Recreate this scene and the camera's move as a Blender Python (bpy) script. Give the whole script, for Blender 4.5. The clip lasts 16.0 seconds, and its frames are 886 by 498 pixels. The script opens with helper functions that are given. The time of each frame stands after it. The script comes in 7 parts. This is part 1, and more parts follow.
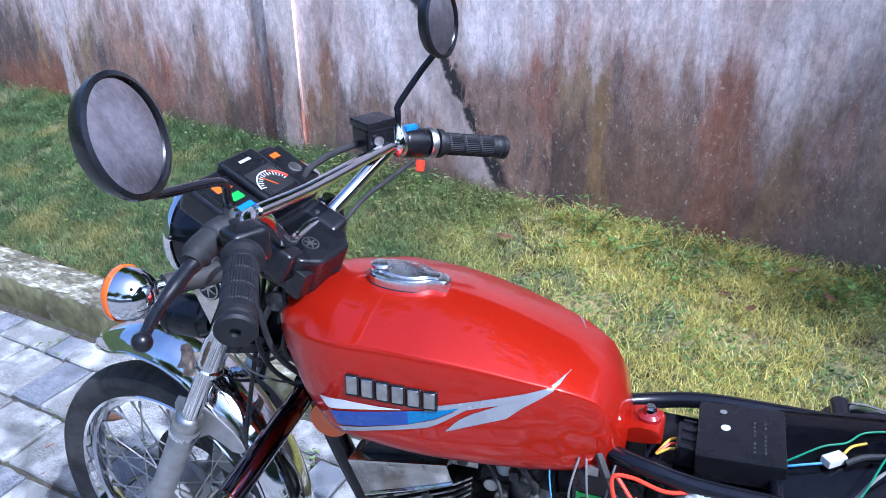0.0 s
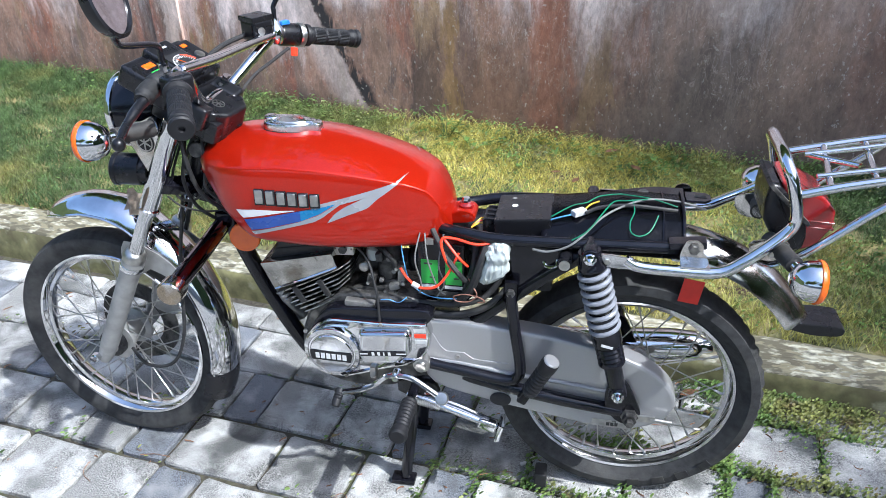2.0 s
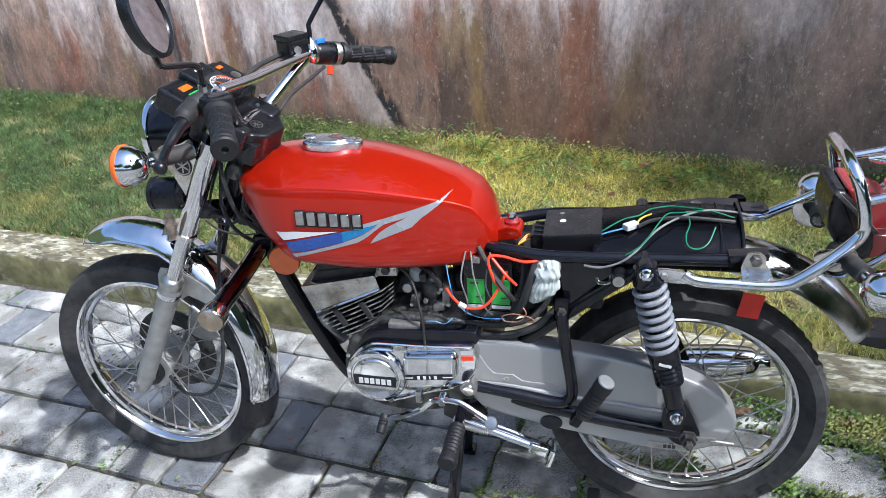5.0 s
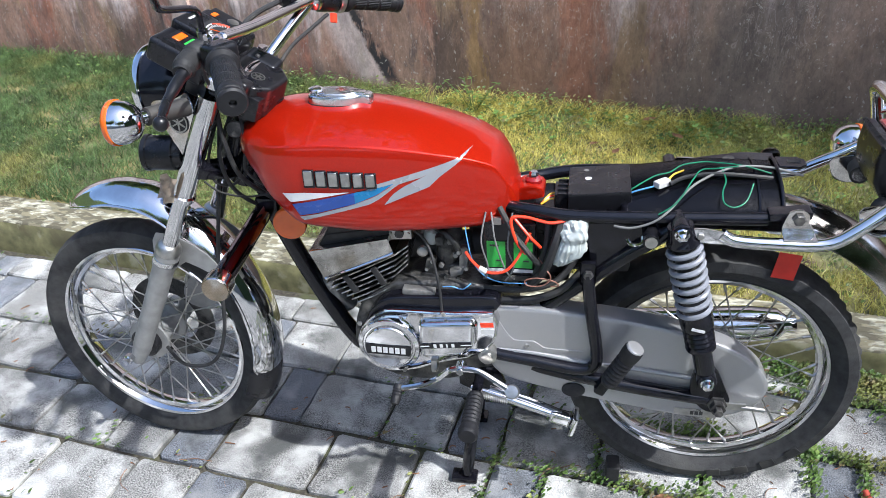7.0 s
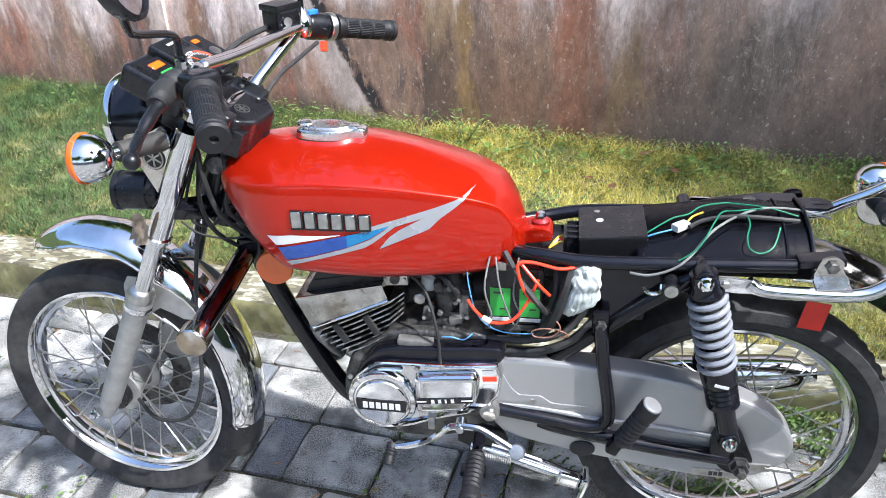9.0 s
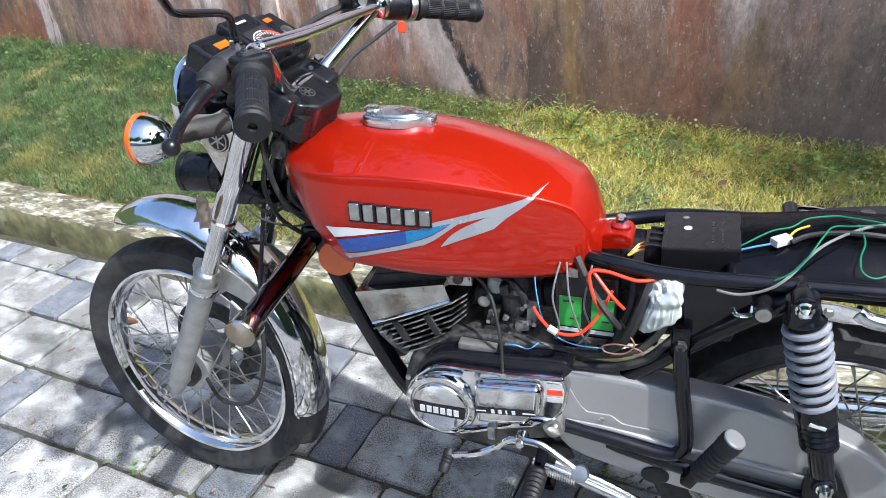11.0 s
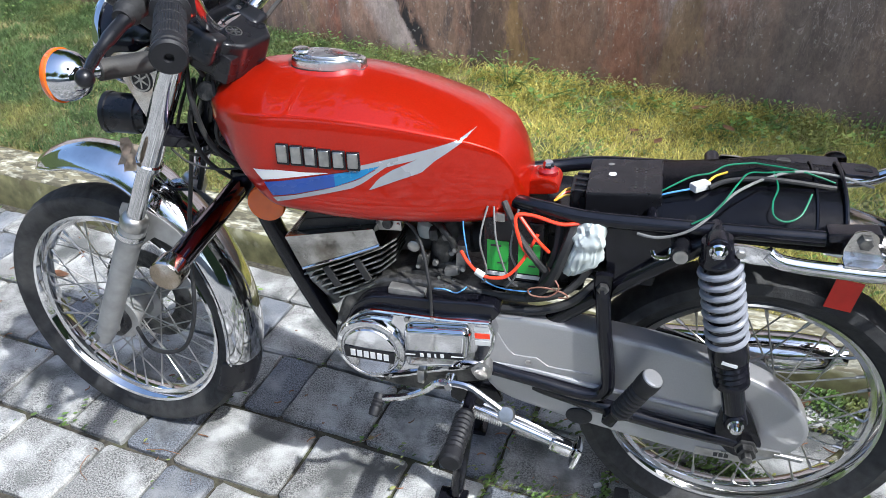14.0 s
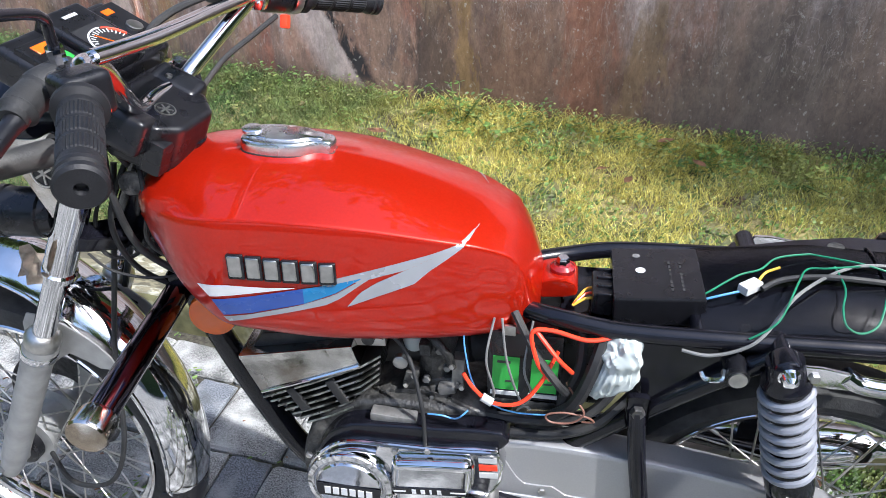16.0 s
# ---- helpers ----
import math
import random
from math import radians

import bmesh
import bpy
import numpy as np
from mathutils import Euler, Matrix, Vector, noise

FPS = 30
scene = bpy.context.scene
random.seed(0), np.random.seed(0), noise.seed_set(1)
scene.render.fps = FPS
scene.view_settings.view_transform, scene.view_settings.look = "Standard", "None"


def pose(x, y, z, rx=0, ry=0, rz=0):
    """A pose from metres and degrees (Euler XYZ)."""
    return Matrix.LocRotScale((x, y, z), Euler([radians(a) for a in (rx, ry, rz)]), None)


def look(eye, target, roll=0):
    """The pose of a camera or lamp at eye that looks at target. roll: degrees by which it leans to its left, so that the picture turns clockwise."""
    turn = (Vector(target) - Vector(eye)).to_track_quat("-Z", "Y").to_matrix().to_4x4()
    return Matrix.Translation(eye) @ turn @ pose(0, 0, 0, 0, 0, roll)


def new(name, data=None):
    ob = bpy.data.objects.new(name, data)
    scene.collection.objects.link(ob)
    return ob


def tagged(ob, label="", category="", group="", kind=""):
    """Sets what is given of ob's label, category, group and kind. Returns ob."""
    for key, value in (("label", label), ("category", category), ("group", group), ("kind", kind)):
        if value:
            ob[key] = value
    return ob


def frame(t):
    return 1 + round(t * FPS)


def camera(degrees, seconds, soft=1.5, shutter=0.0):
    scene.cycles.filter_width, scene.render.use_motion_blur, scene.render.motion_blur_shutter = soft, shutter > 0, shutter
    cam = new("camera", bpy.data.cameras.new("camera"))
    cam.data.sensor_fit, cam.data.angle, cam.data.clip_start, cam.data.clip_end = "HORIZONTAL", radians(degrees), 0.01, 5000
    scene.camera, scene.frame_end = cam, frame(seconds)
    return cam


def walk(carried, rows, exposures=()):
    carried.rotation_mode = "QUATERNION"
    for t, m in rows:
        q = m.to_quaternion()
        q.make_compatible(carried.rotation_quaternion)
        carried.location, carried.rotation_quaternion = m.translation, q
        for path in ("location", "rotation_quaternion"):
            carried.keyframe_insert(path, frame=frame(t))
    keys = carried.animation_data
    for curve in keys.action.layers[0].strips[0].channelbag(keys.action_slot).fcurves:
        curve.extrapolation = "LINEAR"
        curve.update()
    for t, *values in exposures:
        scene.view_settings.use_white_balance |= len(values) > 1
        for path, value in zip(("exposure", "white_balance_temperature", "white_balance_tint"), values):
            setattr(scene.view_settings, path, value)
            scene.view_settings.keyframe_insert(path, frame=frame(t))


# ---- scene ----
cam = camera(60.00, 16.0, soft=0.6)
PATH = [
    (0, (0.8976, -0.9311, 1.4508), (0.2753, 0.7463, 0.5569), -0.64),
    (0.5, (0.9387, -1.1252, 1.4560), (0.4690, 0.5849, 0.5313), -1.71),
    (1, (0.9473, -1.3072, 1.4613), (0.5888, 0.4195, 0.5179), -0.98),
    (1.5, (1.0261, -1.3924, 1.4688), (0.6974, 0.3388, 0.5230), -1.39),
    (2, (1.1084, -1.4495, 1.4643), (0.7633, 0.2542, 0.4752), -1.35),
    (2.5, (1.1418, -1.4909, 1.4745), (0.7387, 0.2110, 0.5046), -2.85),
    (3, (1.1581, -1.4956, 1.4703), (0.7434, 0.2027, 0.4987), -3.24),
    (3.5, (1.1288, -1.4828, 1.4607), (0.6769, 0.1990, 0.4771), -3.20),
    (4, (1.0740, -1.4541, 1.4464), (0.5827, 0.2062, 0.4453), -4.44),
    (4.5, (1.0383, -1.4301, 1.4329), (0.5925, 0.2505, 0.4444), -3.89),
    (4.7, (1.0487, -1.4240, 1.4405), (0.6452, 0.2961, 0.5031), -3.68),
    (6.8, (0.9698, -1.3592, 1.3965), (0.5752, 0.3135, 0.3735), -3.30),
    (7, (0.9559, -1.3458, 1.3997), (0.6128, 0.3304, 0.3640), -3.40),
    (7.5, (0.9468, -1.2871, 1.3657), (0.8833, 0.3920, 0.2811), -0.12),
    (8, (0.9436, -1.2746, 1.3683), (0.9774, 0.4217, 0.3093), 0.03),
    (8.5, (0.9176, -1.2857, 1.3774), (0.7996, 0.4407, 0.3746), -1.46),
    (9, (0.9013, -1.2341, 1.3670), (0.6041, 0.4880, 0.3942), -2.39),
    (9.2, (0.9034, -1.2046, 1.3639), (0.5153, 0.4894, 0.3740), -2.51),
    (11.3, (0.9637, -1.1223, 1.3397), (0.3849, 0.5026, 0.3275), -4.06),
    (11.5, (0.9663, -1.1293, 1.3357), (0.4098, 0.4939, 0.3083), -3.66),
    (12, (0.9668, -1.1313, 1.3329), (0.4589, 0.4959, 0.2869), -2.44),
    (12.5, (0.9716, -1.1409, 1.3250), (0.4906, 0.4887, 0.2700), -1.74),
    (13, (0.9825, -1.1384, 1.3208), (0.5288, 0.4846, 0.2438), -1.22),
    (13.5, (0.9935, -1.1418, 1.3154), (0.5362, 0.4709, 0.2244), -1.69),
    (14, (0.9952, -1.1365, 1.3191), (0.5526, 0.4831, 0.2325), -1.42),
    (14.5, (1.0027, -1.1410, 1.3220), (0.5646, 0.4856, 0.2438), -0.49),
    (15, (1.0046, -1.1197, 1.3236), (0.5913, 0.5067, 0.2355), -0.26),
    (15.5, (0.9659, -1.0501, 1.3197), (0.5743, 0.5804, 0.2298), -0.75),
    (16, (0.8434, -0.8818, 1.3205), (0.5789, 0.7835, 0.2449), -0.28),
]
walk(cam, [(t, look(eye, target, roll)) for t, eye, target, roll in PATH], [(0.0, 1.06, 4850, 17), (0.4, 1.13, 5050, 12), (1.0, 1.22, 5250, 9), (2.0, 1.24, 5600, 8), (4.5, 1.05, 5700, 8), (7.0, 1.12, 5800, 9), (8.0, 1.36, 5850, 9), (9.0, 1.5, 5850, 9), (12.0, 1.08, 5750, 8), (15.0, 1.1, 5800, 8), (16.0, 1.25, 5800, 10)])

# ---- light ----
world = bpy.data.worlds.new("sky")
scene.world = world
world.use_nodes = True
wn = world.node_tree
sky = wn.nodes.new("ShaderNodeTexSky")
sky.sky_type, sky.sun_disc = "NISHITA", False
SUN_EL, SUN_AZ = 52.0, 112.0   # height, and degrees from +y towards +x
sky.dust_density = 3.0
sky.sun_elevation, sky.sun_rotation = radians(SUN_EL), radians(SUN_AZ)
wn.links.new(sky.outputs[0], wn.nodes["Background"].inputs[0])
wn.nodes["Background"].inputs[1].default_value = 0.15
lamp = bpy.data.lights.new("sun", "SUN")
lamp.energy, lamp.angle, lamp.color = 3.4, radians(1.2), (1.0, 0.95, 0.87)
sun = new("sun", lamp)
sun.matrix_world = look((6 * math.sin(radians(SUN_AZ)) * math.cos(radians(SUN_EL)), 6 * math.cos(radians(SUN_AZ)) * math.cos(radians(SUN_EL)), 6 * math.sin(radians(SUN_EL))), (0, 0, 0))
scene.view_settings.exposure = 1.3


# ---- materials ----
def material(name, color, rough=0.5, metal=0.0, coat=0.0, vary=0.12, scale=30.0, bump=0.0, bump_scale=120.0, rough_vary=0.1, trans=0.0, second=None, second_scale=6.0, second_at=(0.5, 0.6), by_object=0.0, spec=0.5, third=None, third_scale=3.0, third_at=(0.5, 0.7), fine_at=(0.3, 0.7), stretch=None):
    """A surface with two scales of variation: fine grain and broad stains."""
    m = bpy.data.materials.new(name)
    m.use_nodes = True
    t = m.node_tree
    b = t.nodes["Principled BSDF"]
    b.inputs["Roughness"].default_value, b.inputs["Metallic"].default_value = rough, metal
    b.inputs["Coat Weight"].default_value = coat
    b.inputs["Coat Roughness"].default_value = 0.03
    b.inputs["Specular IOR Level"].default_value = spec
    b.inputs["Transmission Weight"].default_value = trans
    geo = t.nodes.new("ShaderNodeNewGeometry").outputs["Position"]
    if stretch:
        grow = t.nodes.new("ShaderNodeMapping")
        grow.inputs["Scale"].default_value = stretch
        t.links.new(geo, grow.inputs["Vector"])
        geo = grow.outputs[0]

    def noise_at(s, detail=6.0):
        n = t.nodes.new("ShaderNodeTexNoise")
        n.inputs["Scale"].default_value, n.inputs["Detail"].default_value = s, detail
        t.links.new(geo, n.inputs["Vector"])
        return n.outputs["Fac"]

    def ramp(v, lo, hi, a=0.0, c=1.0):
        r = t.nodes.new("ShaderNodeMapRange")
        r.inputs["From Min"].default_value, r.inputs["From Max"].default_value = lo, hi
        r.inputs["To Min"].default_value, r.inputs["To Max"].default_value = a, c
        t.links.new(v, r.inputs["Value"])
        return r.outputs[0]

    def mix(fac, a, c):
        n = t.nodes.new("ShaderNodeMix")
        n.data_type = "RGBA"
        for s, v in (("Factor", fac), ("A", a), ("B", c)):
            sock = [i for i in n.inputs if i.name == s and (i.type == "RGBA" or s == "Factor" and i.type == "VALUE")][0]
            if isinstance(v, (tuple, float)):
                sock.default_value = (*v, 1.0) if isinstance(v, tuple) else v
            else:
                t.links.new(v, sock)
        return [o for o in n.outputs if o.type == "RGBA"][0]

    fine = noise_at(scale)
    dark = tuple(c * (1 - 2 * vary) for c in color)
    light = tuple(min(1, c * (1 + 2 * vary)) for c in color)
    col = mix(ramp(fine, *fine_at), dark, light)
    if second:
        col = mix(ramp(noise_at(second_scale, 8.0), *second_at), col, second)
    if third:
        col = mix(ramp(noise_at(third_scale, 10.0), *third_at), col, third)
    if by_object:
        info = t.nodes.new("ShaderNodeObjectInfo").outputs["Random"]
        hsv = t.nodes.new("ShaderNodeHueSaturation")
        t.links.new(ramp(info, 0, 1, 1 - by_object, 1 + by_object), hsv.inputs["Value"])
        t.links.new(col, hsv.inputs["Color"])
        col = hsv.outputs[0]
    t.links.new(col, b.inputs["Base Color"])
    t.links.new(ramp(noise_at(scale * 0.37), 0.3, 0.7, max(0.02, rough - rough_vary), min(1, rough + rough_vary)), b.inputs["Roughness"])
    if bump:
        bn = t.nodes.new("ShaderNodeBump")
        bn.inputs["Strength"].default_value, bn.inputs["Distance"].default_value = bump, 0.004
        t.links.new(noise_at(bump_scale, 8.0), bn.inputs["Height"])
        t.links.new(bn.outputs[0], b.inputs["Normal"])
    return m


CAP = material("polished_cap", (0.8, 0.8, 0.8), 0.24, 1.0, vary=0.08, scale=60, rough_vary=0.1)
RED = material("red_paint", (0.42, 0.012, 0.0015), 0.34, 0.5, 0.8, vary=0.03, scale=300, rough_vary=0.04, spec=0.1)
CHROME = material("chrome", (0.67, 0.67, 0.68), 0.06, 1.0, vary=0.05, scale=25, rough_vary=0.04, bump=0.12, bump_scale=16)
OLD_CHROME = material("worn_chrome", (0.6, 0.58, 0.55), 0.13, 1.0, vary=0.14, scale=30, rough_vary=0.12, bump=0.06, bump_scale=22, second=(0.36, 0.3, 0.23), second_scale=14, second_at=(0.5, 0.64), third=(0.16, 0.12, 0.085), third_scale=38, third_at=(0.62, 0.7))
BLACK = material("black_paint", (0.006, 0.006, 0.009), 0.16, 0.0, 0.0, spec=0.4, vary=0.15, scale=60, rough_vary=0.1, second=(0.022, 0.02, 0.018), second_scale=18, second_at=(0.62, 0.85), bump=0.06, bump_scale=60)
# chrome of the crash bar, with the dark it reflects put into the colour
CHROME_DARK_TONED = material("chrome_dark_toned", (0.16, 0.13, 0.16), 0.1, 1.0, vary=0.1, scale=20, rough_vary=0.05)
PLASTIC = material("black_plastic", (0.008, 0.008, 0.01), 0.3, vary=0.12, scale=80, bump=0.03, bump_scale=900, spec=0.4)
RUBBER = material("black_rubber", (0.02, 0.02, 0.021), 0.6, spec=0.35, vary=0.15, scale=50, bump=0.2, bump_scale=300, second=(0.075, 0.07, 0.062), second_scale=9, second_at=(0.5, 0.8))
TYRE = material("dusty_tyre", (0.027, 0.027, 0.028), 0.75, spec=0.4, vary=0.2, scale=60, bump=0.25, bump_scale=250, second=(0.07, 0.068, 0.064), second_scale=7, second_at=(0.5, 0.75))
GRIP = material("grip_rubber", (0.01, 0.01, 0.012), 0.55, spec=0.35, vary=0.12, scale=60, bump=0.15, bump_scale=500)
SILVER = material("silver_paint", (0.38, 0.38, 0.39), 0.34, 0.6, 0.25, vary=0.02, scale=400, rough_vary=0.05, second=(0.43, 0.42, 0.4), second_scale=5, second_at=(0.45, 0.8))
CAST = material("cast_aluminium", (0.33, 0.33, 0.325), 0.45, 0.6, vary=0.07, scale=40, bump=0.06, bump_scale=400)
STEEL = material("dull_steel", (0.45, 0.44, 0.42), 0.35, 1.0, vary=0.12, scale=60)
GRIMY = material("grimy_metal", (0.05, 0.049, 0.048), 0.5, 0.5, vary=0.35, scale=60, bump=0.6, bump_scale=180, second=(0.2, 0.19, 0.17), second_scale=22, second_at=(0.5, 0.7))
FIN = material("black_fins", (0.012, 0.012, 0.012), 0.4, 0.2, vary=0.25, scale=60, bump=0.2, bump_scale=300, second=(0.04, 0.037, 0.034), second_scale=30, second_at=(0.55, 0.75))
FIN_EDGE = material("bare_fin_edge", (0.4, 0.39, 0.37), 0.35, 0.9, vary=0.3, scale=70, second=(0.06, 0.055, 0.05), second_scale=40, second_at=(0.5, 0.62))
SHROUD = material("polished_shroud", (0.4, 0.39, 0.37), 0.2, 1.0, vary=0.2, scale=28, rough_vary=0.2, bump=0.05, bump_scale=60, second=(0.2, 0.18, 0.15), second_scale=16, second_at=(0.5, 0.66), third=(0.1, 0.085, 0.06), third_scale=45, third_at=(0.62, 0.7))
CASE_GREY = material("stained_alloy", (0.24, 0.235, 0.225), 0.5, 0.6, vary=0.2, scale=60, bump=0.15, bump_scale=200, second=(0.09, 0.085, 0.08), second_scale=30, second_at=(0.5, 0.7))
SPRING = material("spring_paint", (0.2, 0.21, 0.24), 0.4, 0.0, 0.3, vary=0.06, scale=60)
ORANGE = material("orange_lens", (0.75, 0.13, 0.01), 0.2, 0.0, 0.5, vary=0.05, trans=0.1)
RED_LENS = material("red_lens", (0.24, 0.011, 0.011), 0.18, 0.0, 0.6, vary=0.06)
REFLECTOR = material("red_reflector_tape", (0.55, 0.02, 0.01), 0.4, vary=0.08)
MIRROR = material("mirror_glass", (0.5, 0.49, 0.52), 0.03, 1.0, vary=0.01, rough_vary=0.01)
WHITE = material("white_decal", (0.6, 0.6, 0.6), 0.3, 0.0, 0.4, vary=0.03)
GREY_DECAL = material("silver_decal", (0.29, 0.3, 0.32), 0.3, 0.2, 0.4, vary=0.03)
BLUE_DECAL = material("blue_decal", (0.014, 0.055, 0.26), 0.3, 0.0, 0.4, vary=0.03)
CYAN_DECAL = material("light_blue_decal", (0.01, 0.15, 0.34), 0.3, 0.0, 0.4, vary=0.03)
BLUE = material("blue_switch", (0.03, 0.17, 0.55), 0.4)
RED_SWITCH = material("red_switch", (0.75, 0.05, 0.015), 0.4)
GREEN = material("green_label", (0.04, 0.36, 0.05), 0.4, vary=0.05)
RED_WIRE = material("red_wire", (0.8, 0.05, 0.015), 0.4, vary=0.04)
GREEN_WIRE = material("green_wire", (0.012, 0.16, 0.08), 0.4)
GREY_WIRE = material("grey_wire", (0.16, 0.16, 0.155), 0.5)
BLUE_WIRE = material("blue_wire", (0.1, 0.3, 0.6), 0.4)
BROWN_WIRE = material("brown_wire", (0.22, 0.1, 0.07), 0.5)
YELLOW_WIRE = material("yellow_wire", (0.7, 0.42, 0.03), 0.5)
BAG = material("white_plastic_bag", (0.5, 0.54, 0.52), 0.4, vary=0.05, trans=0.15)
CONNECTOR = material("white_connector", (0.5, 0.5, 0.49), 0.45, vary=0.05)
DARK_LETTER = material("dull_print", (0.035, 0.035, 0.035), 0.5)
DIAL = material("dial_face", (0.02, 0.02, 0.022), 0.3)
HOSE = material("green_hose", (0.05, 0.22, 0.12), 0.4, vary=0.08)
RUST = material("red_rubber_hose", (0.3, 0.05, 0.03), 0.55, vary=0.2)
PAVER = material("grey_paver", (0.21, 0.208, 0.2), 0.88, vary=0.34, scale=300, fine_at=(0.36, 0.66), bump=0.9, bump_scale=260, second=(0.49, 0.49, 0.475), second_scale=9, second_at=(0.46, 0.68), by_object=0.2, third=(0.085, 0.088, 0.085), third_scale=6, third_at=(0.52, 0.66))
PAVER_BLUE = material("blue_grey_paver", (0.135, 0.145, 0.165), 0.82, vary=0.3, scale=300, fine_at=(0.36, 0.66), bump=0.7, bump_scale=240, second=(0.26, 0.265, 0.27), second_scale=11, second_at=(0.5, 0.72), by_object=0.2, third=(0.075, 0.08, 0.085), third_scale=7, third_at=(0.54, 0.68))
MOSS = material("mossy_kerb_face", (0.17, 0.16, 0.075), 0.8, vary=0.2, scale=25, bump=0.2, bump_scale=80, second=(0.09, 0.08, 0.04), second_scale=5, second_at=(0.5, 0.66), third=(0.28, 0.27, 0.18), third_scale=9, third_at=(0.58, 0.66))
SOIL = material("joint_soil", (0.05, 0.044, 0.032), 0.95, vary=0.3, scale=90, bump=0.6, bump_scale=150, second=(0.055, 0.06, 0.026), second_scale=9, second_at=(0.5, 0.65))
KERB = material("weathered_kerb", (0.34, 0.325, 0.25), 0.88, vary=0.35, scale=90, bump=1.0, bump_scale=90, second=(0.1, 0.09, 0.06), second_scale=30, second_at=(0.47, 0.53), third=(0.19, 0.17, 0.11), third_scale=70, third_at=(0.5, 0.58), stretch=(0.34, 1.0, 1.0))
LEAF = material("green_leaf", (0.125, 0.21, 0.05), 0.5, vary=0.28, scale=8, second=(0.25, 0.265, 0.08), second_scale=5, third=(0.2, 0.15, 0.07), third_scale=17, third_at=(0.58, 0.68))
GRASS = material("grass_blades", (0.115, 0.182, 0.068), 0.6, vary=0.26, scale=14, second=(0.32, 0.3, 0.1), second_scale=3.2, second_at=(0.54, 0.72))
THATCH = material("lawn_thatch", (0.105, 0.11, 0.05), 0.95, vary=0.35, scale=60, bump=0.8, bump_scale=160, second=(0.24, 0.2, 0.08), second_scale=4, second_at=(0.45, 0.6), third=(0.06, 0.038, 0.025), third_scale=5, third_at=(0.6, 0.66))


def see_through(m, share, sunlit_dry=0.0):
    """Lets part of the light through a leaf; the last share paints sunlight and straw onto the lawn's middle."""
    t = m.node_tree
    b, out = t.nodes["Principled BSDF"], t.nodes["Material Output"]
    if sunlit_dry:
        src = b.inputs["Base Color"].links[0].from_socket
        geo = t.nodes.new("ShaderNodeNewGeometry").outputs["Position"]
        sep = t.nodes.new("ShaderNodeSeparateXYZ")
        t.links.new(geo, sep.inputs[0])
        wav = t.nodes.new("ShaderNodeTexNoise")
        wav.inputs["Scale"].default_value = 2.2
        t.links.new(geo, wav.inputs["Vector"])
        add = t.nodes.new("ShaderNodeMath")
        add.operation = "MULTIPLY_ADD"
        t.links.new(wav.outputs["Fac"], add.inputs[0])
        add.inputs[1].default_value = 1.6
        t.links.new(sep.outputs["X"], add.inputs[2])
        rise = t.nodes.new("ShaderNodeMapRange")
        rise.interpolation_type = "SMOOTHSTEP"
        rise.inputs["From Min"].default_value, rise.inputs["From Max"].default_value = 0.35, 1.35
        t.links.new(add.outputs[0], rise.inputs["Value"])
        fall = t.nodes.new("ShaderNodeMapRange")
        fall.inputs["From Min"].default_value, fall.inputs["From Max"].default_value = 2.8, 2.1
        t.links.new(add.outputs[0], fall.inputs["Value"])
        both = t.nodes.new("ShaderNodeMath")
        both.operation = "MULTIPLY"
        t.links.new(rise.outputs[0], both.inputs[0]), t.links.new(fall.outputs[0], both.inputs[1])
        amount = t.nodes.new("ShaderNodeMath")
        amount.operation = "MULTIPLY"
        t.links.new(both.outputs[0], amount.inputs[0])
        amount.inputs[1].default_value = sunlit_dry
        mx = t.nodes.new("ShaderNodeMix")
        mx.data_type = "RGBA"
        t.links.new(amount.outputs[0], mx.inputs[0])
        t.links.new(src, mx.inputs[6])
        # bright yellow: straw, with the sunlight on this patch put into the colour
        mx.inputs[7].default_value = (0.72, 0.64, 0.19, 1)
        t.links.new(mx.outputs[2], b.inputs["Base Color"])
    isle = t.nodes.new("ShaderNodeNewGeometry").outputs["Random Per Island"]
    spread = t.nodes.new("ShaderNodeMapRange")
    spread.inputs["To Min"].default_value, spread.inputs["To Max"].default_value = 0.45, 1.4
    t.links.new(isle, spread.inputs["Value"])
    hsv = t.nodes.new("ShaderNodeHueSaturation")
    t.links.new(spread.outputs[0], hsv.inputs["Value"])
    t.links.new(b.inputs["Base Color"].links[0].from_socket, hsv.inputs["Color"])
    t.links.new(hsv.outputs[0], b.inputs["Base Color"])
    tr = t.nodes.new("ShaderNodeBsdfTranslucent")
    t.links.new(b.inputs["Base Color"].links[0].from_socket, tr.inputs["Color"])
    ms = t.nodes.new("ShaderNodeMixShader")
    ms.inputs[0].default_value = share
    t.links.new(b.outputs[0], ms.inputs[1]), t.links.new(tr.outputs[0], ms.inputs[2])
    t.links.new(ms.outputs[0], out.inputs["Surface"])


see_through(LEAF, 0.4)
see_through(GRASS, 0.45, 0.92)
DRY = material("dry_leaf", (0.22, 0.11, 0.06), 0.75, vary=0.25, scale=60)


# ---- building tools ----
def finish(bm, angle=38):
    bmesh.ops.recalc_face_normals(bm, faces=bm.faces[:])
    for f in bm.faces:
        f.smooth = True
    for e in bm.edges:
        e.smooth = len(e.link_faces) == 2 and e.calc_face_angle(0) < radians(angle)


ORIGIN = {}


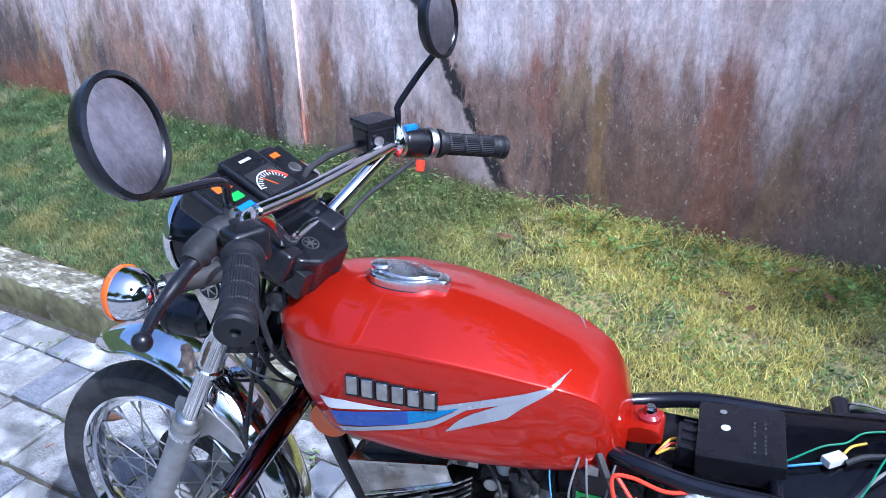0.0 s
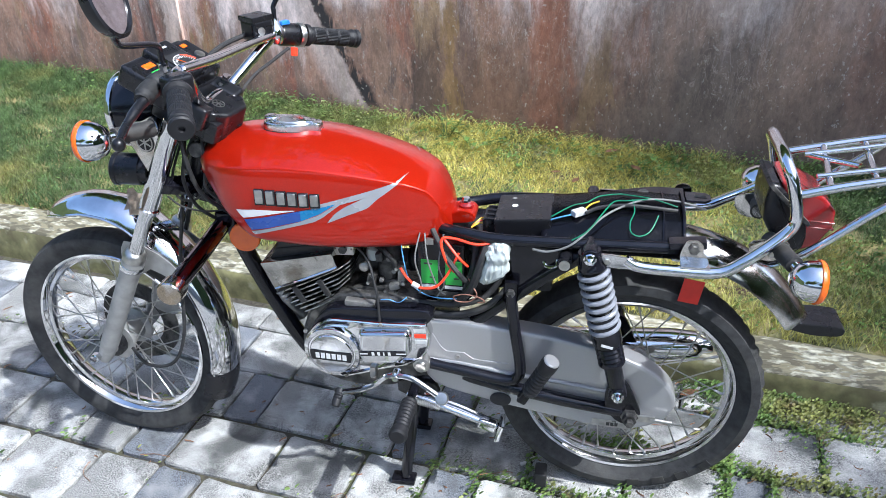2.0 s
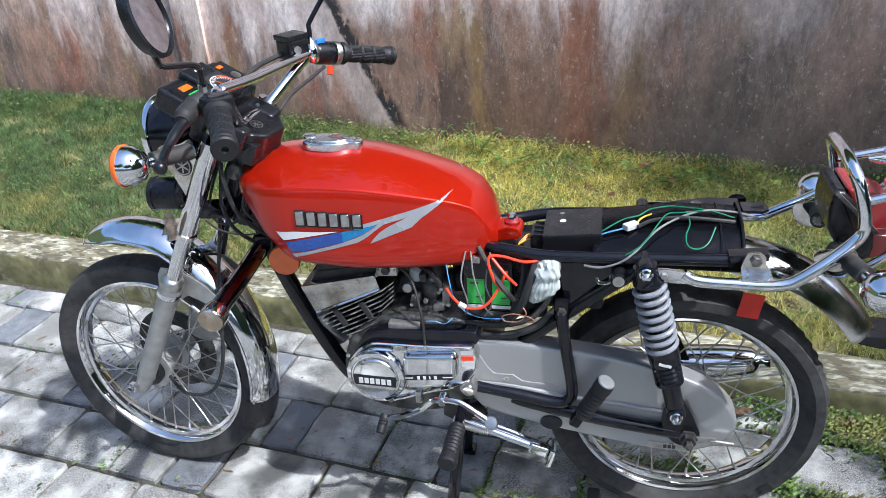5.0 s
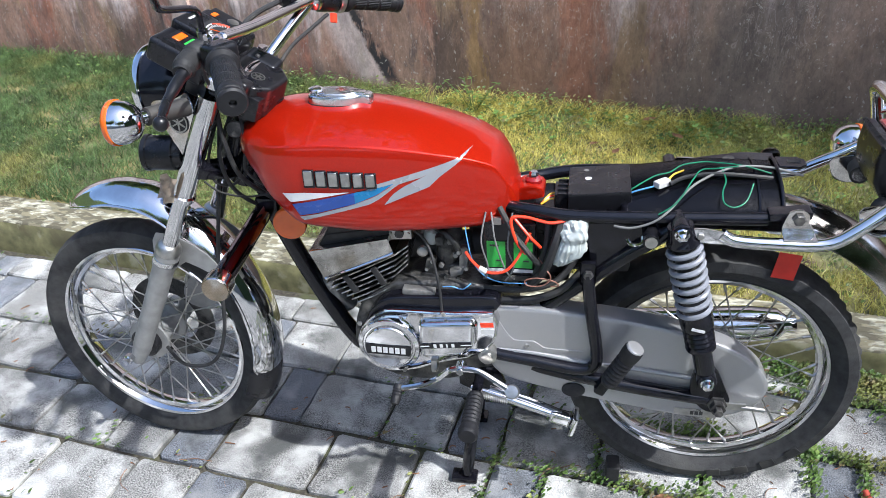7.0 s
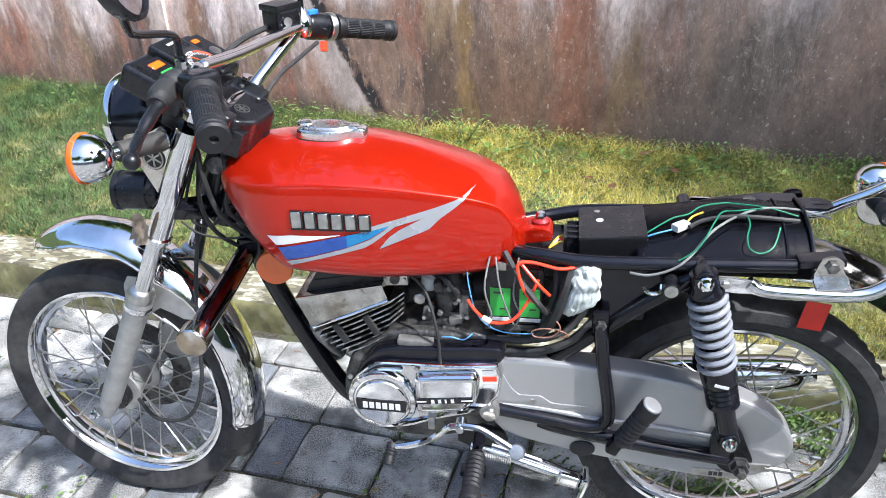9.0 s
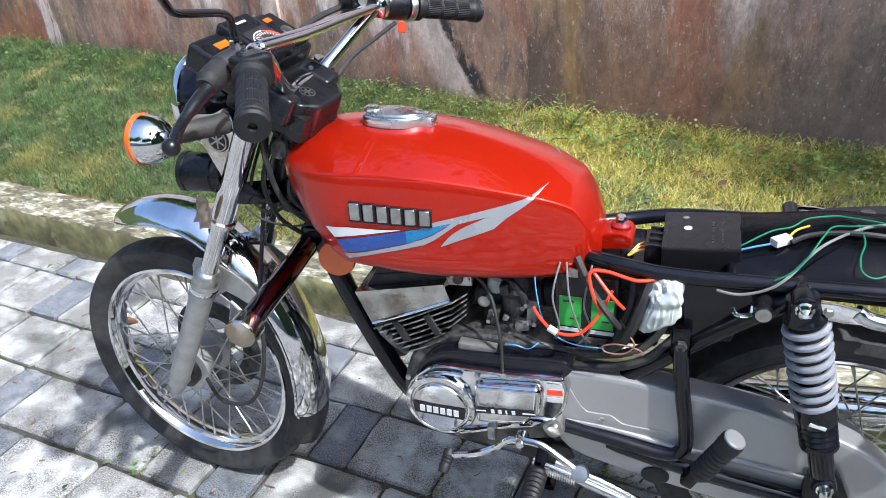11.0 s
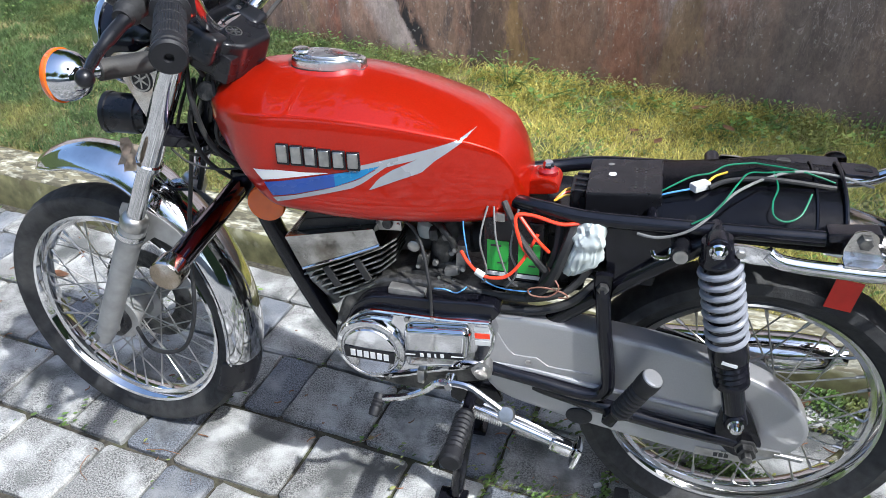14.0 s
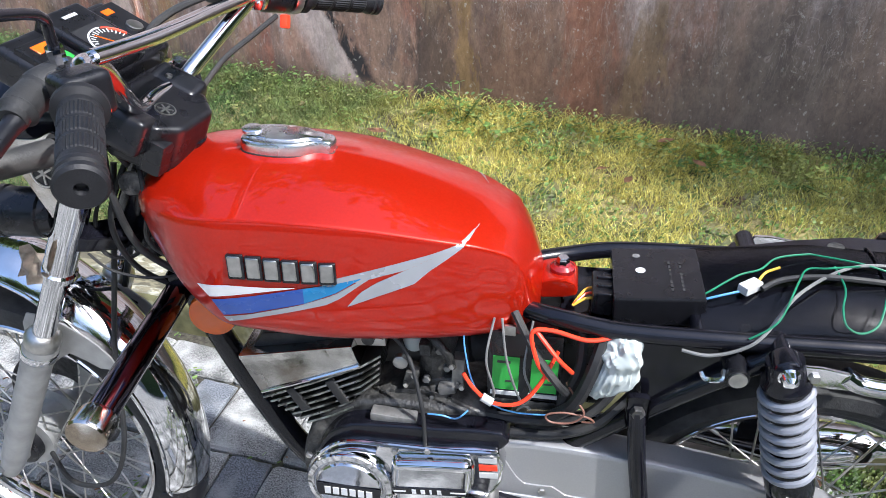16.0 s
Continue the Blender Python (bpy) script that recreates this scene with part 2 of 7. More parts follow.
def part(name, bm, mat, parent=None, label="", angle=38):
    """Links a bmesh, in world metres, as one mesh object with its origin at its middle."""
    finish(bm, angle)
    lo = Vector([min(v.co[k] for v in bm.verts) for k in range(3)])
    hi = Vector([max(v.co[k] for v in bm.verts) for k in range(3)])
    c = (lo + hi) / 2
    if parent is None:
        c.z = lo.z
    bmesh.ops.translate(bm, verts=bm.verts[:], vec=-c)
    me = bpy.data.meshes.new(name)
    bm.to_mesh(me)
    bm.free()
    me.materials.append(mat)
    ob = new(name, me)
    if len(me.polygons) < 6000:
        even = ob.modifiers.new("even_normals", "WEIGHTED_NORMAL")
        even.keep_sharp = True
    ob.location = c
    ORIGIN[ob.name] = c
    if parent is not None:
        ob.parent = parent
        ob.matrix_parent_inverse = Matrix.Translation(-ORIGIN[parent.name])
    return tagged(ob, label) if label else ob


def thing(name, at, label, category, group="", kind=""):
    ob = new(name)
    ob.location = at
    ORIGIN[ob.name] = Vector(at)
    return tagged(ob, label, category, group, kind)


def spline(pts, per=6, closed=False):
    """A smooth line through the points."""
    p = [Vector(q) for q in pts]
    n = len(p)
    out = []
    for i in range(n if closed else n - 1):
        a, b, c, d = (p[(i + k) % n] if closed else p[min(max(i + k, 0), n - 1)] for k in (-1, 0, 1, 2))
        for s in range(per):
            t = s / per
            out.append(0.5 * (2 * b + (c - a) * t + (2 * a - 5 * b + 4 * c - d) * t * t + (3 * b - a - 3 * c + d) * t ** 3))
    if not closed:
        out.append(p[-1])
    return out


def tube(bm, pts, r, n=8, per=0, closed=False):
    p = spline(pts, per, closed) if per else [Vector(q) for q in pts]
    rs = r if isinstance(r, (list, tuple)) else None
    up, rings = None, []
    m = len(p)
    for i, q in enumerate(p):
        if closed:
            d = p[(i + 1) % m] - p[i - 1]
        else:
            d = p[min(i + 1, m - 1)] - p[max(i - 1, 0)]
        d.normalize()
        if up is None:
            up = d.orthogonal().normalized()
        up = (up - d * up.dot(d)).normalized()
        side = d.cross(up)
        rr = rs[min(len(rs) - 1, round(i * (len(rs) - 1) / (m - 1)))] if rs else r
        rings.append([bm.verts.new(q + rr * (math.cos(a) * up + math.sin(a) * side)) for a in (2 * math.pi * k / n for k in range(n))])
    for i in range(m if closed else m - 1):
        a, b = rings[i], rings[(i + 1) % m]
        for k in range(n):
            bm.faces.new((a[k], a[(k + 1) % n], b[(k + 1) % n], b[k]))
    if not closed:
        bm.faces.new(rings[0][::-1]), bm.faces.new(rings[-1])
    return bm


def along(p, d):
    """The matrix whose z axis points along d, at p."""
    return Matrix.Translation(p) @ Vector(d).to_track_quat("Z", "Y").to_matrix().to_4x4()


def lathe(bm, prof, m, n=24, closed=False):
    """Turns a profile of (radius, height) about the z axis of m."""
    rings = []
    for r, h in prof:
        if r < 1e-6:
            rings.append([bm.verts.new(m @ Vector((0, 0, h)))])
        else:
            rings.append([bm.verts.new(m @ Vector((r * math.cos(2 * math.pi * k / n), r * math.sin(2 * math.pi * k / n), h))) for k in range(n)])
    for a, b in zip(rings, rings[1:] + ([rings[0]] if closed else [])):
        for k in range(n):
            q = (a[k % len(a)], a[(k + 1) % len(a)], b[(k + 1) % len(b)], b[k % len(b)])
            q = [v for i, v in enumerate(q) if v not in q[:i]]
            if len(q) > 2:
                bm.faces.new(q)
    if not closed:
        for ring in (rings[0], rings[-1]):
            if len(ring) > 2:
                bm.faces.new(ring)
    return bm


def rod(bm, a, b, r, n=12, r2=None):
    a, b = Vector(a), Vector(b)
    return lathe(bm, [(r, 0), (r2 or r, (b - a).length)], along(a, b - a), n)


def bevel(bm, w, seg=2, angle=30):
    es = [e for e in bm.edges if len(e.link_faces) == 2 and e.calc_face_angle(0) > radians(angle)]
    bmesh.ops.bevel(bm, geom=es, offset=w, segments=seg, affect="EDGES", profile=0.6)
    return bm


def box(size, m=None, w=0.003, seg=2):
    bm = bmesh.new()
    bmesh.ops.create_cube(bm, size=1)
    bmesh.ops.scale(bm, vec=size, verts=bm.verts[:])
    if w:
        bevel(bm, w, seg)
    if m is not None:
        bm.transform(m)
    return bm


def prism(outline, y0, y1, w=0.003, seg=2, slope=0.0):
    """An outline of (x, z) between two y; slope shrinks the y0 side."""
    bm = bmesh.new()
    cx = sum(p[0] for p in outline) / len(outline)
    cz = sum(p[1] for p in outline) / len(outline)
    a = [bm.verts.new((cx + (x - cx) * (1 - slope), y0, cz + (z - cz) * (1 - slope))) for x, z in outline]
    b = [bm.verts.new((x, y1, z)) for x, z in outline]
    n = len(outline)
    bm.faces.new(a), bm.faces.new(b[::-1])
    for k in range(n):
        bm.faces.new((a[k], b[k], b[(k + 1) % n], a[(k + 1) % n]))
    bmesh.ops.recalc_face_normals(bm, faces=bm.faces[:])
    if w:
        bevel(bm, w, seg)
    return bm


def smooth2(outline, per=4):
    return [(p.x, p.z) for p in spline([(x, 0, z) for x, z in outline], per, True)]


def joined(bms):
    out = bmesh.new()
    for b in bms:
        me = bpy.data.meshes.new("tmp")
        b.to_mesh(me)
        b.free()
        out.from_mesh(me)
        bpy.data.meshes.remove(me)
    return out


def bolt(parent, at, d, r=0.006, h=0.006, mat=None):
    bm = bmesh.new()
    lathe(bm, [(r, 0), (r, h * 0.7), (r * 0.8, h), (0, h)], along(at, d), 6)
    return part("bolt", bm, mat or STEEL, parent)


def sheet(name, verts, faces, mat, label="", category="", kind="", smooth=False, parent=None):
    me = bpy.data.meshes.new(name)
    me.from_pydata(verts, [], faces)
    if smooth:
        me.shade_smooth()
    me.materials.append(mat)
    ob = new(name, me)
    ORIGIN[ob.name] = Vector((0, 0, 0))
    if parent is not None:
        ob.parent = parent
        ob.matrix_parent_inverse = Matrix.Translation(-ORIGIN[parent.name])
    return tagged(ob, label, category, "", kind)


# ---- the place: pavement, kerb, lawn, wall ----
TURN_K = radians(-7.6)
KU = Vector((math.cos(TURN_K), math.sin(TURN_K), 0))
KV = Vector((-math.sin(TURN_K), math.cos(TURN_K), 0))
K0 = Vector((0, 0.608, 0))


def kerb_point(u, v, z):
    """A place by metres along the kerb, across it towards the wall, and up."""
    return K0 + KU * u + KV * v + Vector((0, 0, z))


def kerb_back(u):
    """How far the kerb stands back from its straight line, and how much it rises, towards the front of the machine."""
    return 0.045 * min(1, max(0, (1.5 - u) / 1.2)), 0.02 * min(1, max(0, -u))


WALL_SLOPE = -0.15


def wall_y(x):
    return 1.93 + WALL_SLOPE * x


def lawn_z(u, v):
    base = 0.115 + kerb_back(u)[1] + (0.09 - 0.025 * min(1.5, max(-3, u))) * min(1, max(0, v) / 1.3)
    return base + 0.012 * noise.noise(Vector((u * 1.7, v * 1.7, 3))) + 0.006 * noise.noise(Vector((u * 7, v * 7, 9)))


sheet("ground", [(-300, -300, -0.03), (300, -300, -0.03), (300, 300, -0.03), (-300, 300, -0.03)], [(0, 1, 2, 3)], SOIL, "bare brown soil between and beyond the paving", "ground", "structure")

# lawn, one uneven sheet from the kerb to the wall
lv, lf = [], []
NU, NV = 220, 34
for i in range(NU + 1):
    u = -7.4 + 14.8 * i / NU
    for j in range(NV + 1):
        p = kerb_point(u, 0, 0)
        v_far = (wall_y(p.x) - p.y) * 1.01 + 0.02
        v0 = 0.11 + kerb_back(u)[0]
        v = v0 + (v_far - v0) * j / NV
        q = kerb_point(u, v, lawn_z(u, v) - (0.02 if j == 0 else 0))
        lv.append(q)
for i in range(NU):
    for j in range(NV):
        a = i * (NV + 1) + j
        lf.append((a, a + NV + 1, a + NV + 2, a + 1))
sheet("lawn", lv, lf, THATCH, "patchy lawn soil sloping up to the wall", "ground", "structure", True)

# kerb: a worn concrete strip with a battered face
kb_v, kb_f = [], []
prof = [(0.0, -0.04), (0.0, 0.04), (0.001, 0.078), (0.008, 0.09), (0.035, 0.095), (0.04, 0.106), (0.075, 0.109), (0.08, 0.118), (0.115, 0.12), (0.13, 0.108), (0.14, 0.05)]
NK = 420
for i in range(NK + 1):
    u = -7.4 + 14.8 * i / NK
    back, up = kerb_back(u)
    for k, (v, z) in enumerate(prof):
        v, z = v + back, z + (up if k > 1 else 0)
        n1 = noise.noise(Vector((u * 9, k * 0.9, 1.5)))
        n2 = noise.noise(Vector((u * 30, k * 1.7, 4.5)))
        chip = 0.02 * max(0, noise.noise(Vector((u * 6, k * 0.5, 8.0))) - 0.12) if k in (3, 5, 7) else 0
        kb_v.append(kerb_point(u, v + 0.004 * n1 + chip, z + (0.004 * n1 + 0.002 * n2 if 2 < k < 10 else 0) - chip))
for i in range(NK):
    for k in range(len(prof) - 1):
        a = i * len(prof) + k
        kb_f.append((a, a + 1, a + len(prof) + 1, a + len(prof)))
kerb = sheet("kerb", kb_v, kb_f, KERB, "weathered, chipped concrete kerb with green moss", "kerb", "structure", True)
# its face carries a film of moss, the top flaking pale paint
kerb.data.materials.append(MOSS)
for k, f in enumerate(kerb.data.polygons):
    f.material_index = 1 if k % (len(prof) - 1) < 2 else 0


STAINS = [
    (0.36, 0.09, 0.6, 0.85, (0.045, 0.038, 0.036)), (1.6, 0.15, 0.66, 0.8, (0.045, 0.042, 0.045)), (1.34, 0.09, 0.46, 0.75, (0.055, 0.042, 0.036)), (-1.28, 0.13, 0.5, 0.75, (0.07, 0.05, 0.042)),
    (0.516, 0.035, 0.74, 0.8, (0.27, 0.17, 0.05)), (1.12, 0.05, 0.62, 0.7, (0.25, 0.165, 0.07)), (0.94, 0.07, 0.85, 0.75, (0.24, 0.085, 0.045)), (0.72, 0.1, 0.58, 0.6, (0.19, 0.1, 0.06)),
    (-2.75, 0.3, 0.5, 0.7, (0.3, 0.12, 0.06)), (-0.93, 0.05, 0.95, 0.6, (0.62, 0.5, 0.44)), (-2.47, 0.045, 0.95, 0.7, (0.66, 0.58, 0.56)), (0.17, 0.05, 0.75, 0.6, (0.36, 0.22, 0.15)), (1.95, 0.8, 1.15, 0.62, (0.21, 0.16, 0.13)), (0.75, 0.42, 0.75, 0.4, (0.22, 0.13, 0.09))]


def wall_material():
    m = bpy.data.materials.new("stained_plaster")
    m.use_nodes = True
    t = m.node_tree
    b = t.nodes["Principled BSDF"]
    pos = t.nodes.new("ShaderNodeNewGeometry").outputs["Position"]

    def field(sx, sz, detail=7.0, rough=0.6, off=0.0, dist=0.0):
        mp = t.nodes.new("ShaderNodeMapping")
        mp.inputs["Scale"].default_value = (sx, sx, sz)
        mp.inputs["Location"].default_value = (off, off, off)
        t.links.new(pos, mp.inputs["Vector"])
        n = t.nodes.new("ShaderNodeTexNoise")
        n.inputs["Scale"].default_value, n.inputs["Detail"].default_value, n.inputs["Roughness"].default_value = 1.0, detail, rough
        n.inputs["Distortion"].default_value = dist
        t.links.new(mp.outputs[0], n.inputs["Vector"])
        return n.outputs["Fac"]

    def rng(v, lo, hi, a=0.0, c=1.0):
        r = t.nodes.new("ShaderNodeMapRange")
        r.interpolation_type = "SMOOTHSTEP"
        r.inputs["From Min"].default_value, r.inputs["From Max"].default_value = lo, hi
        r.inputs["To Min"].default_value, r.inputs["To Max"].default_value = a, c
        t.links.new(v, r.inputs["Value"])
        return r.outputs[0]

    def op(kind, a, c):
        n = t.nodes.new("ShaderNodeMath")
        n.operation = kind
        for s, v in zip(n.inputs, (a, c)):
            if isinstance(v, float):
                s.default_value = v
            else:
                t.links.new(v, s)
        return n.outputs[0]

    def over(fac, a, c):
        n = t.nodes.new("ShaderNodeMix")
        n.data_type = "RGBA"
        t.links.new(fac, n.inputs[0])
        for s, v in ((n.inputs[6], a), (n.inputs[7], c)):
            if isinstance(v, tuple):
                s.default_value = (*v, 1)
            else:
                t.links.new(v, s)
        return n.outputs[2]

    sep = t.nodes.new("ShaderNodeSeparateXYZ")
    t.links.new(pos, sep.inputs[0])
    z = sep.outputs["Z"]
    x = sep.outputs["X"]
    # pale plaster, with stains that climb from the ground in columns of uneven height
    col = over(rng(field(3, 1.2, detail=9, off=3, dist=0.6), 0.4, 0.62), (0.82, 0.71, 0.69), (0.62, 0.48, 0.44))
    col = over(op("MULTIPLY", rng(field(9, 0.8, detail=9, off=23, dist=0.4), 0.52, 0.62), 0.5), col, (0.42, 0.29, 0.24))
    column = op("MULTIPLY", op("SUBTRACT", field(3.6, 0.7, detail=11, rough=0.66, off=2, dist=0.5), 0.5), 1.5)
    ragged = op("MULTIPLY", op("SUBTRACT", field(17, 6, detail=11, rough=0.72, off=9, dist=0.8), 0.5), 0.55)
    side = op("MULTIPLY", op("ADD", rng(x, -0.2, 0.5), rng(x, -0.8, -1.8)), 0.14)
    level = op("SUBTRACT", op("SUBTRACT", op("ADD", z, ragged), column), side)
    stained = over(rng(field(2.6, 0.7, detail=10, rough=0.65, off=41, dist=0.6), 0.44, 0.6), (0.33, 0.185, 0.125), (0.095, 0.068, 0.062))
    stained = over(op("MULTIPLY", rng(field(3.6, 0.8, detail=11, rough=0.65, off=71, dist=0.6), 0.5, 0.61), 0.85), stained, (0.31, 0.095, 0.045))
    stained = over(op("MULTIPLY", rng(field(4.5, 0.7, detail=11, rough=0.65, off=91, dist=0.6), 0.54, 0.64), 0.7), stained, (0.33, 0.23, 0.1))
    stained = over(op("MULTIPLY", rng(field(14, 6, detail=12, rough=0.75, off=171, dist=0.5), 0.46, 0.6), 0.5), stained, (0.1, 0.07, 0.055))
    stained = over(op("MULTIPLY", rng(field(36, 13, detail=10, rough=0.72, off=5, dist=2.2), 0.585, 0.62), 0.35), stained, (0.46, 0.38, 0.34))
    col = over(op("MULTIPLY", rng(level, 0.86, 0.46), 0.93), col, stained)
    col = over(op("MULTIPLY", rng(field(26, 7, detail=10, rough=0.7, off=77, dist=1.0), 0.58, 0.63), 0.35), col, (0.2, 0.13, 0.1))
    # darker towards the bottom of the wall, along an uneven edge
    base_z = op("ADD", z, op("MULTIPLY", op("SUBTRACT", field(3, 1, off=31), 0.5), 0.5))
    col = over(op("MULTIPLY", rng(base_z, 0.4, 0.18), 0.7), col, (0.06, 0.044, 0.035))
    wobble = op("ADD", x, op("MULTIPLY", op("SUBTRACT", field(9, 2.2, detail=10, rough=0.68, off=19, dist=0.7), 0.5), 0.34))
    wobble = op("ADD", wobble, op("MULTIPLY", op("SUBTRACT", field(34, 9, detail=9, rough=0.7, off=83, dist=0.8), 0.5), 0.16))
    rise = op("ADD", z, op("MULTIPLY", op("SUBTRACT", field(13, 3, detail=11, rough=0.7, off=61, dist=0.8), 0.5), 0.62))
    # the run of wall behind the machine is darker and brown to knee height
    col = over(op("MULTIPLY", op("MULTIPLY", rng(wobble, 0.2, 0.5), rng(rise, 0.72, 0.34)), 0.72), col, (0.105, 0.066, 0.045))
    # single stains and a wide brown zone at 1.95, each with its place, half width, upper limit, strength and colour
    for at, half, top, share, tone in STAINS:
        near = rng(op("ABSOLUTE", op("SUBTRACT", wobble, at), 0.0), half * 1.35, half * 0.6)
        col = over(op("MULTIPLY", op("MULTIPLY", near, rng(rise, top + 0.1, top - 0.12)), share), col, tone)
    # thin pale runs left by dripping water
    for off, sx, sz in ((113.0, 15, 3.6), (207.0, 19, 8.5)):
        line = rng(op("ABSOLUTE", op("SUBTRACT", field(sx, sz, detail=5, off=off, dist=1.4), 0.5), 0.0), 0.014, 0.004)
        where = rng(field(5, 2.5, detail=6, off=off + 9), 0.5, 0.58)
        col = over(op("MULTIPLY", op("MULTIPLY", line, where), op("MULTIPLY", rng(z, 0.32, 0.55), 0.34)), col, (0.48, 0.4, 0.36))
    # small flakes where the paint is gone
    flake = rng(field(55, 38, detail=9, rough=0.75, off=301, dist=1.2), 0.62, 0.65)
    col = over(op("MULTIPLY", op("MULTIPLY", flake, rng(field(4, 3, off=311), 0.48, 0.6)), 0.55), col, (0.42, 0.36, 0.32))
    # a slanting dark crack stain with a pale flank
    slant = op("ADD", op("ADD", x, op("MULTIPLY", op("SUBTRACT", z, 0.28), 0.53)), op("MULTIPLY", op("SUBTRACT", field(9, 9, off=7), 0.5), 0.12))
    reach = rng(z, 0.2, 0.3)
    flank = op("MULTIPLY", op("MULTIPLY", rng(slant, -0.12, -0.02), rng(slant, 0.085, 0.07)), reach)
    col = over(op("MULTIPLY", flank, 0.55), col, (0.6, 0.52, 0.5))
    stain = op("MULTIPLY", op("MULTIPLY", rng(slant, 0.06, 0.085), rng(slant, 0.16, 0.12)), reach)
    col = over(op("MULTIPLY", stain, rng(field(14, 8, detail=9, off=15, dist=1.0), 0.38, 0.5)), col, (0.03, 0.026, 0.028))
    col = over(op("MULTIPLY", rng(field(70, 50, detail=4, off=51), 0.62, 0.68), 0.5), col, (0.5, 0.47, 0.42))
    # fine mottling of the old paint
    mottle = t.nodes.new("ShaderNodeHueSaturation")
    t.links.new(op("MULTIPLY", rng(field(48, 26, detail=12, rough=0.78, off=401, dist=0.6), 0.3, 0.7, 0.76, 1.24), rng(field(11, 5, detail=9, rough=0.7, off=431, dist=0.5), 0.32, 0.68, 0.8, 1.2)), mottle.inputs["Value"])
    t.links.new(col, mottle.inputs["Color"])
    t.links.new(mottle.outputs[0], b.inputs["Base Color"])
    b.inputs["Roughness"].default_value = 0.8
    bn = t.nodes.new("ShaderNodeBump")
    bn.inputs["Strength"].default_value, bn.inputs["Distance"].default_value = 0.22, 0.006
    t.links.new(op("ADD", field(14, 9), field(60, 45)), bn.inputs["Height"])
    t.links.new(bn.outputs[0], b.inputs["Normal"])
    return m


WALL = wall_material()
WALL_TOP = 2.1


def wall_run(name, x0, x1, proud, label, deep=0.18, top=WALL_TOP):
    """A plaster wall with thickness and a slightly wavy face."""
    bm = bmesh.new()
    nx, nz = max(2, int((x1 - x0) / 0.08)), 28
    grid = []
    for i in range(nx + 1):
        x = x0 + (x1 - x0) * i / nx
        row = []
        for j in range(nz + 1):
            zz = -0.05 + (top + 0.05) * j / nz
            y = wall_y(x) - proud + 0.006 * noise.noise(Vector((x * 1.3, zz * 1.3, 7))) + 0.002 * noise.noise(Vector((x * 9, zz * 9, 2)))
            row.append(bm.verts.new((x, y, zz)))
        grid.append(row)
    for i in range(nx):
        for j in range(nz):
            bm.faces.new((grid[i][j], grid[i + 1][j], grid[i + 1][j + 1], grid[i][j + 1]))
    back = [bm.verts.new((x, wall_y(x) + deep, zz)) for x, zz in ((x0, -0.05), (x1, -0.05), (x1, top), (x0, top))]
    bm.faces.new(back)
    bm.faces.new([grid[i][nz] for i in range(nx + 1)] + [back[2], back[3]])
    bm.faces.new([grid[0][j] for j in range(nz + 1)] + [back[3], back[0]])
    bm.faces.new([grid[nx][j] for j in range(nz + 1)] + [back[2], back[1]])
    return tagged(part(name, bm, WALL, None, label), "", "wall", "", "structure")


wall_run("wall_north", -7.6, 7.6, 0.0, "old plaster garden wall with brown stains and peeling paint")
wall_run("wall_pier", -1.04, -0.885, 0.022, "shallow plaster pier of the stained garden wall", 0.05, WALL_TOP - 0.02)


def plain_wall(name, x0, y0, x1, y1, h, mat, label):
    """An outer wall that closes the yard where the camera never looks."""
    d = Vector((x1 - x0, y1 - y0, 0))
    m = Matrix.Translation(((x0 + x1) / 2, (y0 + y1) / 2, h / 2)) @ Matrix.Rotation(math.atan2(d.y, d.x), 4, "Z")
    return tagged(part(name, box((d.length, 0.2, h), m, 0), mat, None, label), "", "wall", "", "structure")


HOUSE = material("grey_plaster", (0.42, 0.42, 0.42), 0.9, vary=0.15, scale=12, second=(0.3, 0.3, 0.29), second_scale=1.5)
HEDGE = material("hedge_green", (0.05, 0.075, 0.022), 0.9, vary=0.4, scale=10, bump=1.0, bump_scale=9)
plain_wall("wall_south", -7.5, -9, 7.5, -9, 1.7, HOUSE, "grey plastered boundary wall across the yard")
plain_wall("wall_west", -7.5, -9, -7.5, 2.8, 4.2, HEDGE, "green hedge closing the yard")
plain_wall("wall_east", 7.5, -9, 7.5, 0.8, 4.2, HEDGE, "green hedge closing the yard")


# ---- the motorcycle ----
bike = thing("motorcycle", (0.62, 0, 0), "red motorcycle with chrome parts, seat removed, standing on its centre stand", "motorcycle")

RAKE = radians(26.5)
FORK = Vector((math.sin(RAKE), 0, math.cos(RAKE)))
AXLE_F, AXLE_R = Vector((-0.038, 0, 0.297)), Vector((1.24, 0, 0.303))
HEAD = Vector((0.313, 0, 0.9))
STEER = Matrix.Translation(HEAD) @ Matrix.Rotation(radians(-6.1), 4, FORK) @ Matrix.Translation(-HEAD)
ACROSS = Matrix.Rotation(radians(-90), 4, "X")   # z axis to +y
ONE = Matrix.Identity(4)


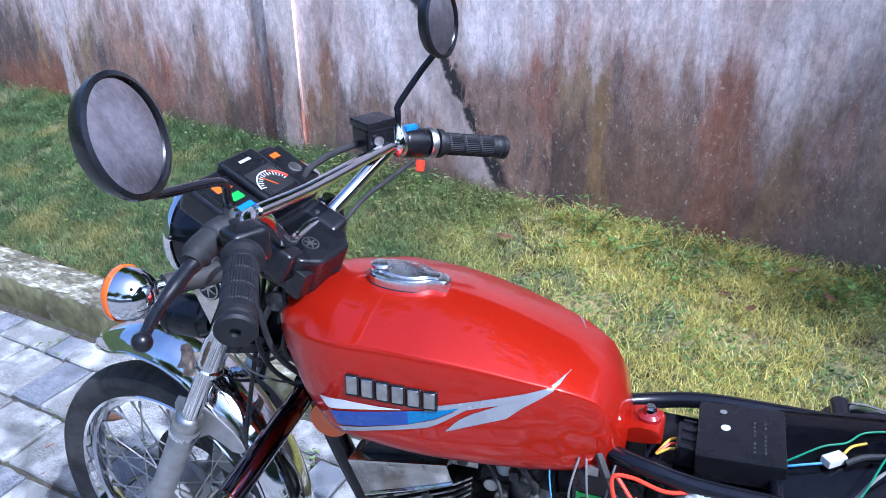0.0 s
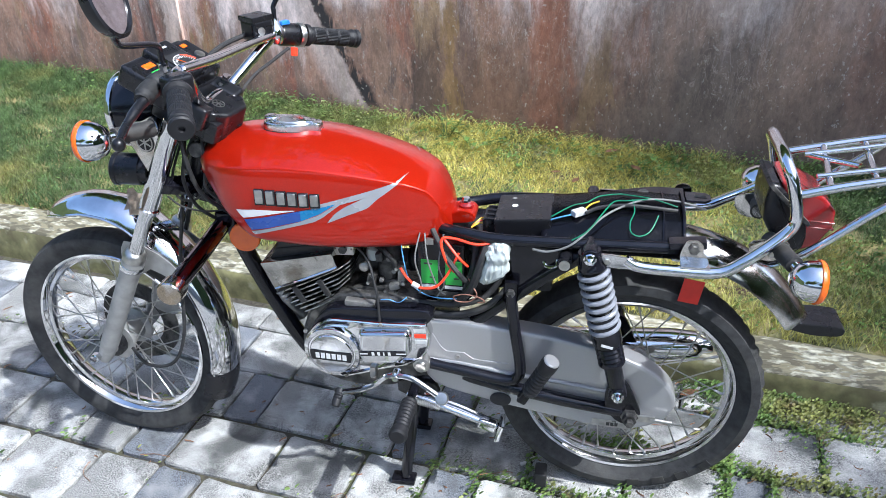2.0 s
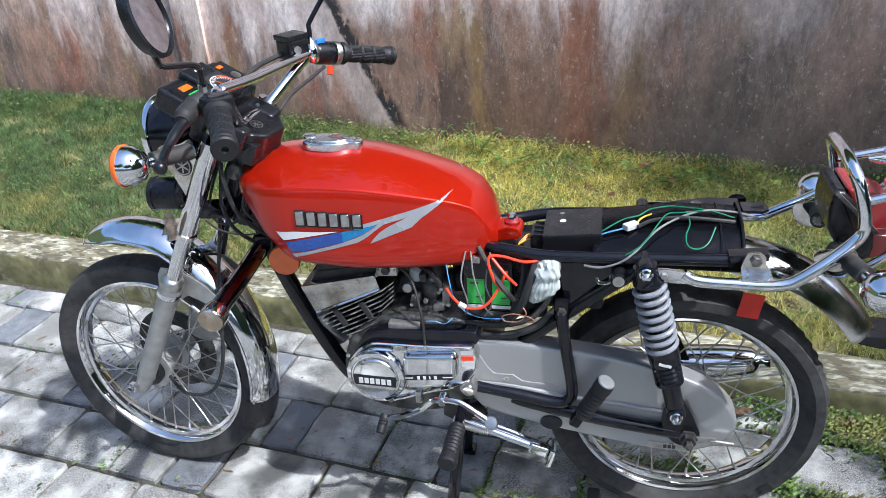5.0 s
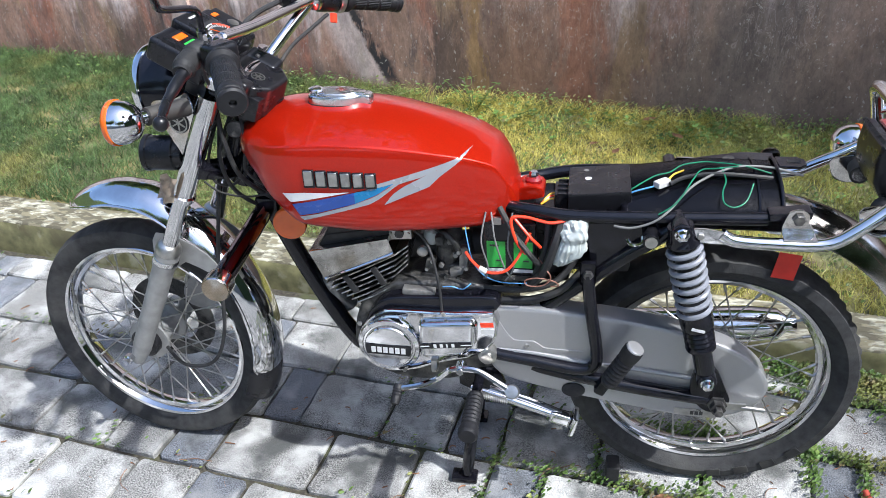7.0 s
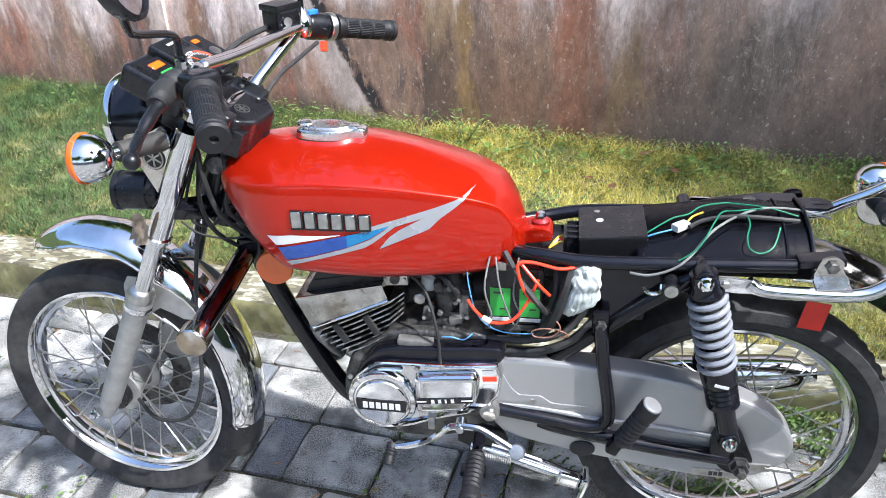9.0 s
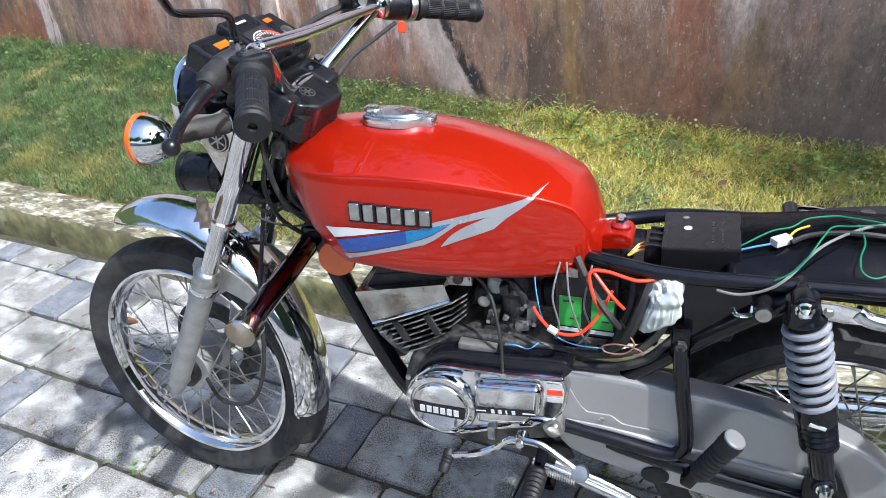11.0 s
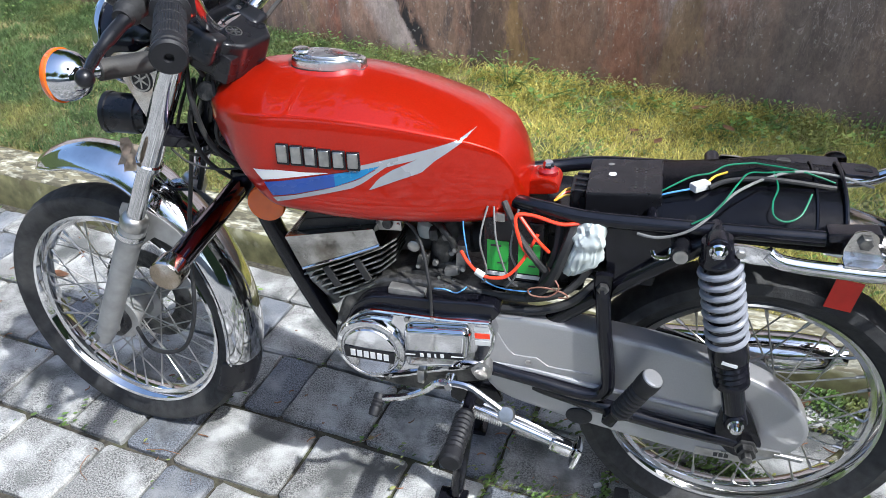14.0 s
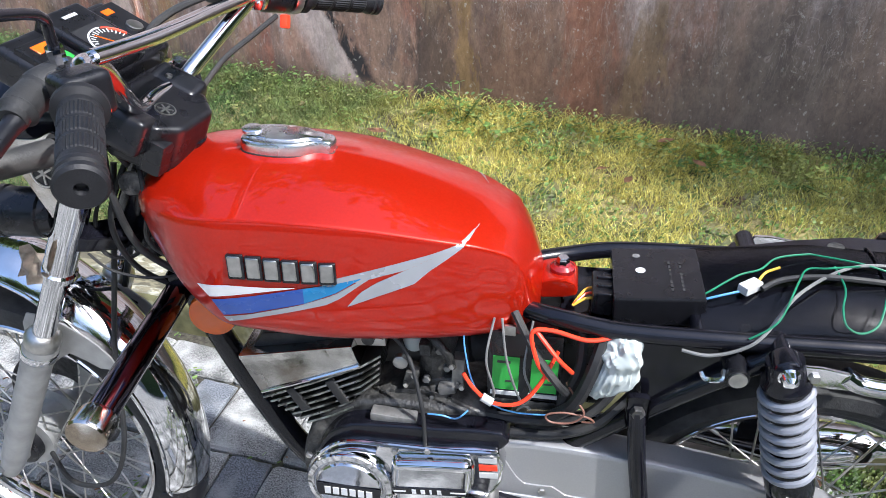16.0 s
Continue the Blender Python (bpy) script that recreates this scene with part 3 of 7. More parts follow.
def wheel(name, axle, m, radius, width, hub_r, tread, label):
    at = m @ Matrix.Translation(axle) @ ACROSS
    hub = part(name, lathe(bmesh.new(), [(0.012, -0.075), (0.022, -0.075), (0.024, -0.045), (hub_r, -0.042), (hub_r, -0.034), (hub_r * 0.72, -0.028), (hub_r * 0.7, 0.028), (hub_r, 0.034), (hub_r, 0.042), (0.024, 0.045), (0.022, 0.075), (0.012, 0.075)], at, 32), CAST, bike, label)
    w, rim_r = width / 2, 0.2425
    # tyre: rounded section with shoulders
    prof = [(rim_r - 0.006, -0.02), (rim_r + 0.001, -0.026), (rim_r + 0.009, -w * 0.76), (rim_r + (radius - rim_r) * 0.45, -w), (rim_r + (radius - rim_r) * 0.78, -w * 0.93), (radius - 0.006, -w * 0.66), (radius - 0.001, -w * 0.3), (radius, 0)]
    prof = prof + [(r, -h) for r, h in prof[-2::-1]]
    bm = lathe(bmesh.new(), prof, at, 180, True)
    back = at.inverted()
    for v in bm.verts:
        p = back @ v.co
        r, a = math.hypot(p.x, p.y), math.atan2(p.y, p.x)
        if r > radius - 0.0075:
            k = math.floor(a / (2 * math.pi) * 60 + (0.5 if p.z > 0 else 0) + abs(p.z) * 12)
            cut = (a / (2 * math.pi) * 60 + (0.5 if p.z > 0 else 0) + abs(p.z) * 12) - k
            if cut < 0.34:
                f = (r - tread) / r
                v.co = at @ Vector((p.x * f, p.y * f, p.z))
    part("tyre", bm, TYRE, hub, "worn black rubber tyre with block tread", 38)
    # rim: a chrome channel
    rim = [(rim_r, -0.024), (rim_r - 0.003, -0.0275), (rim_r - 0.009, -0.026), (rim_r - 0.013, -0.019), (rim_r - 0.015, -0.0135), (rim_r - 0.023, -0.011), (rim_r - 0.026, 0)]
    rim = rim + [(r, -h) for r, h in rim[-2::-1]] + [(rim_r - 0.004, 0.02), (rim_r - 0.012, 0.012), (rim_r - 0.012, -0.012), (rim_r - 0.004, -0.02)]
    part("rim", lathe(bmesh.new(), rim, at, 96, True), CHROME, hub, "polished chrome wire-wheel rim")
    for k in range(36):
        side = -1 if k % 2 else 1
        lean = 1 if (k // 2) % 2 else -1
        a1 = 2 * math.pi * k / 36 + 0.04
        a0 = a1 + lean * radians(62)
        p0 = Vector((hub_r * 0.92 * math.cos(a0), hub_r * 0.92 * math.sin(a0), side * 0.038))
        p1 = Vector(((rim_r - 0.026) * math.cos(a1), (rim_r - 0.026) * math.sin(a1), side * 0.004))
        d = (p1 - p0).normalized()
        bm = bmesh.new()
        tube(bm, [at @ p0, at @ (p1 - d * 0.016)], 0.0017, 5)
        tube(bm, [at @ (p1 - d * 0.016), at @ p1], 0.0031, 6)
        part("spoke", bm, STEEL, hub)
    return hub


front = wheel("front_wheel", AXLE_F, STEER, 0.298, 0.076, 0.052, 0.002, "front spoked wheel with a disc brake")
rear = wheel("rear_wheel", AXLE_R, ONE, 0.302, 0.09, 0.075, 0.0045, "rear spoked wheel with a drum brake")


def steer(bm):
    bm.transform(STEER)
    return bm


# tank: stations of x, half width, top, bottom, shoulder height
STATIONS = [
    (0.303, 0.047, 0.845, 0.826, 0.832), (0.312, 0.076, 0.8625, 0.805, 0.845), (0.335, 0.101, 0.877, 0.774, 0.853), (0.38, 0.133, 0.889, 0.724, 0.855), (0.43, 0.149, 0.8945, 0.694, 0.857),
    (0.5, 0.147, 0.896, 0.683, 0.858), (0.57, 0.141, 0.891, 0.677, 0.855), (0.64, 0.129, 0.878, 0.675, 0.845), (0.71, 0.115, 0.857, 0.675, 0.831), (0.76, 0.1, 0.838, 0.675, 0.818),
    (0.8, 0.085, 0.815, 0.677, 0.799), (0.822, 0.076, 0.79, 0.681, 0.768), (0.835, 0.063, 0.763, 0.688, 0.738), (0.842, 0.046, 0.742, 0.694, 0.715)]


def station(x):
    s = STATIONS
    x = min(max(x, s[0][0]), s[-1][0])
    k = max(i for i in range(len(s) - 1) if s[i][0] <= x)
    t = (x - s[k][0]) / (s[k + 1][0] - s[k][0])
    out = []
    for c in range(1, 5):
        a, b, d, e = (s[min(max(k + j, 0), len(s) - 1)][c] for j in (-1, 0, 1, 2))
        out.append(b + (d - b) * t if k in (0, len(s) - 2) else 0.5 * (2 * b + (d - a) * t + (2 * a - 5 * b + 4 * d - e) * t * t + (3 * b - a - 3 * d + e) * t ** 3))
    return out


def tank_section(x):
    """Half of the tank's outline at x, from the top's middle down to the belly's middle, as (y, z)."""
    w, top, low, sh = station(x)
    h, deep = top - sh, sh - low
    pts = [(0, top)] + [(a * w, top - h * (a / 0.93) ** 1.5) for a in (0.15, 0.3, 0.45, 0.6, 0.75, 0.85, 0.9)] + [(0.932 * w, sh - 0.005 * deep), (0.95 * w, sh - 0.045 * deep), (0.968 * w, sh - 0.12 * deep), (0.985 * w, sh - 0.25 * deep), (w, sh - 0.45 * deep),
           (0.995 * w, low + 0.25 * deep), (0.965 * w, low + 0.09 * deep), (0.9 * w, low + 0.02 * deep), (0.8 * w, low), (0.35 * w, low + 0.004), (0, low + 0.006)]
    keen = min(1, max(0, (x - 0.325) / 0.11))
    if keen < 1:
        # towards the nose the shoulder melts into one round curve
        soft = []
        for y, z in pts:
            a = math.atan2(z - (sh + low) / 2, y)
            c, q = abs(math.cos(a)), abs(math.sin(a))
            k = 1 / (c ** 2.6 + q ** 2.6) ** (1 / 2.6)
            tall = (top - (sh + low) / 2) if z > (sh + low) / 2 else ((sh + low) / 2 - low)
            soft.append((w * k * math.cos(a) if y > 1e-6 else 0.0, (sh + low) / 2 + tall * k * math.sin(a)))
        pts = [(p[0] * keen + q[0] * (1 - keen), p[1] * keen + q[1] * (1 - keen)) for p, q in zip(pts, soft)]
    return [(p.x, p.z) for p in spline([(y, 0, z) for y, z in pts], 3)]


def tank_y(x, z):
    """The half width of the tank's side at x and z."""
    sec = [q for q in tank_section(x) if q[0] > 0.5 * station(x)[0]]
    best = sec[-1][0]
    for (y0, z0), (y1, z1) in zip(sec, sec[1:]):
        if min(z0, z1) <= z <= max(z0, z1) and abs(z1 - z0) > 1e-6:
            return y0 + (y1 - y0) * (z - z0) / (z1 - z0)
    return best


bm = bmesh.new()
rings = []
NS = 64
for i in range(NS + 1):
    x = STATIONS[0][0] + (STATIONS[-1][0] - STATIONS[0][0]) * i / NS
    half = tank_section(x)
    ring = [(y, z) for y, z in half] + [(-y, z) for y, z in half[-2:0:-1]]
    rings.append([bm.verts.new((x, -y, z)) for y, z in ring])
for a, b in zip(rings, rings[1:]):
    for k in range(len(a)):
        bm.faces.new((a[k], a[(k + 1) % len(a)], b[(k + 1) % len(a)], b[k]))
bm.faces.new(rings[0]), bm.faces.new(rings[-1])
bevel(bm, 0.006, 3, 50)
tank = part("fuel_tank", bm, RED, bike, "glossy red fuel tank with striped side decals", 60)


def decal(name, upper, lower, mat, side, lift=0.0012, n=24):
    """A sticker on the tank's side between two lines of (x, z)."""
    def at(line, t):
        xs = line[0][0] + (line[-1][0] - line[0][0]) * t
        for (x0, z0), (x1, z1) in zip(line, line[1:]):
            if x0 <= xs <= x1:
                return xs, z0 + (z1 - z0) * (xs - x0) / max(1e-6, x1 - x0)
        return line[-1]
    bm = bmesh.new()
    rows = []
    for i in range(n + 1):
        a, b = Vector((*at(upper, i / n), 0)), Vector((*at(lower, i / n), 0))
        rows.append([])
        for j in range(5):
            p = a.lerp(b, j / 4)
            rows[-1].append(bm.verts.new((p.x, side * (tank_y(p.x, p.y) + lift), p.y)))
    for a, b in zip(rows, rows[1:]):
        for j in range(4):
            bm.faces.new((a[j], a[j + 1], b[j + 1], b[j]))
    return part(name, bm, mat, tank)


for side in (-1, 1):
    decal("white_stripe", [(0.412, 0.765), (0.454, 0.769), (0.503, 0.768), (0.54, 0.77)], [(0.427, 0.748), (0.46, 0.754), (0.498, 0.761), (0.54, 0.769)], WHITE, side)
    decal("blue_stripe", [(0.429, 0.744), (0.483, 0.754), (0.55, 0.769)], [(0.441, 0.72), (0.479, 0.727), (0.55, 0.746)], BLUE_DECAL, side)
    decal("light_blue_stripe", [(0.55, 0.769), (0.597, 0.778), (0.622, 0.784)], [(0.55, 0.746), (0.591, 0.763), (0.622, 0.783)], CYAN_DECAL, side)
    decal("silver_edge", [(0.44, 0.717), (0.479, 0.725), (0.546, 0.744), (0.588, 0.76), (0.615, 0.777), (0.642, 0.79)], [(0.447, 0.709), (0.528, 0.731), (0.578, 0.745), (0.596, 0.755), (0.623, 0.776), (0.642, 0.789)], GREY_DECAL, side)
    decal("silver_arrow", [(0.575, 0.78), (0.641, 0.797), (0.697, 0.812), (0.759, 0.83)], [(0.575, 0.772), (0.621, 0.779), (0.645, 0.786), (0.676, 0.794), (0.715, 0.812), (0.759, 0.829)], GREY_DECAL, side)
    decal("silver_tail", [(0.604, 0.743), (0.62, 0.763), (0.64, 0.777), (0.678, 0.795), (0.728, 0.818), (0.757, 0.829)], [(0.604, 0.742), (0.644, 0.758), (0.686, 0.774), (0.705, 0.792), (0.728, 0.808), (0.757, 0.829)], GREY_DECAL, side, 0.0014)

# name badge: six plain raised bars, each bright on a black edge of its own
for side in (-1, 1):
    for k in range(6):
        x, z = 0.4695 + 0.0226 * k, 0.7975 - 0.0012 * k
        y = tank_y(x, z)
        turn = math.atan2(tank_y(x + 0.01, z) - tank_y(x - 0.01, z), 0.02) * side
        tilt = math.atan2(tank_y(x, z + 0.012) - tank_y(x, z - 0.012), 0.024) * -side
        at = Matrix.Translation((x, side * (y + 0.001), z)) @ Matrix.Rotation(turn, 4, "Z") @ Matrix.Rotation(tilt, 4, "X")
        edge = part("badge_edge", box((0.0212, 0.006, 0.0345 - 0.0008 * k), at, 0.0012, 1), PLASTIC, tank)
        part("badge_bar", box((0.0165, 0.004, 0.029 - 0.0008 * k), at @ Matrix.Translation((-0.0005, side * 0.0026, 0.0012)), 0.0014, 1), STEEL, edge)

# filler cap
cap_m = Matrix.Translation((0.498, 0, 0.8905)) @ Matrix.Rotation(radians(1), 4, "Y")


def slab(outline, z0, z1, m, w=0.004, seg=3):
    """An outline of (x, y) between two heights."""
    bm = prism(outline, z0, z1, w, seg)
    for v in bm.verts:
        v.co = m @ Vector((v.co.x, v.co.z, v.co.y))
    return bm


OVAL = smooth2([(x * 0.92, y * 0.92) for x, y in [(-0.066, 0.0), (-0.058, 0.026), (-0.02, 0.036), (0.02, 0.032), (0.046, 0.017), (0.066, 0.014), (0.07, 0.0), (0.066, -0.014), (0.046, -0.017), (0.02, -0.032), (-0.02, -0.036), (-0.058, -0.026)]], 4)
def oval_rings(levels, m):
    """Stacks scaled copies of the cap's outline at rising heights."""
    bm = bmesh.new()
    rows = [[bm.verts.new(m @ Vector((x * k + dx, y * k, h))) for x, y in OVAL] for k, dx, h in levels]
    for a, b in zip(rows, rows[1:]):
        for q in range(len(OVAL)):
            bm.faces.new((a[q], a[(q + 1) % len(OVAL)], b[(q + 1) % len(OVAL)], b[q]))
    bm.faces.new(rows[-1]), bm.faces.new(rows[0][::-1])
    return bm


cap = part("filler_cap", oval_rings([(1.0, 0, 0.0), (1.0, 0, 0.012), (0.975, 0, 0.016), (0.93, 0, 0.018), (0.8, 0, 0.0192)], cap_m), CAP, tank, "oval chrome filler cap with a hinged lid", 30)
part("cap_lid", oval_rings([(0.74, 0.003, 0.018), (0.73, 0.003, 0.0205), (0.7, 0.003, 0.0216), (0.5, 0.003, 0.0224), (0.2, 0.003, 0.0228)], cap_m), CAP, cap, "", 30)
part("cap_lock", lathe(bmesh.new(), [(0.014, 0), (0.014, 0.004), (0.011, 0.006), (0, 0.006)], cap_m @ Matrix.Translation((-0.047, 0, 0.02)), 20), CAP, cap)
part("cap_seal", slab([(x * 1.02, y * 1.03) for x, y in OVAL], -0.006, 0.0025, cap_m, 0.001, 1), RUBBER, cap)

# front fork
for s in (-1, 1):
    y = 0.094 * s
    foot = Vector((AXLE_F.x + 0.012, y, AXLE_F.z)) - FORK * 0.015
    slider = part("fork_slider", steer(lathe(bmesh.new(), [(0.0, -0.012), (0.014, -0.01), (0.019, 0.01), (0.022, 0.05), (0.0235, 0.29), (0.026, 0.297), (0.026, 0.325), (0.023, 0.338), (0.0, 0.338)], along(foot, FORK), 24)), CAST, bike, "grey fork slider leg")
    part("dust_seal", steer(lathe(bmesh.new(), [(0.018, 0.332), (0.0255, 0.332), (0.0265, 0.34), (0.0255, 0.348), (0.022, 0.354), (0.017, 0.358)], along(foot, FORK), 24)), STEEL, slider)
    part("seal_ring", steer(lathe(bmesh.new(), [(0.026, 0.305), (0.0275, 0.307), (0.0275, 0.317), (0.026, 0.319)], along(foot, FORK), 24)), CHROME, slider)
    part("axle_nut", steer(lathe(bmesh.new(), [(0.012, 0), (0.012, 0.012), (0.008, 0.014), (0.008, 0.022), (0, 0.022)], along((AXLE_F.x, y + 0.02 * s, AXLE_F.z), (0, s, 0)), 6)), CHROME, slider)
    part("fork_tube", steer(lathe(bmesh.new(), [(0.0165, 0.34), (0.0165, 0.5)], along(foot, FORK), 20)), CHROME, bike, "polished chrome fork tube")
    cover = part("fork_cover", steer(lathe(bmesh.new(), [(0.0165, 0.475), (0.022, 0.475), (0.022, 0.72), (0.0165, 0.72)], along(foot, FORK), 20)), CHROME, bike, "chrome upper fork cover")
    part("cover_ring", steer(lathe(bmesh.new(), [(0.0225, 0.478), (0.0255, 0.481), (0.0255, 0.489), (0.0225, 0.492)], along(foot, FORK), 20)), CHROME, cover)
    part("fork_cap", steer(lathe(bmesh.new(), [(0.017, 0.74), (0.017, 0.757), (0.012, 0.76), (0.012, 0.768), (0, 0.768)], along(foot, FORK), 12)), CHROME, cover)
    # headlamp ear: a flat bracket with a round badge
    c = foot + FORK * 0.655 + Vector((-0.04, s * 0.014, 0.008))
    ear = prism(smooth2([(-0.05, 0.035), (0.0, 0.045), (0.03, 0.055), (0.035, 0.01), (0.02, -0.05), (0.006, -0.085), (-0.008, -0.06), (-0.03, -0.015)], 4), -0.0025, 0.0025, 0.001)
    ear.transform(Matrix.Translation(c))
    ear_ob = part("headlamp_ear", steer(ear), OLD_CHROME, bike, "chrome headlamp bracket with a round emblem")
    em = along(c + Vector((0.002, s * 0.0025, 0.0)), (0, s, 0))
    badge = part("round_emblem", steer(lathe(bmesh.new(), [(0.0, 0.002), (0.021, 0.002), (0.0215, 0.0), (0.0, 0.0)], em, 24)), PLASTIC, ear_ob, "black round emblem")
    ringb = lathe(bmesh.new(), [(0.0195, 0.0015), (0.0195, 0.0035), (0.017, 0.0035), (0.017, 0.0015)], em, 24, True)
    spikes = [box((0.0028, 0.03, 0.002), em @ Matrix.Rotation(radians(a), 4, "Z") @ Matrix.Translation((0, 0, 0.0025)), 0) for a in (0, 60, 120)]
    part("emblem_mark", steer(joined([ringb] + spikes)), STEEL, badge)
for name, h, thick in (("lower_clamp", 0.53, 0.026), ("upper_clamp", 0.735, 0.022)):
    c = AXLE_F + FORK * h + Vector((0.03, 0, 0))
    bm = prism(smooth2([(-0.105, -0.006), (-0.09, -0.016), (-0.05, 0.0), (0, 0.025), (0.05, 0.0), (0.09, -0.016), (0.105, -0.006), (0.09, 0.016), (0.03, 0.055), (-0.03, 0.055), (-0.09, 0.016)], 3), -thick / 2, thick / 2, 0.003)
    q = Matrix.Translation(c) @ Matrix.Rotation(RAKE, 4, "Y") @ Matrix(((0, 0, 1, 0), (1, 0, 0, 0), (0, 1, 0, 0), (0, 0, 0, 1)))
    bm.transform(q)
    part(name, steer(bm), BLACK, bike)
part("steering_stem", steer(rod(bmesh.new(), AXLE_F + FORK * 0.53 + Vector((0.055, 0, 0)), AXLE_F + FORK * 0.70 + Vector((0.055, 0, 0)), 0.027, 20)), BLACK, bike)

# front mudguard
def guard(axle, r, arc, width, drop, m, thick=0.0016, radii=(), nose=0.3):
    """A domed strip over a wheel; radii, if given, are (degrees, radius) along it."""
    bm = bmesh.new()
    rows = []
    n = 52
    for i in range(n + 1):
        t = i / n
        deg = arc[0] + (arc[1] - arc[0]) * t
        a = radians(deg)
        rr = float(np.interp(deg, [q[0] for q in radii], [q[1] for q in radii])) if radii else r
        taper = min(1, nose + (1 - nose) * min(1, math.sqrt(t * 9)), 0.6 + 0.4 * min(1, math.sqrt((1 - t) * 20)))
        rows.append([])
        for j in range(13):
            s = -1 + j / 6
            y = width / 2 * taper * math.sin(s * 1.35) / math.sin(1.35)
            dr = -drop * taper * (1 - math.cos(s * 1.35)) / (1 - math.cos(1.35))
            rows[-1].append((a, rr + dr, y))
    ins = []
    for row in rows:
        ins.append([bm.verts.new((axle.x + q * math.cos(a), y, axle.z + q * math.sin(a))) for a, q, y in row] + [bm.verts.new((axle.x + (q - thick) * math.cos(a), y * 0.985, axle.z + (q - thick) * math.sin(a))) for a, q, y in row[::-1]])
    for a, b in zip(ins, ins[1:]):
        for k in range(26):
            bm.faces.new((a[k], a[(k + 1) % 26], b[(k + 1) % 26], b[k]))
    bm.faces.new(ins[0]), bm.faces.new(ins[-1])
    bm.transform(m)
    return bm


ARC_R = [(-14, 0.318), (-8, 0.321), (9, 0.331), (24, 0.342), (36, 0.352), (48, 0.366), (62, 0.38), (72, 0.394), (80, 0.4), (91, 0.399), (98, 0.394), (104, 0.387), (109, 0.378), (113, 0.368)]
fguard = part("front_mudguard", guard(AXLE_F, 0.34, (113, -13), 0.116, 0.038, STEER, radii=ARC_R, nose=0.16), CHROME, bike, "curved chrome front mudguard")
for s in (-1, 1):
    edge = []
    for i in range(53):
        t = i / 52
        deg = 113 - 126 * t
        taper = min(1, 0.16 + 0.84 * min(1, math.sqrt(t * 9)), 0.6 + 0.4 * min(1, math.sqrt((1 - t) * 20)))
        rr = float(np.interp(deg, [q[0] for q in ARC_R], [q[1] for q in ARC_R])) - 0.038 * taper
        edge.append((AXLE_F.x + rr * math.cos(radians(deg)), s * 0.058 * taper, AXLE_F.z + rr * math.sin(radians(deg))))
    part("rolled_edge", steer(tube(bmesh.new(), edge, 0.0036, 8)), CHROME, fguard)
flap = guard(AXLE_F, 0.322, (-9, -27), 0.12, 0.05, STEER, 0.004, nose=0.9)
part("mud_flap", flap, PLASTIC, fguard, "black rubber mud flap")
for s in (-1, 1):
    brk = prism(smooth2([(-0.04, 0.045), (0.02, 0.035), (0.075, 0.005), (0.1, -0.03), (0.07, -0.04), (0.02, -0.02), (-0.02, -0.05), (-0.05, -0.05), (-0.055, 0.0)], 2), -0.0015, 0.0015, 0.0005)
    brk.transform(Matrix.Translation((AXLE_F.x + 0.15, 0.064 * s, AXLE_F.z + 0.265)))
    brk_ob = part("mudguard_bracket", steer(brk), CAST, fguard)
    for dx, dz in ((-0.025, -0.02), (0.045, 0.0)):
        # a solid black plate stands for the shade in each open slot
        slot = slab([(-0.014, -0.006), (0.014, -0.006), (0.014, 0.006), (-0.014, 0.006)], 0.0, 0.004, STEER @ Matrix.Translation((AXLE_F.x + 0.15 + dx, 0.0625 * s - 0.002, AXLE_F.z + 0.265 + dz)) @ Matrix.Rotation(radians(25), 4, "Y") @ Matrix.Rotation(radians(-90), 4, "X"), 0)
        part("bracket_slot", slot, BLACK, brk_ob)

# front brake disc, caliper and cables
dm = STEER @ Matrix.Translation(AXLE_F + Vector((0, 0.062, 0))) @ ACROSS
disc = part("brake_disc", lathe(bmesh.new(), [(0.07, -0.002), (0.115, -0.002), (0.115, 0.002), (0.07, 0.002)], dm, 48, True), GRIMY, front, "perforated steel brake disc")
holes = []
for k in range(36):
    a = 2 * math.pi * k / 36
    holes.append(lathe(bmesh.new(), [(0.0045, -0.0026), (0.0045, 0.0026)], dm @ Matrix.Rotation(a, 4, "Z") @ Matrix.Translation((0.082 + 0.011 * (k % 3), 0, 0)), 10))
part("disc_holes", joined(holes), GRIMY, disc)
car = prism(smooth2([(-0.03, -0.03), (0.03, -0.035), (0.045, 0.01), (0.03, 0.045), (-0.025, 0.04), (-0.045, 0.0)], 3), -0.028, 0.028, 0.005)
car.transform(STEER @ Matrix.Translation((AXLE_F.x + 0.105, 0.07, AXLE_F.z + 0.085)))
part("brake_caliper", car, CAST, bike, "grey cast brake caliper")
part("speedometer_cable", tube(bmesh.new(), [(0.01, -0.05, 0.29), (0.08, -0.1, 0.285), (0.16, -0.11, 0.31), (0.2, -0.1, 0.4), (0.2, -0.06, 0.55), (0.22, -0.03, 0.7), (0.24, 0, 0.85)], 0.0042, 8, 6), RUBBER, bike)
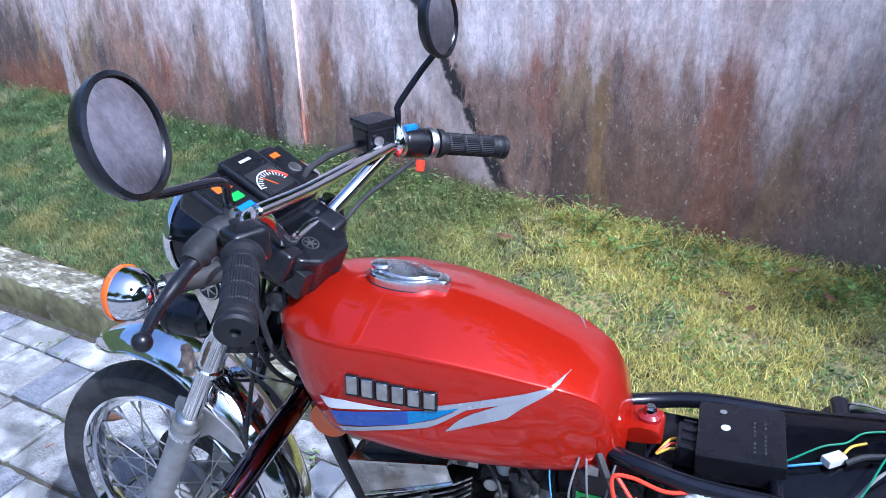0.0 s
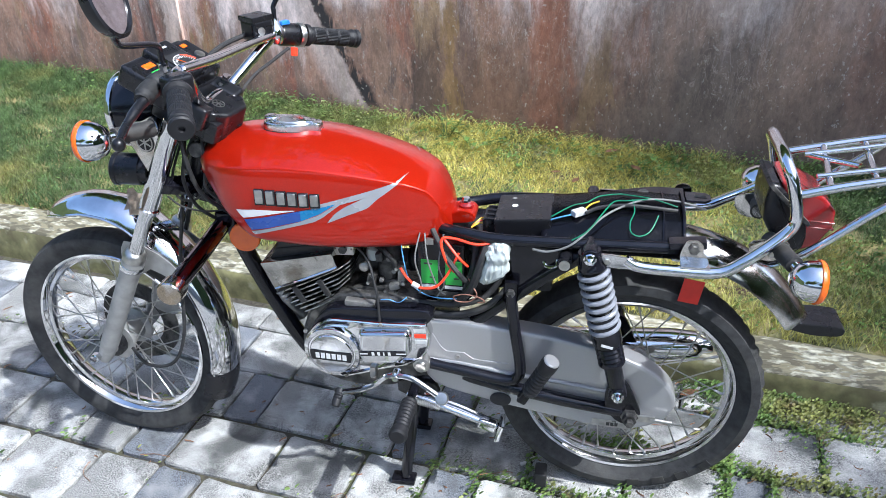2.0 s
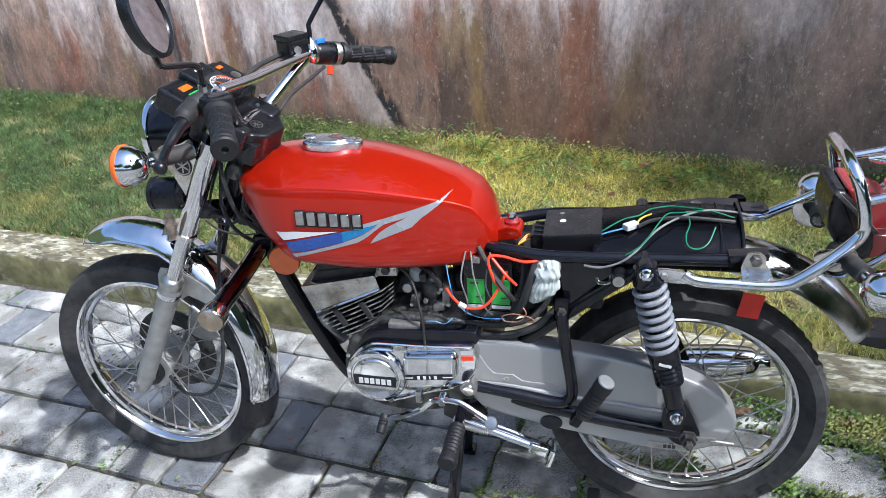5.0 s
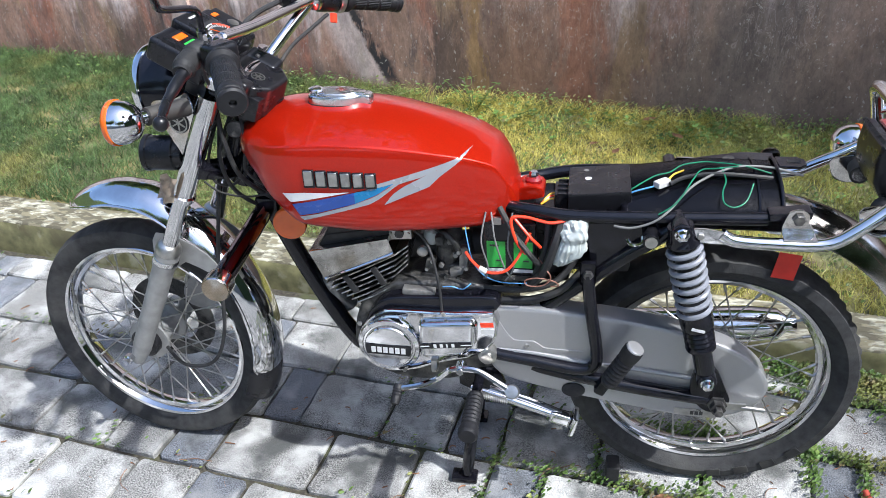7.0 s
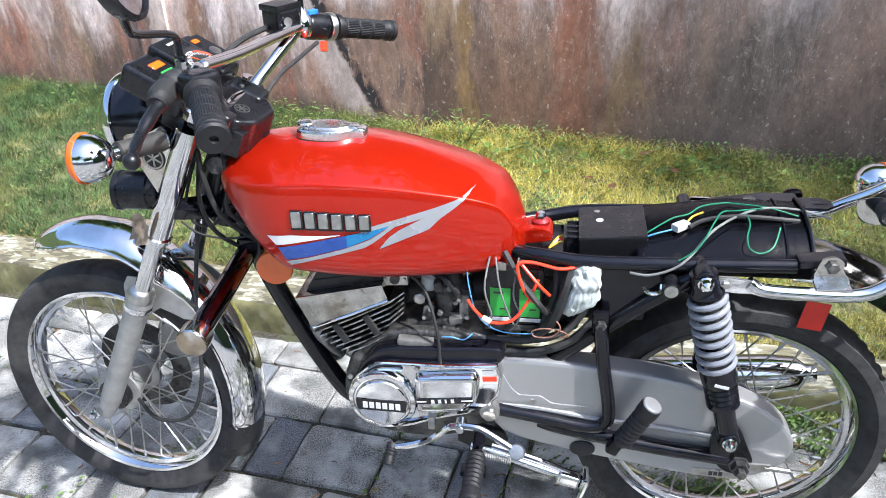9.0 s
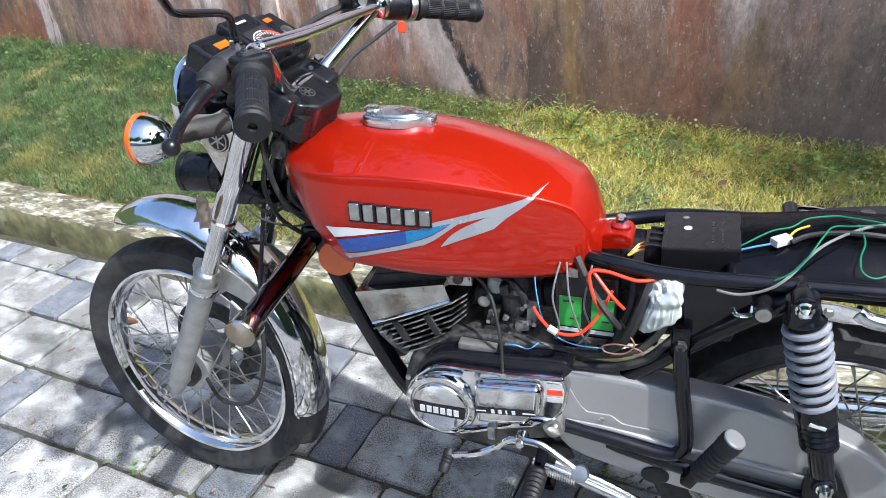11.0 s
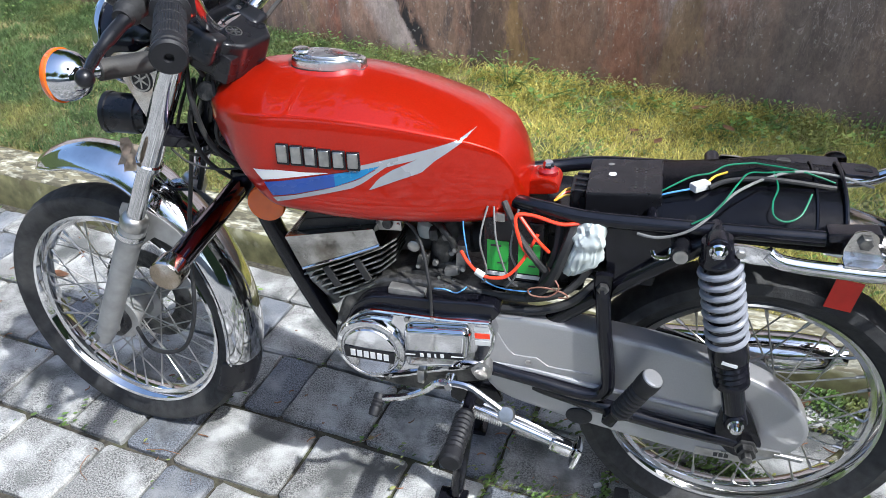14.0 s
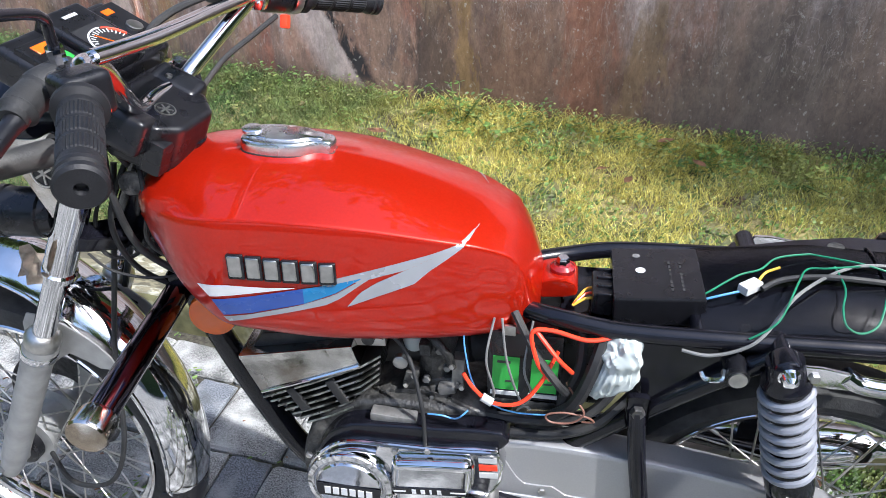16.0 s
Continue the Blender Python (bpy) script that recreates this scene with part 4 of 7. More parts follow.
for pts, r in (([(0.27, -0.06, 0.9), (0.285, -0.085, 0.84), (0.3, -0.075, 0.76), (0.35, -0.05, 0.7)], 0.005), ([(0.29, -0.045, 0.88), (0.262, -0.07, 0.8), (0.275, -0.06, 0.72), (0.33, -0.03, 0.66)], 0.0042),
               ([(0.31, -0.05, 0.89), (0.325, -0.08, 0.83), (0.315, -0.075, 0.77), (0.36, -0.055, 0.72)], 0.0036), ([(0.25, -0.03, 0.86), (0.232, -0.062, 0.79), (0.24, -0.07, 0.745), (0.268, -0.05, 0.73), (0.3, -0.03, 0.76)], 0.003),
               ([(0.33, 0.03, 0.88), (0.34, -0.02, 0.82), (0.33, -0.05, 0.76), (0.38, -0.04, 0.71)], 0.006), ([(0.3, 0.02, 0.9), (0.28, -0.01, 0.8), (0.3, 0.0, 0.7)], 0.011)):
    part("control_cable", tube(bmesh.new(), pts, r, 8, 7), RUBBER, bike)
part("frame_cable", tube(bmesh.new(), [(0.225, -0.085, 0.752), (0.26, -0.095, 0.735), (0.31, -0.09, 0.724), (0.36, -0.075, 0.726)], 0.002, 6, 6), RUBBER, bike)
part("head_plate", lathe(bmesh.new(), [(0.0, -0.003), (0.016, -0.003), (0.017, 0.0), (0.015, 0.003), (0.0, 0.004)], along((0.303, -0.066, 0.856), (0.2, -1, 0.2)), 20), GRIMY, bike)
part("speedometer_drive", steer(lathe(bmesh.new(), [(0.036, 0), (0.036, 0.015), (0.028, 0.02), (0.0, 0.02)], along(AXLE_F + Vector((0, -0.045, 0)), (0, -1, 0)), 24)), PLASTIC, front)

# ---- tube chassis ----
def bent(name, pts, r, mat, parent, label="", n=10, per=6, mirror=False):
    bm = tube(bmesh.new(), [(x, -y, z) for x, y, z in pts] if mirror else pts, r, n, per)
    return part(name, bm, mat, parent, label)


frame_ob = part("frame", tube(bmesh.new(), [(0.33, 0, 0.86), (0.4, 0, 0.8), (0.6, 0, 0.76), (0.84, 0, 0.7)], 0.02, 14, 6), BLACK, bike, "black painted tubular frame")
part("steering_head", rod(bmesh.new(), (0.265, 0, 0.72), (0.355, 0, 0.905), 0.03, 20), BLACK, frame_ob)
part("down_tube", tube(bmesh.new(), [(0.30, 0, 0.74), (0.337, -0.015, 0.63), (0.395, -0.02, 0.49), (0.46, -0.02, 0.36), (0.5, -0.01, 0.31), (0.6, 0, 0.28)], 0.0195, 14, 6), BLACK, frame_ob)
for s in (-1, 1):
    part("seat_rail", tube(bmesh.new(), [(0.80, 0.05 * s, 0.705), (0.87, 0.085 * s, 0.715 if s < 0 else 0.703), (0.95, 0.097 * s, 0.712), (1.1, 0.1 * s, 0.716), (1.28, 0.1 * s, 0.722)], 0.0125, 12, 6), BLACK, frame_ob)
    part("seat_stay", tube(bmesh.new(), [(1.13, 0.11 * s, 0.705), (1.03, 0.1 * s, 0.62), (0.9, 0.09 * s, 0.5), (0.82, 0.08 * s, 0.42)], 0.014, 12, 6), BLACK, frame_ob)
    part("rear_lug", box((0.07, 0.034, 0.014), Matrix.Translation((1.315, 0.1 * s, 0.735)) @ Matrix.Rotation(radians(-6), 4, "Y"), 0.004), BLACK, frame_ob)
    part("shock_mount", rod(bmesh.new(), (1.133, 0.09 * s, 0.717), (1.133, 0.15 * s, 0.717), 0.013, 14), BLACK, frame_ob)
part("seat_crossbar", rod(bmesh.new(), (1.04, -0.1, 0.715), (1.04, 0.1, 0.715), 0.009, 10), BLACK, frame_ob)
part("electrics_tray", box((0.16, 0.15, 0.004), Matrix.Translation((0.95, 0, 0.69)), 0.001), BLACK, frame_ob)
part("side_gusset", prism([(0.97, 0.7), (1.12, 0.7), (1.03, 0.62), (0.985, 0.6)], -0.1, -0.094, 0.001), BLACK, frame_ob)
part("lower_cradle", tube(bmesh.new(), [(0.5, 0, 0.31), (0.62, 0, 0.27), (0.78, 0, 0.28), (0.83, 0, 0.36)], 0.017, 12, 6), BLACK, frame_ob)

# inner mudguard, dark and domed between the rails, with a plate along its far side
bm = bmesh.new()
rows = []
DOME = [(-0.09, 0.0), (-0.086, 0.3), (-0.075, 0.52), (-0.058, 0.7), (-0.036, 0.84), (-0.012, 0.93), (0.012, 0.98), (0.034, 1.0), (0.056, 0.99), (0.075, 0.9), (0.086, 0.6), (0.09, 0.0)]
for i in range(17):
    t = i / 16
    up = 0.05 + 0.022 * min(1, t * 1.8) - 0.004 * max(0, t - 0.7)
    rows.append([bm.verts.new((1.045 + 0.265 * t, y, 0.692 + up * k)) for y, k in DOME])
for a, b in zip(rows, rows[1:]):
    for j in range(len(DOME) - 1):
        bm.faces.new((a[j], b[j], b[j + 1], a[j + 1]))
bmesh.ops.solidify(bm, geom=bm.faces[:], thickness=0.002)
inner = part("inner_mudguard", bm, BLACK, bike, "black domed inner rear mudguard", 60)
part("guard_collar", tube(bmesh.new(), [(1.311, y, 0.694 + 0.073 * k) for y, k in DOME], 0.0035, 8, 2), BLACK, inner)
part("guard_seam", tube(bmesh.new(), [(1.272, y, 0.6935 + 0.0715 * k) for y, k in DOME], 0.0022, 6, 2), BLACK, inner)
part("seat_plate", prism([(1.1, 0.727), (1.19, 0.747), (1.26, 0.758), (1.32, 0.758), (1.32, 0.752), (1.26, 0.752), (1.19, 0.741), (1.1, 0.721)], 0.03, 0.104, 0.002, 1), BLACK, inner)
for x, y in ((1.235, 0.075), (1.295, 0.045)):
    # a solid dark disc stands for the shade in each open hole
    part("plate_hole", lathe(bmesh.new(), [(0.011, 0.0), (0.011, 0.0012), (0, 0.0012)], along((x, y, 0.7565), (-0.08, 0, 1)), 16), GRIMY, inner)
for y in (0.06,):
    tab = part("seat_tab", slab([(-0.025, -0.022), (0.014, -0.022), (0.026, -0.011), (0.026, 0.011), (0.014, 0.022), (-0.025, 0.022)], -0.003, 0.003, Matrix.Translation((1.345, y, 0.757)), 0.001, 1), BLACK, inner)
    # a solid dark plate stands for the shade in this open slot
    part("tab_slot", slab([(-0.012, -0.006), (0.012, -0.006), (0.012, 0.006), (-0.012, 0.006)], 0.0026, 0.0038, Matrix.Translation((1.35, y, 0.757)), 0, 1), GRIMY, tab)

# rear mudguard, chrome, and its rubber flap
rguard = part("rear_mudguard", guard(AXLE_R, 0.37, (92, 30), 0.12, 0.05, Matrix.Translation((0.03, 0, 0.05))), OLD_CHROME, bike, "worn chrome rear mudguard")
bm = prism(smooth2([(-0.05, 0.008), (0.0, -0.006), (0.05, -0.006), (0.062, 0.004), (0.055, 0.016), (0.0, 0.02), (-0.045, 0.022)], 3), -0.04, 0.04, 0.004)
bm.transform(Matrix.Translation((1.597, 0, 0.512)) @ Matrix.Rotation(radians(-2), 4, "Y"))
part("rubber_flap", bm, PLASTIC, rguard, "black rubber flap of the mudguard")

# ---- suspension ----
for s in (-1, 1):
    top, low = Vector((1.133, 0.142 * s, 0.717 if s < 0 else 0.69)), Vector((1.214, 0.142 * s, 0.39))
    d = (low - top).normalized()
    L = (low - top).length
    body = part("shock_absorber", lathe(bmesh.new(), [(0.0, 0.13), (0.026, 0.13), (0.03, 0.182), (0.031, 0.19), (0.0305, 0.206)] + [(0.0255 if k % 2 else 0.0285, 0.209 + 0.0055 * k) for k in range(9)] + [(0.0285, 0.258), (0.019, 0.262), (0.0185, L - 0.02), (0.0, L - 0.01)], along(top, d), 24), BLACK, bike, "black shock absorber with a pale grey coil spring")
    part("spring_cap", lathe(bmesh.new(), [(0.0, -0.012), (0.022, -0.01), (0.024, 0.015), (0.029, 0.022), (0.029, 0.027), (0.0, 0.027)], along(top, d), 20), BLACK, body)
    part("damper_rod", rod(bmesh.new(), top + d * 0.02, top + d * 0.15, 0.019, 12), GRIMY, body)
    q = along(top, d)
    turns, pts = 8.2, []
    for k in range(int(turns * 20)):
        a = 2 * math.pi * k / 20
        pts.append(q @ Vector((0.0285 * math.cos(a), 0.0285 * math.sin(a), 0.03 + 0.152 * k / (turns * 20))))
    part("coil_spring", tube(bmesh.new(), pts, 0.0053, 8), SPRING, body, "pale grey coil spring")
    part("print_bar", box((0.024, 0.001, 0.006), Matrix.Translation(top + d * 0.198 + Vector((0, 0.0305 * s, 0))) @ Matrix.Rotation(radians(12), 4, "Y"), 0), WHITE, body)
    for at in (top, low):
        part("shock_eye", lathe(bmesh.new(), [(0.017, -0.016), (0.019, -0.012), (0.019, 0.012), (0.017, 0.016)], along(at, (0, s, 0)), 20), BLACK, body)
        part("acorn_nut", lathe(bmesh.new(), [(0.013, 0.014), (0.013, 0.02), (0.0105, 0.022), (0.009, 0.03), (0.004, 0.034), (0, 0.034)], along(at, (0, s, 0)), 12), CHROME, body)
    part("swing_arm", tube(bmesh.new(), [(0.82, 0.085 * s, 0.36), (0.95, 0.112 * s, 0.352), (1.1, 0.122 * s, 0.335), (1.25, 0.118 * s, 0.315)], 0.0145, 12, 5), BLACK, bike)
    lug = prism(smooth2([(1.19, 0.345), (1.198, 0.402), (1.23, 0.404), (1.258, 0.35), (1.268, 0.32), (1.25, 0.292), (1.215, 0.3)], 3), 0.124 * s - 0.006, 0.124 * s + 0.006, 0.002)
    lug_ob = part("axle_lug", lug, BLACK, bike)
    part("axle_nut", lathe(bmesh.new(), [(0.02, 0), (0.02, 0.004), (0.0155, 0.005), (0.0155, 0.018), (0.009, 0.018), (0.009, 0.03), (0, 0.03)], along((1.245, 0.13 * s, 0.315), (0, s, 0)), 6), GRIMY, lug_ob)
    part("chain_adjuster", box((0.055, 0.005, 0.016), Matrix.Translation((1.272, 0.131 * s, 0.313)), 0.001), STEEL, lug_ob)
    part("adjuster_bolt", rod(bmesh.new(), (1.29, 0.131 * s, 0.312), (1.335, 0.131 * s, 0.308), 0.0045, 8), STEEL, lug_ob)

# ---- chain case ----
CASE = smooth2([(0.79, 0.495), (0.815, 0.508), (0.9, 0.507), (0.984, 0.5), (1.08, 0.489), (1.16, 0.473), (1.225, 0.453), (1.275, 0.43), (1.315, 0.398), (1.336, 0.365), (1.34, 0.335), (1.323, 0.3), (1.285, 0.272), (1.23, 0.257), (1.17, 0.26), (1.1, 0.27), (0.93, 0.3), (0.81, 0.335), (0.785, 0.4)], 3)
case = part("chain_case", prism(CASE, -0.112, -0.062, 0.01, 4), SILVER, bike, "satin silver full chain case", 30)
part("case_rib", tube(bmesh.new(), [(0.80, -0.113, 0.404), (0.88, -0.1135, 0.4), (0.98, -0.1135, 0.385), (1.1, -0.1135, 0.375), (1.2, -0.1135, 0.362)], 0.005, 8, 4), SILVER, case)
part("case_step", prism(smooth2([(0.80, 0.485), (0.82, 0.455), (0.84, 0.43), (0.88, 0.43), (0.9, 0.415), (0.94, 0.413), (0.98, 0.41), (0.8, 0.4)], 2), -0.1145, -0.11, 0.002), SILVER, case)
part("inspection_plug", lathe(bmesh.new(), [(0.024, 0), (0.024, 0.004), (0.019, 0.006), (0, 0.006)], along((0.962, -0.111, 0.309), (0, -1, 0)) @ Matrix.Scale(0.75, 4, (0, 1, 0)), 24), RUBBER, case, "black rubber inspection plug")
part("name_plate", box((0.085, 0.002, 0.018), Matrix.Translation((1.21, -0.1128, 0.272)) @ Matrix.Rotation(radians(2), 4, "Y"), 0.0008), STEEL, case, "embossed metal name plate")
part("plate_print", joined([box((0.007, 0.001, 0.009), Matrix.Translation((1.203 + 0.009 * k, -0.1142, 0.272)), 0) for k in range(3)]), DARK_LETTER, case)
bolt(case, (0.866, -0.112, 0.418), (0, -1, 0), 0.006, 0.005)

# ---- engine ----
crank = part("engine_case", prism(smooth2([(0.50, 0.42), (0.53, 0.5), (0.6, 0.545), (0.7, 0.55), (0.8, 0.54), (0.83, 0.46), (0.82, 0.36), (0.7, 0.3), (0.58, 0.3), (0.51, 0.35)], 3), -0.1, 0.12, 0.01, 3), GRIMY, bike, "grimy cast engine crankcase with polished covers")
# polished left cover: a long shape with a round drum in front, glossy black along its top
COVER = [(0.522, 0.405), (0.53, 0.445), (0.551, 0.479), (0.592, 0.503), (0.638, 0.505), (0.72, 0.507), (0.802, 0.513), (0.808, 0.455), (0.79, 0.42), (0.76, 0.398), (0.72, 0.385), (0.68, 0.372), (0.64, 0.355), (0.6, 0.345), (0.555, 0.352), (0.53, 0.375)]
cover = part("engine_cover", prism(smooth2(COVER, 2), -0.138, -0.09, 0.007, 4), CHROME, crank, "mirror-polished engine side cover", 30)
part("cover_top", prism(smooth2([(0.53, 0.45), (0.545, 0.485), (0.563, 0.51), (0.59, 0.527), (0.637, 0.533), (0.72, 0.537), (0.805, 0.542), (0.806, 0.51), (0.72, 0.503), (0.64, 0.5), (0.592, 0.497), (0.56, 0.475)], 2), -0.13, -0.06, 0.006, 3), BLACK, crank)
drum_m = along((0.586, -0.135, 0.42), (0, -1, 0))
drum = part("round_cover", lathe(bmesh.new(), [(0.066, -0.03), (0.066, 0.008), (0.063, 0.014), (0.056, 0.016), (0.054, 0.013), (0.051, 0.013), (0.05, 0.017), (0.048, 0.019), (0.0, 0.02)], drum_m, 48), CHROME, crank, "round polished cover with a black band")
def chord_band(h0, h1, r, lift, m, n=14):
    bm = bmesh.new()
    lo = [(-math.sqrt(r * r - h0 * h0), h0)] + []
    pts = []
    a0, a1 = math.asin(h0 / r), math.asin(h1 / r)
    for k in range(n + 1):
        a = a0 + (a1 - a0) * k / n
        pts.append((r * math.cos(a), r * math.sin(a)))
    for k in range(n + 1):
        a = a1 + (a0 - a1) * k / n
        pts.append((-r * math.cos(a), r * math.sin(a)))
    vs = [bm.verts.new(m @ Vector((x, y, lift))) for x, y in pts]
    ws = [bm.verts.new(m @ Vector((x, y, lift + 0.001))) for x, y in pts]
    bm.faces.new(ws), bm.faces.new(vs[::-1])
    for k in range(len(vs)):
        bm.faces.new((vs[k], vs[(k + 1) % len(vs)], ws[(k + 1) % len(vs)], ws[k]))
    return bm
face_m = Matrix.Translation((0.586, -0.155, 0.42)) @ Matrix(((1, 0, 0, 0), (0, 0, -1, 0), (0, 1, 0, 0), (0, 0, 0, 1)))
face_m = face_m @ Matrix.Rotation(radians(-1), 4, "Z")
part("cover_band", chord_band(-0.017, 0.008, 0.048, 0.0, face_m), PLASTIC, drum, "black band with pale bars")
part("band_bars", joined([box((0.009, 0.014, 0.001), face_m @ Matrix.Translation((-0.031 + 0.0125 * k, -0.0045, 0.0016)), 0) for k in range(6)]), WHITE, drum)
RIB_A = [(0.5275, 0.443), (0.537, 0.462), (0.551, 0.479), (0.57, 0.495), (0.592, 0.504), (0.628, 0.505)]
RIB_B = [(0.531, 0.436), (0.543, 0.456), (0.564, 0.48), (0.593, 0.4915), (0.628, 0.4905)]
RIB_C = [(0.536, 0.44), (0.55, 0.46), (0.567, 0.472), (0.59, 0.48), (0.612, 0.477)]
for upper, lower in ((RIB_A, RIB_B), (RIB_B, RIB_C)):
    up = [(x + 0.0012, z - 0.0035) for x, z in upper]
    lo = [(x, z + 0.0028) for x, z in lower]
    part("cover_groove", prism(smooth2(up, 3)[:-3] + smooth2(lo, 3)[:-3][::-1], -0.1405, -0.132, 0), BLACK, cover)
for k, rib in enumerate((RIB_A + [(0.72, 0.506), (0.8, 0.512)], RIB_B)):
    part("cover_rib", tube(bmesh.new(), [(x, -0.139 - 0.003 * k, z) for x, z in rib], 0.0036, 8, 4), CHROME, cover)
side_box = prism([(0.648, 0.394), (0.645, 0.45), (0.648, 0.486), (0.7, 0.492), (0.765, 0.498), (0.772, 0.485), (0.77, 0.44), (0.744, 0.408), (0.7, 0.4)], -0.154, -0.13, 0.01, 4, 0.1)
sb = part("long_cover", side_box, CHROME, crank, "polished long cover with a black strip", 30)
strip_m = Matrix.Translation((0.706, -0.1545, 0.4365)) @ Matrix.Rotation(radians(-6.5), 4, "Y")
part("cover_strip", box((0.105, 0.002, 0.013), strip_m, 0.0004, 1), PLASTIC, sb)
part("strip_bars", joined([box((w, 0.001, h), strip_m @ Matrix.Translation((x - 0.72, -0.0015, 0)), 0) for x, w, h in ((0.677, 0.018, 0.002), (0.698, 0.006, 0.008), (0.711, 0.006, 0.008), (0.7225, 0.003, 0.008), (0.735, 0.006, 0.008), (0.762, 0.022, 0.002))]), WHITE, sb)
for k, (mm, zz) in enumerate(((CONNECTOR, 0.492), (RED_SWITCH, 0.477), (CONNECTOR, 0.462))):
    part("cover_sticker", box((0.026, 0.001, 0.0095), Matrix.Translation((0.787 + 0.001 * k, -0.1388, zz + 0.004)) @ Matrix.Rotation(radians(-5), 4, "Y"), 0), mm, cover)
for x, z in ((0.527, 0.468), (0.655, 0.496), (0.617, 0.463), (0.524, 0.405), (0.612, 0.354), (0.702, 0.504)):
    bolt(cover, (x, -0.139, z), (0, -1, 0), 0.0052, 0.005, STEEL)
part("clutch_arm", box((0.014, 0.02, 0.03), Matrix.Translation((0.678, -0.14, 0.375)), 0.003), STEEL, crank)
part("oil_pump_cover", box((0.066, 0.02, 0.014), Matrix.Translation((0.65, -0.112, 0.537)) @ Matrix.Rotation(radians(3), 4, "Y"), 0.003), CASE_GREY, crank)
part("crank_top", prism(smooth2([(0.6, 0.51), (0.615, 0.545), (0.66, 0.56), (0.72, 0.555), (0.735, 0.52)], 2), -0.08, 0.08, 0.005), GRIMY, crank)
# cylinder, tilted forward
TILT_C = Matrix.Translation((0.53, 0, 0.55)) @ Matrix.Rotation(radians(-19), 4, "Y")
cyl = part("cylinder", lathe(bmesh.new(), [(0.052, -0.06), (0.052, 0.09)], TILT_C, 24), FIN, bike, "black finned cylinder with a polished head shroud")
for k in range(7):
    # each fin is shorter below, with a bare worn edge towards the rider
    t = k / 6
    x0, z0 = 0.452 + 0.062 * t, 0.533 - 0.042 * t
    x1, z1 = 0.605 - 0.008 * t, 0.612 - 0.075 * t
    x2, z2 = 0.632 - 0.006 * t, 0.634 - 0.064 * t
    mid = (0.5 * (x0 + x1), 0.5 * (z0 + z1) - 0.002)
    line = [(x0, z0), mid, (x1, z1), (x2, z2)] if k < 5 else [(x0, z0), mid, (x1 - 0.01, z1 - 0.004)]
    fin = prism([(x, z + 0.0016) for x, z in line] + [(x, z - 0.0016) for x, z in line[::-1]], -0.1, 0.1, 0)
    fin_ob = part("cooling_fin", fin, FIN, cyl)
    part("fin_edge", tube(bmesh.new(), [(x, -0.1005, z) for x, z in line], 0.0017, 6), FIN_EDGE, fin_ob)
for x, z in ((0.505, 0.545), (0.565, 0.568)):
    part("fin_damper", box((0.014, 0.006, 0.045), Matrix.Translation((x, -0.1, z - 0.008)) @ Matrix.Rotation(radians(-28), 4, "Y"), 0.002), RUBBER, cyl)
part("barrel_block", prism([(0.47, 0.53), (0.52, 0.49), (0.59, 0.53), (0.6, 0.61)], -0.08, 0.08, 0.004), FIN, cyl)
shroud = prism([(0.426, 0.614), (0.594, 0.652), (0.604, 0.617), (0.453, 0.548)], -0.108, 0.108, 0.004, 2)
part("head_shroud", shroud, SHROUD, cyl, "polished boxy cylinder head shroud")
part("shroud_lip", tube(bmesh.new(), [(0.455, -0.109, 0.552), (0.53, -0.109, 0.585), (0.603, -0.109, 0.62)], 0.0025, 6), CHROME, cyl)
part("head_top", prism([(0.44, 0.615), (0.6, 0.65), (0.59, 0.668), (0.46, 0.645)], -0.09, 0.09, 0.006), FIN, cyl)
for k in range(6):
    part("head_fin", prism([(0.445, 0.618), (0.6, 0.652), (0.594, 0.682), (0.468, 0.66)], -0.087 + 0.035 * k, -0.083 + 0.035 * k, 0.001), FIN, cyl)
bent("exhaust_stub", [(0.43, -0.01, 0.52), (0.43, -0.01, 0.48), (0.435, 0.0, 0.44), (0.455, 0.02, 0.4)], 0.02, CAST, cyl)
# carburettor and inlet
carb = part("carburettor", lathe(bmesh.new(), [(0.0, -0.05), (0.018, -0.05), (0.024, -0.03), (0.024, 0.02), (0.028, 0.022), (0.028, 0.035), (0.02, 0.06), (0.0, 0.062)], along((0.70, -0.04, 0.6), (0.1, 0, 1)), 20), GRIMY, bike, "grimy carburettor with a hose and cable")
part("inlet_pipe", rod(bmesh.new(), (0.61, -0.02, 0.585), (0.75, -0.03, 0.61), 0.024, 16), RUBBER, carb)
part("idle_knob", lathe(bmesh.new(), [(0.011, 0), (0.011, 0.008), (0.008, 0.01), (0, 0.01)], along((0.655, -0.075, 0.61), (0, -1, 0)), 14), STEEL, carb)
part("carburettor_bowl", box((0.05, 0.05, 0.035), Matrix.Translation((0.705, -0.04, 0.555)), 0.008, 3), GRIMY, carb)
for k, (x, z, r) in enumerate(((0.69, 0.575, 0.006), (0.72, 0.6, 0.006), (0.735, 0.57, 0.005), (0.71, 0.63, 0.007))):
    bolt(carb, (x, -0.068, z), (0, -1, 0), r, 0.008, CASE_GREY)
for k, (x, y, z, w, h) in enumerate(((0.668, -0.07, 0.575, 0.02, 0.03), (0.735, -0.06, 0.59, 0.018, 0.05), (0.69, -0.072, 0.635, 0.016, 0.02), (0.72, -0.07, 0.562, 0.026, 0.014))):
    part("carburettor_lug", box((w, 0.02, h), Matrix.Translation((x, y, z)) @ Matrix.Rotation(radians(12 - 9 * k), 4, "Y"), 0.004), CASE_GREY if k % 2 else GRIMY, carb)
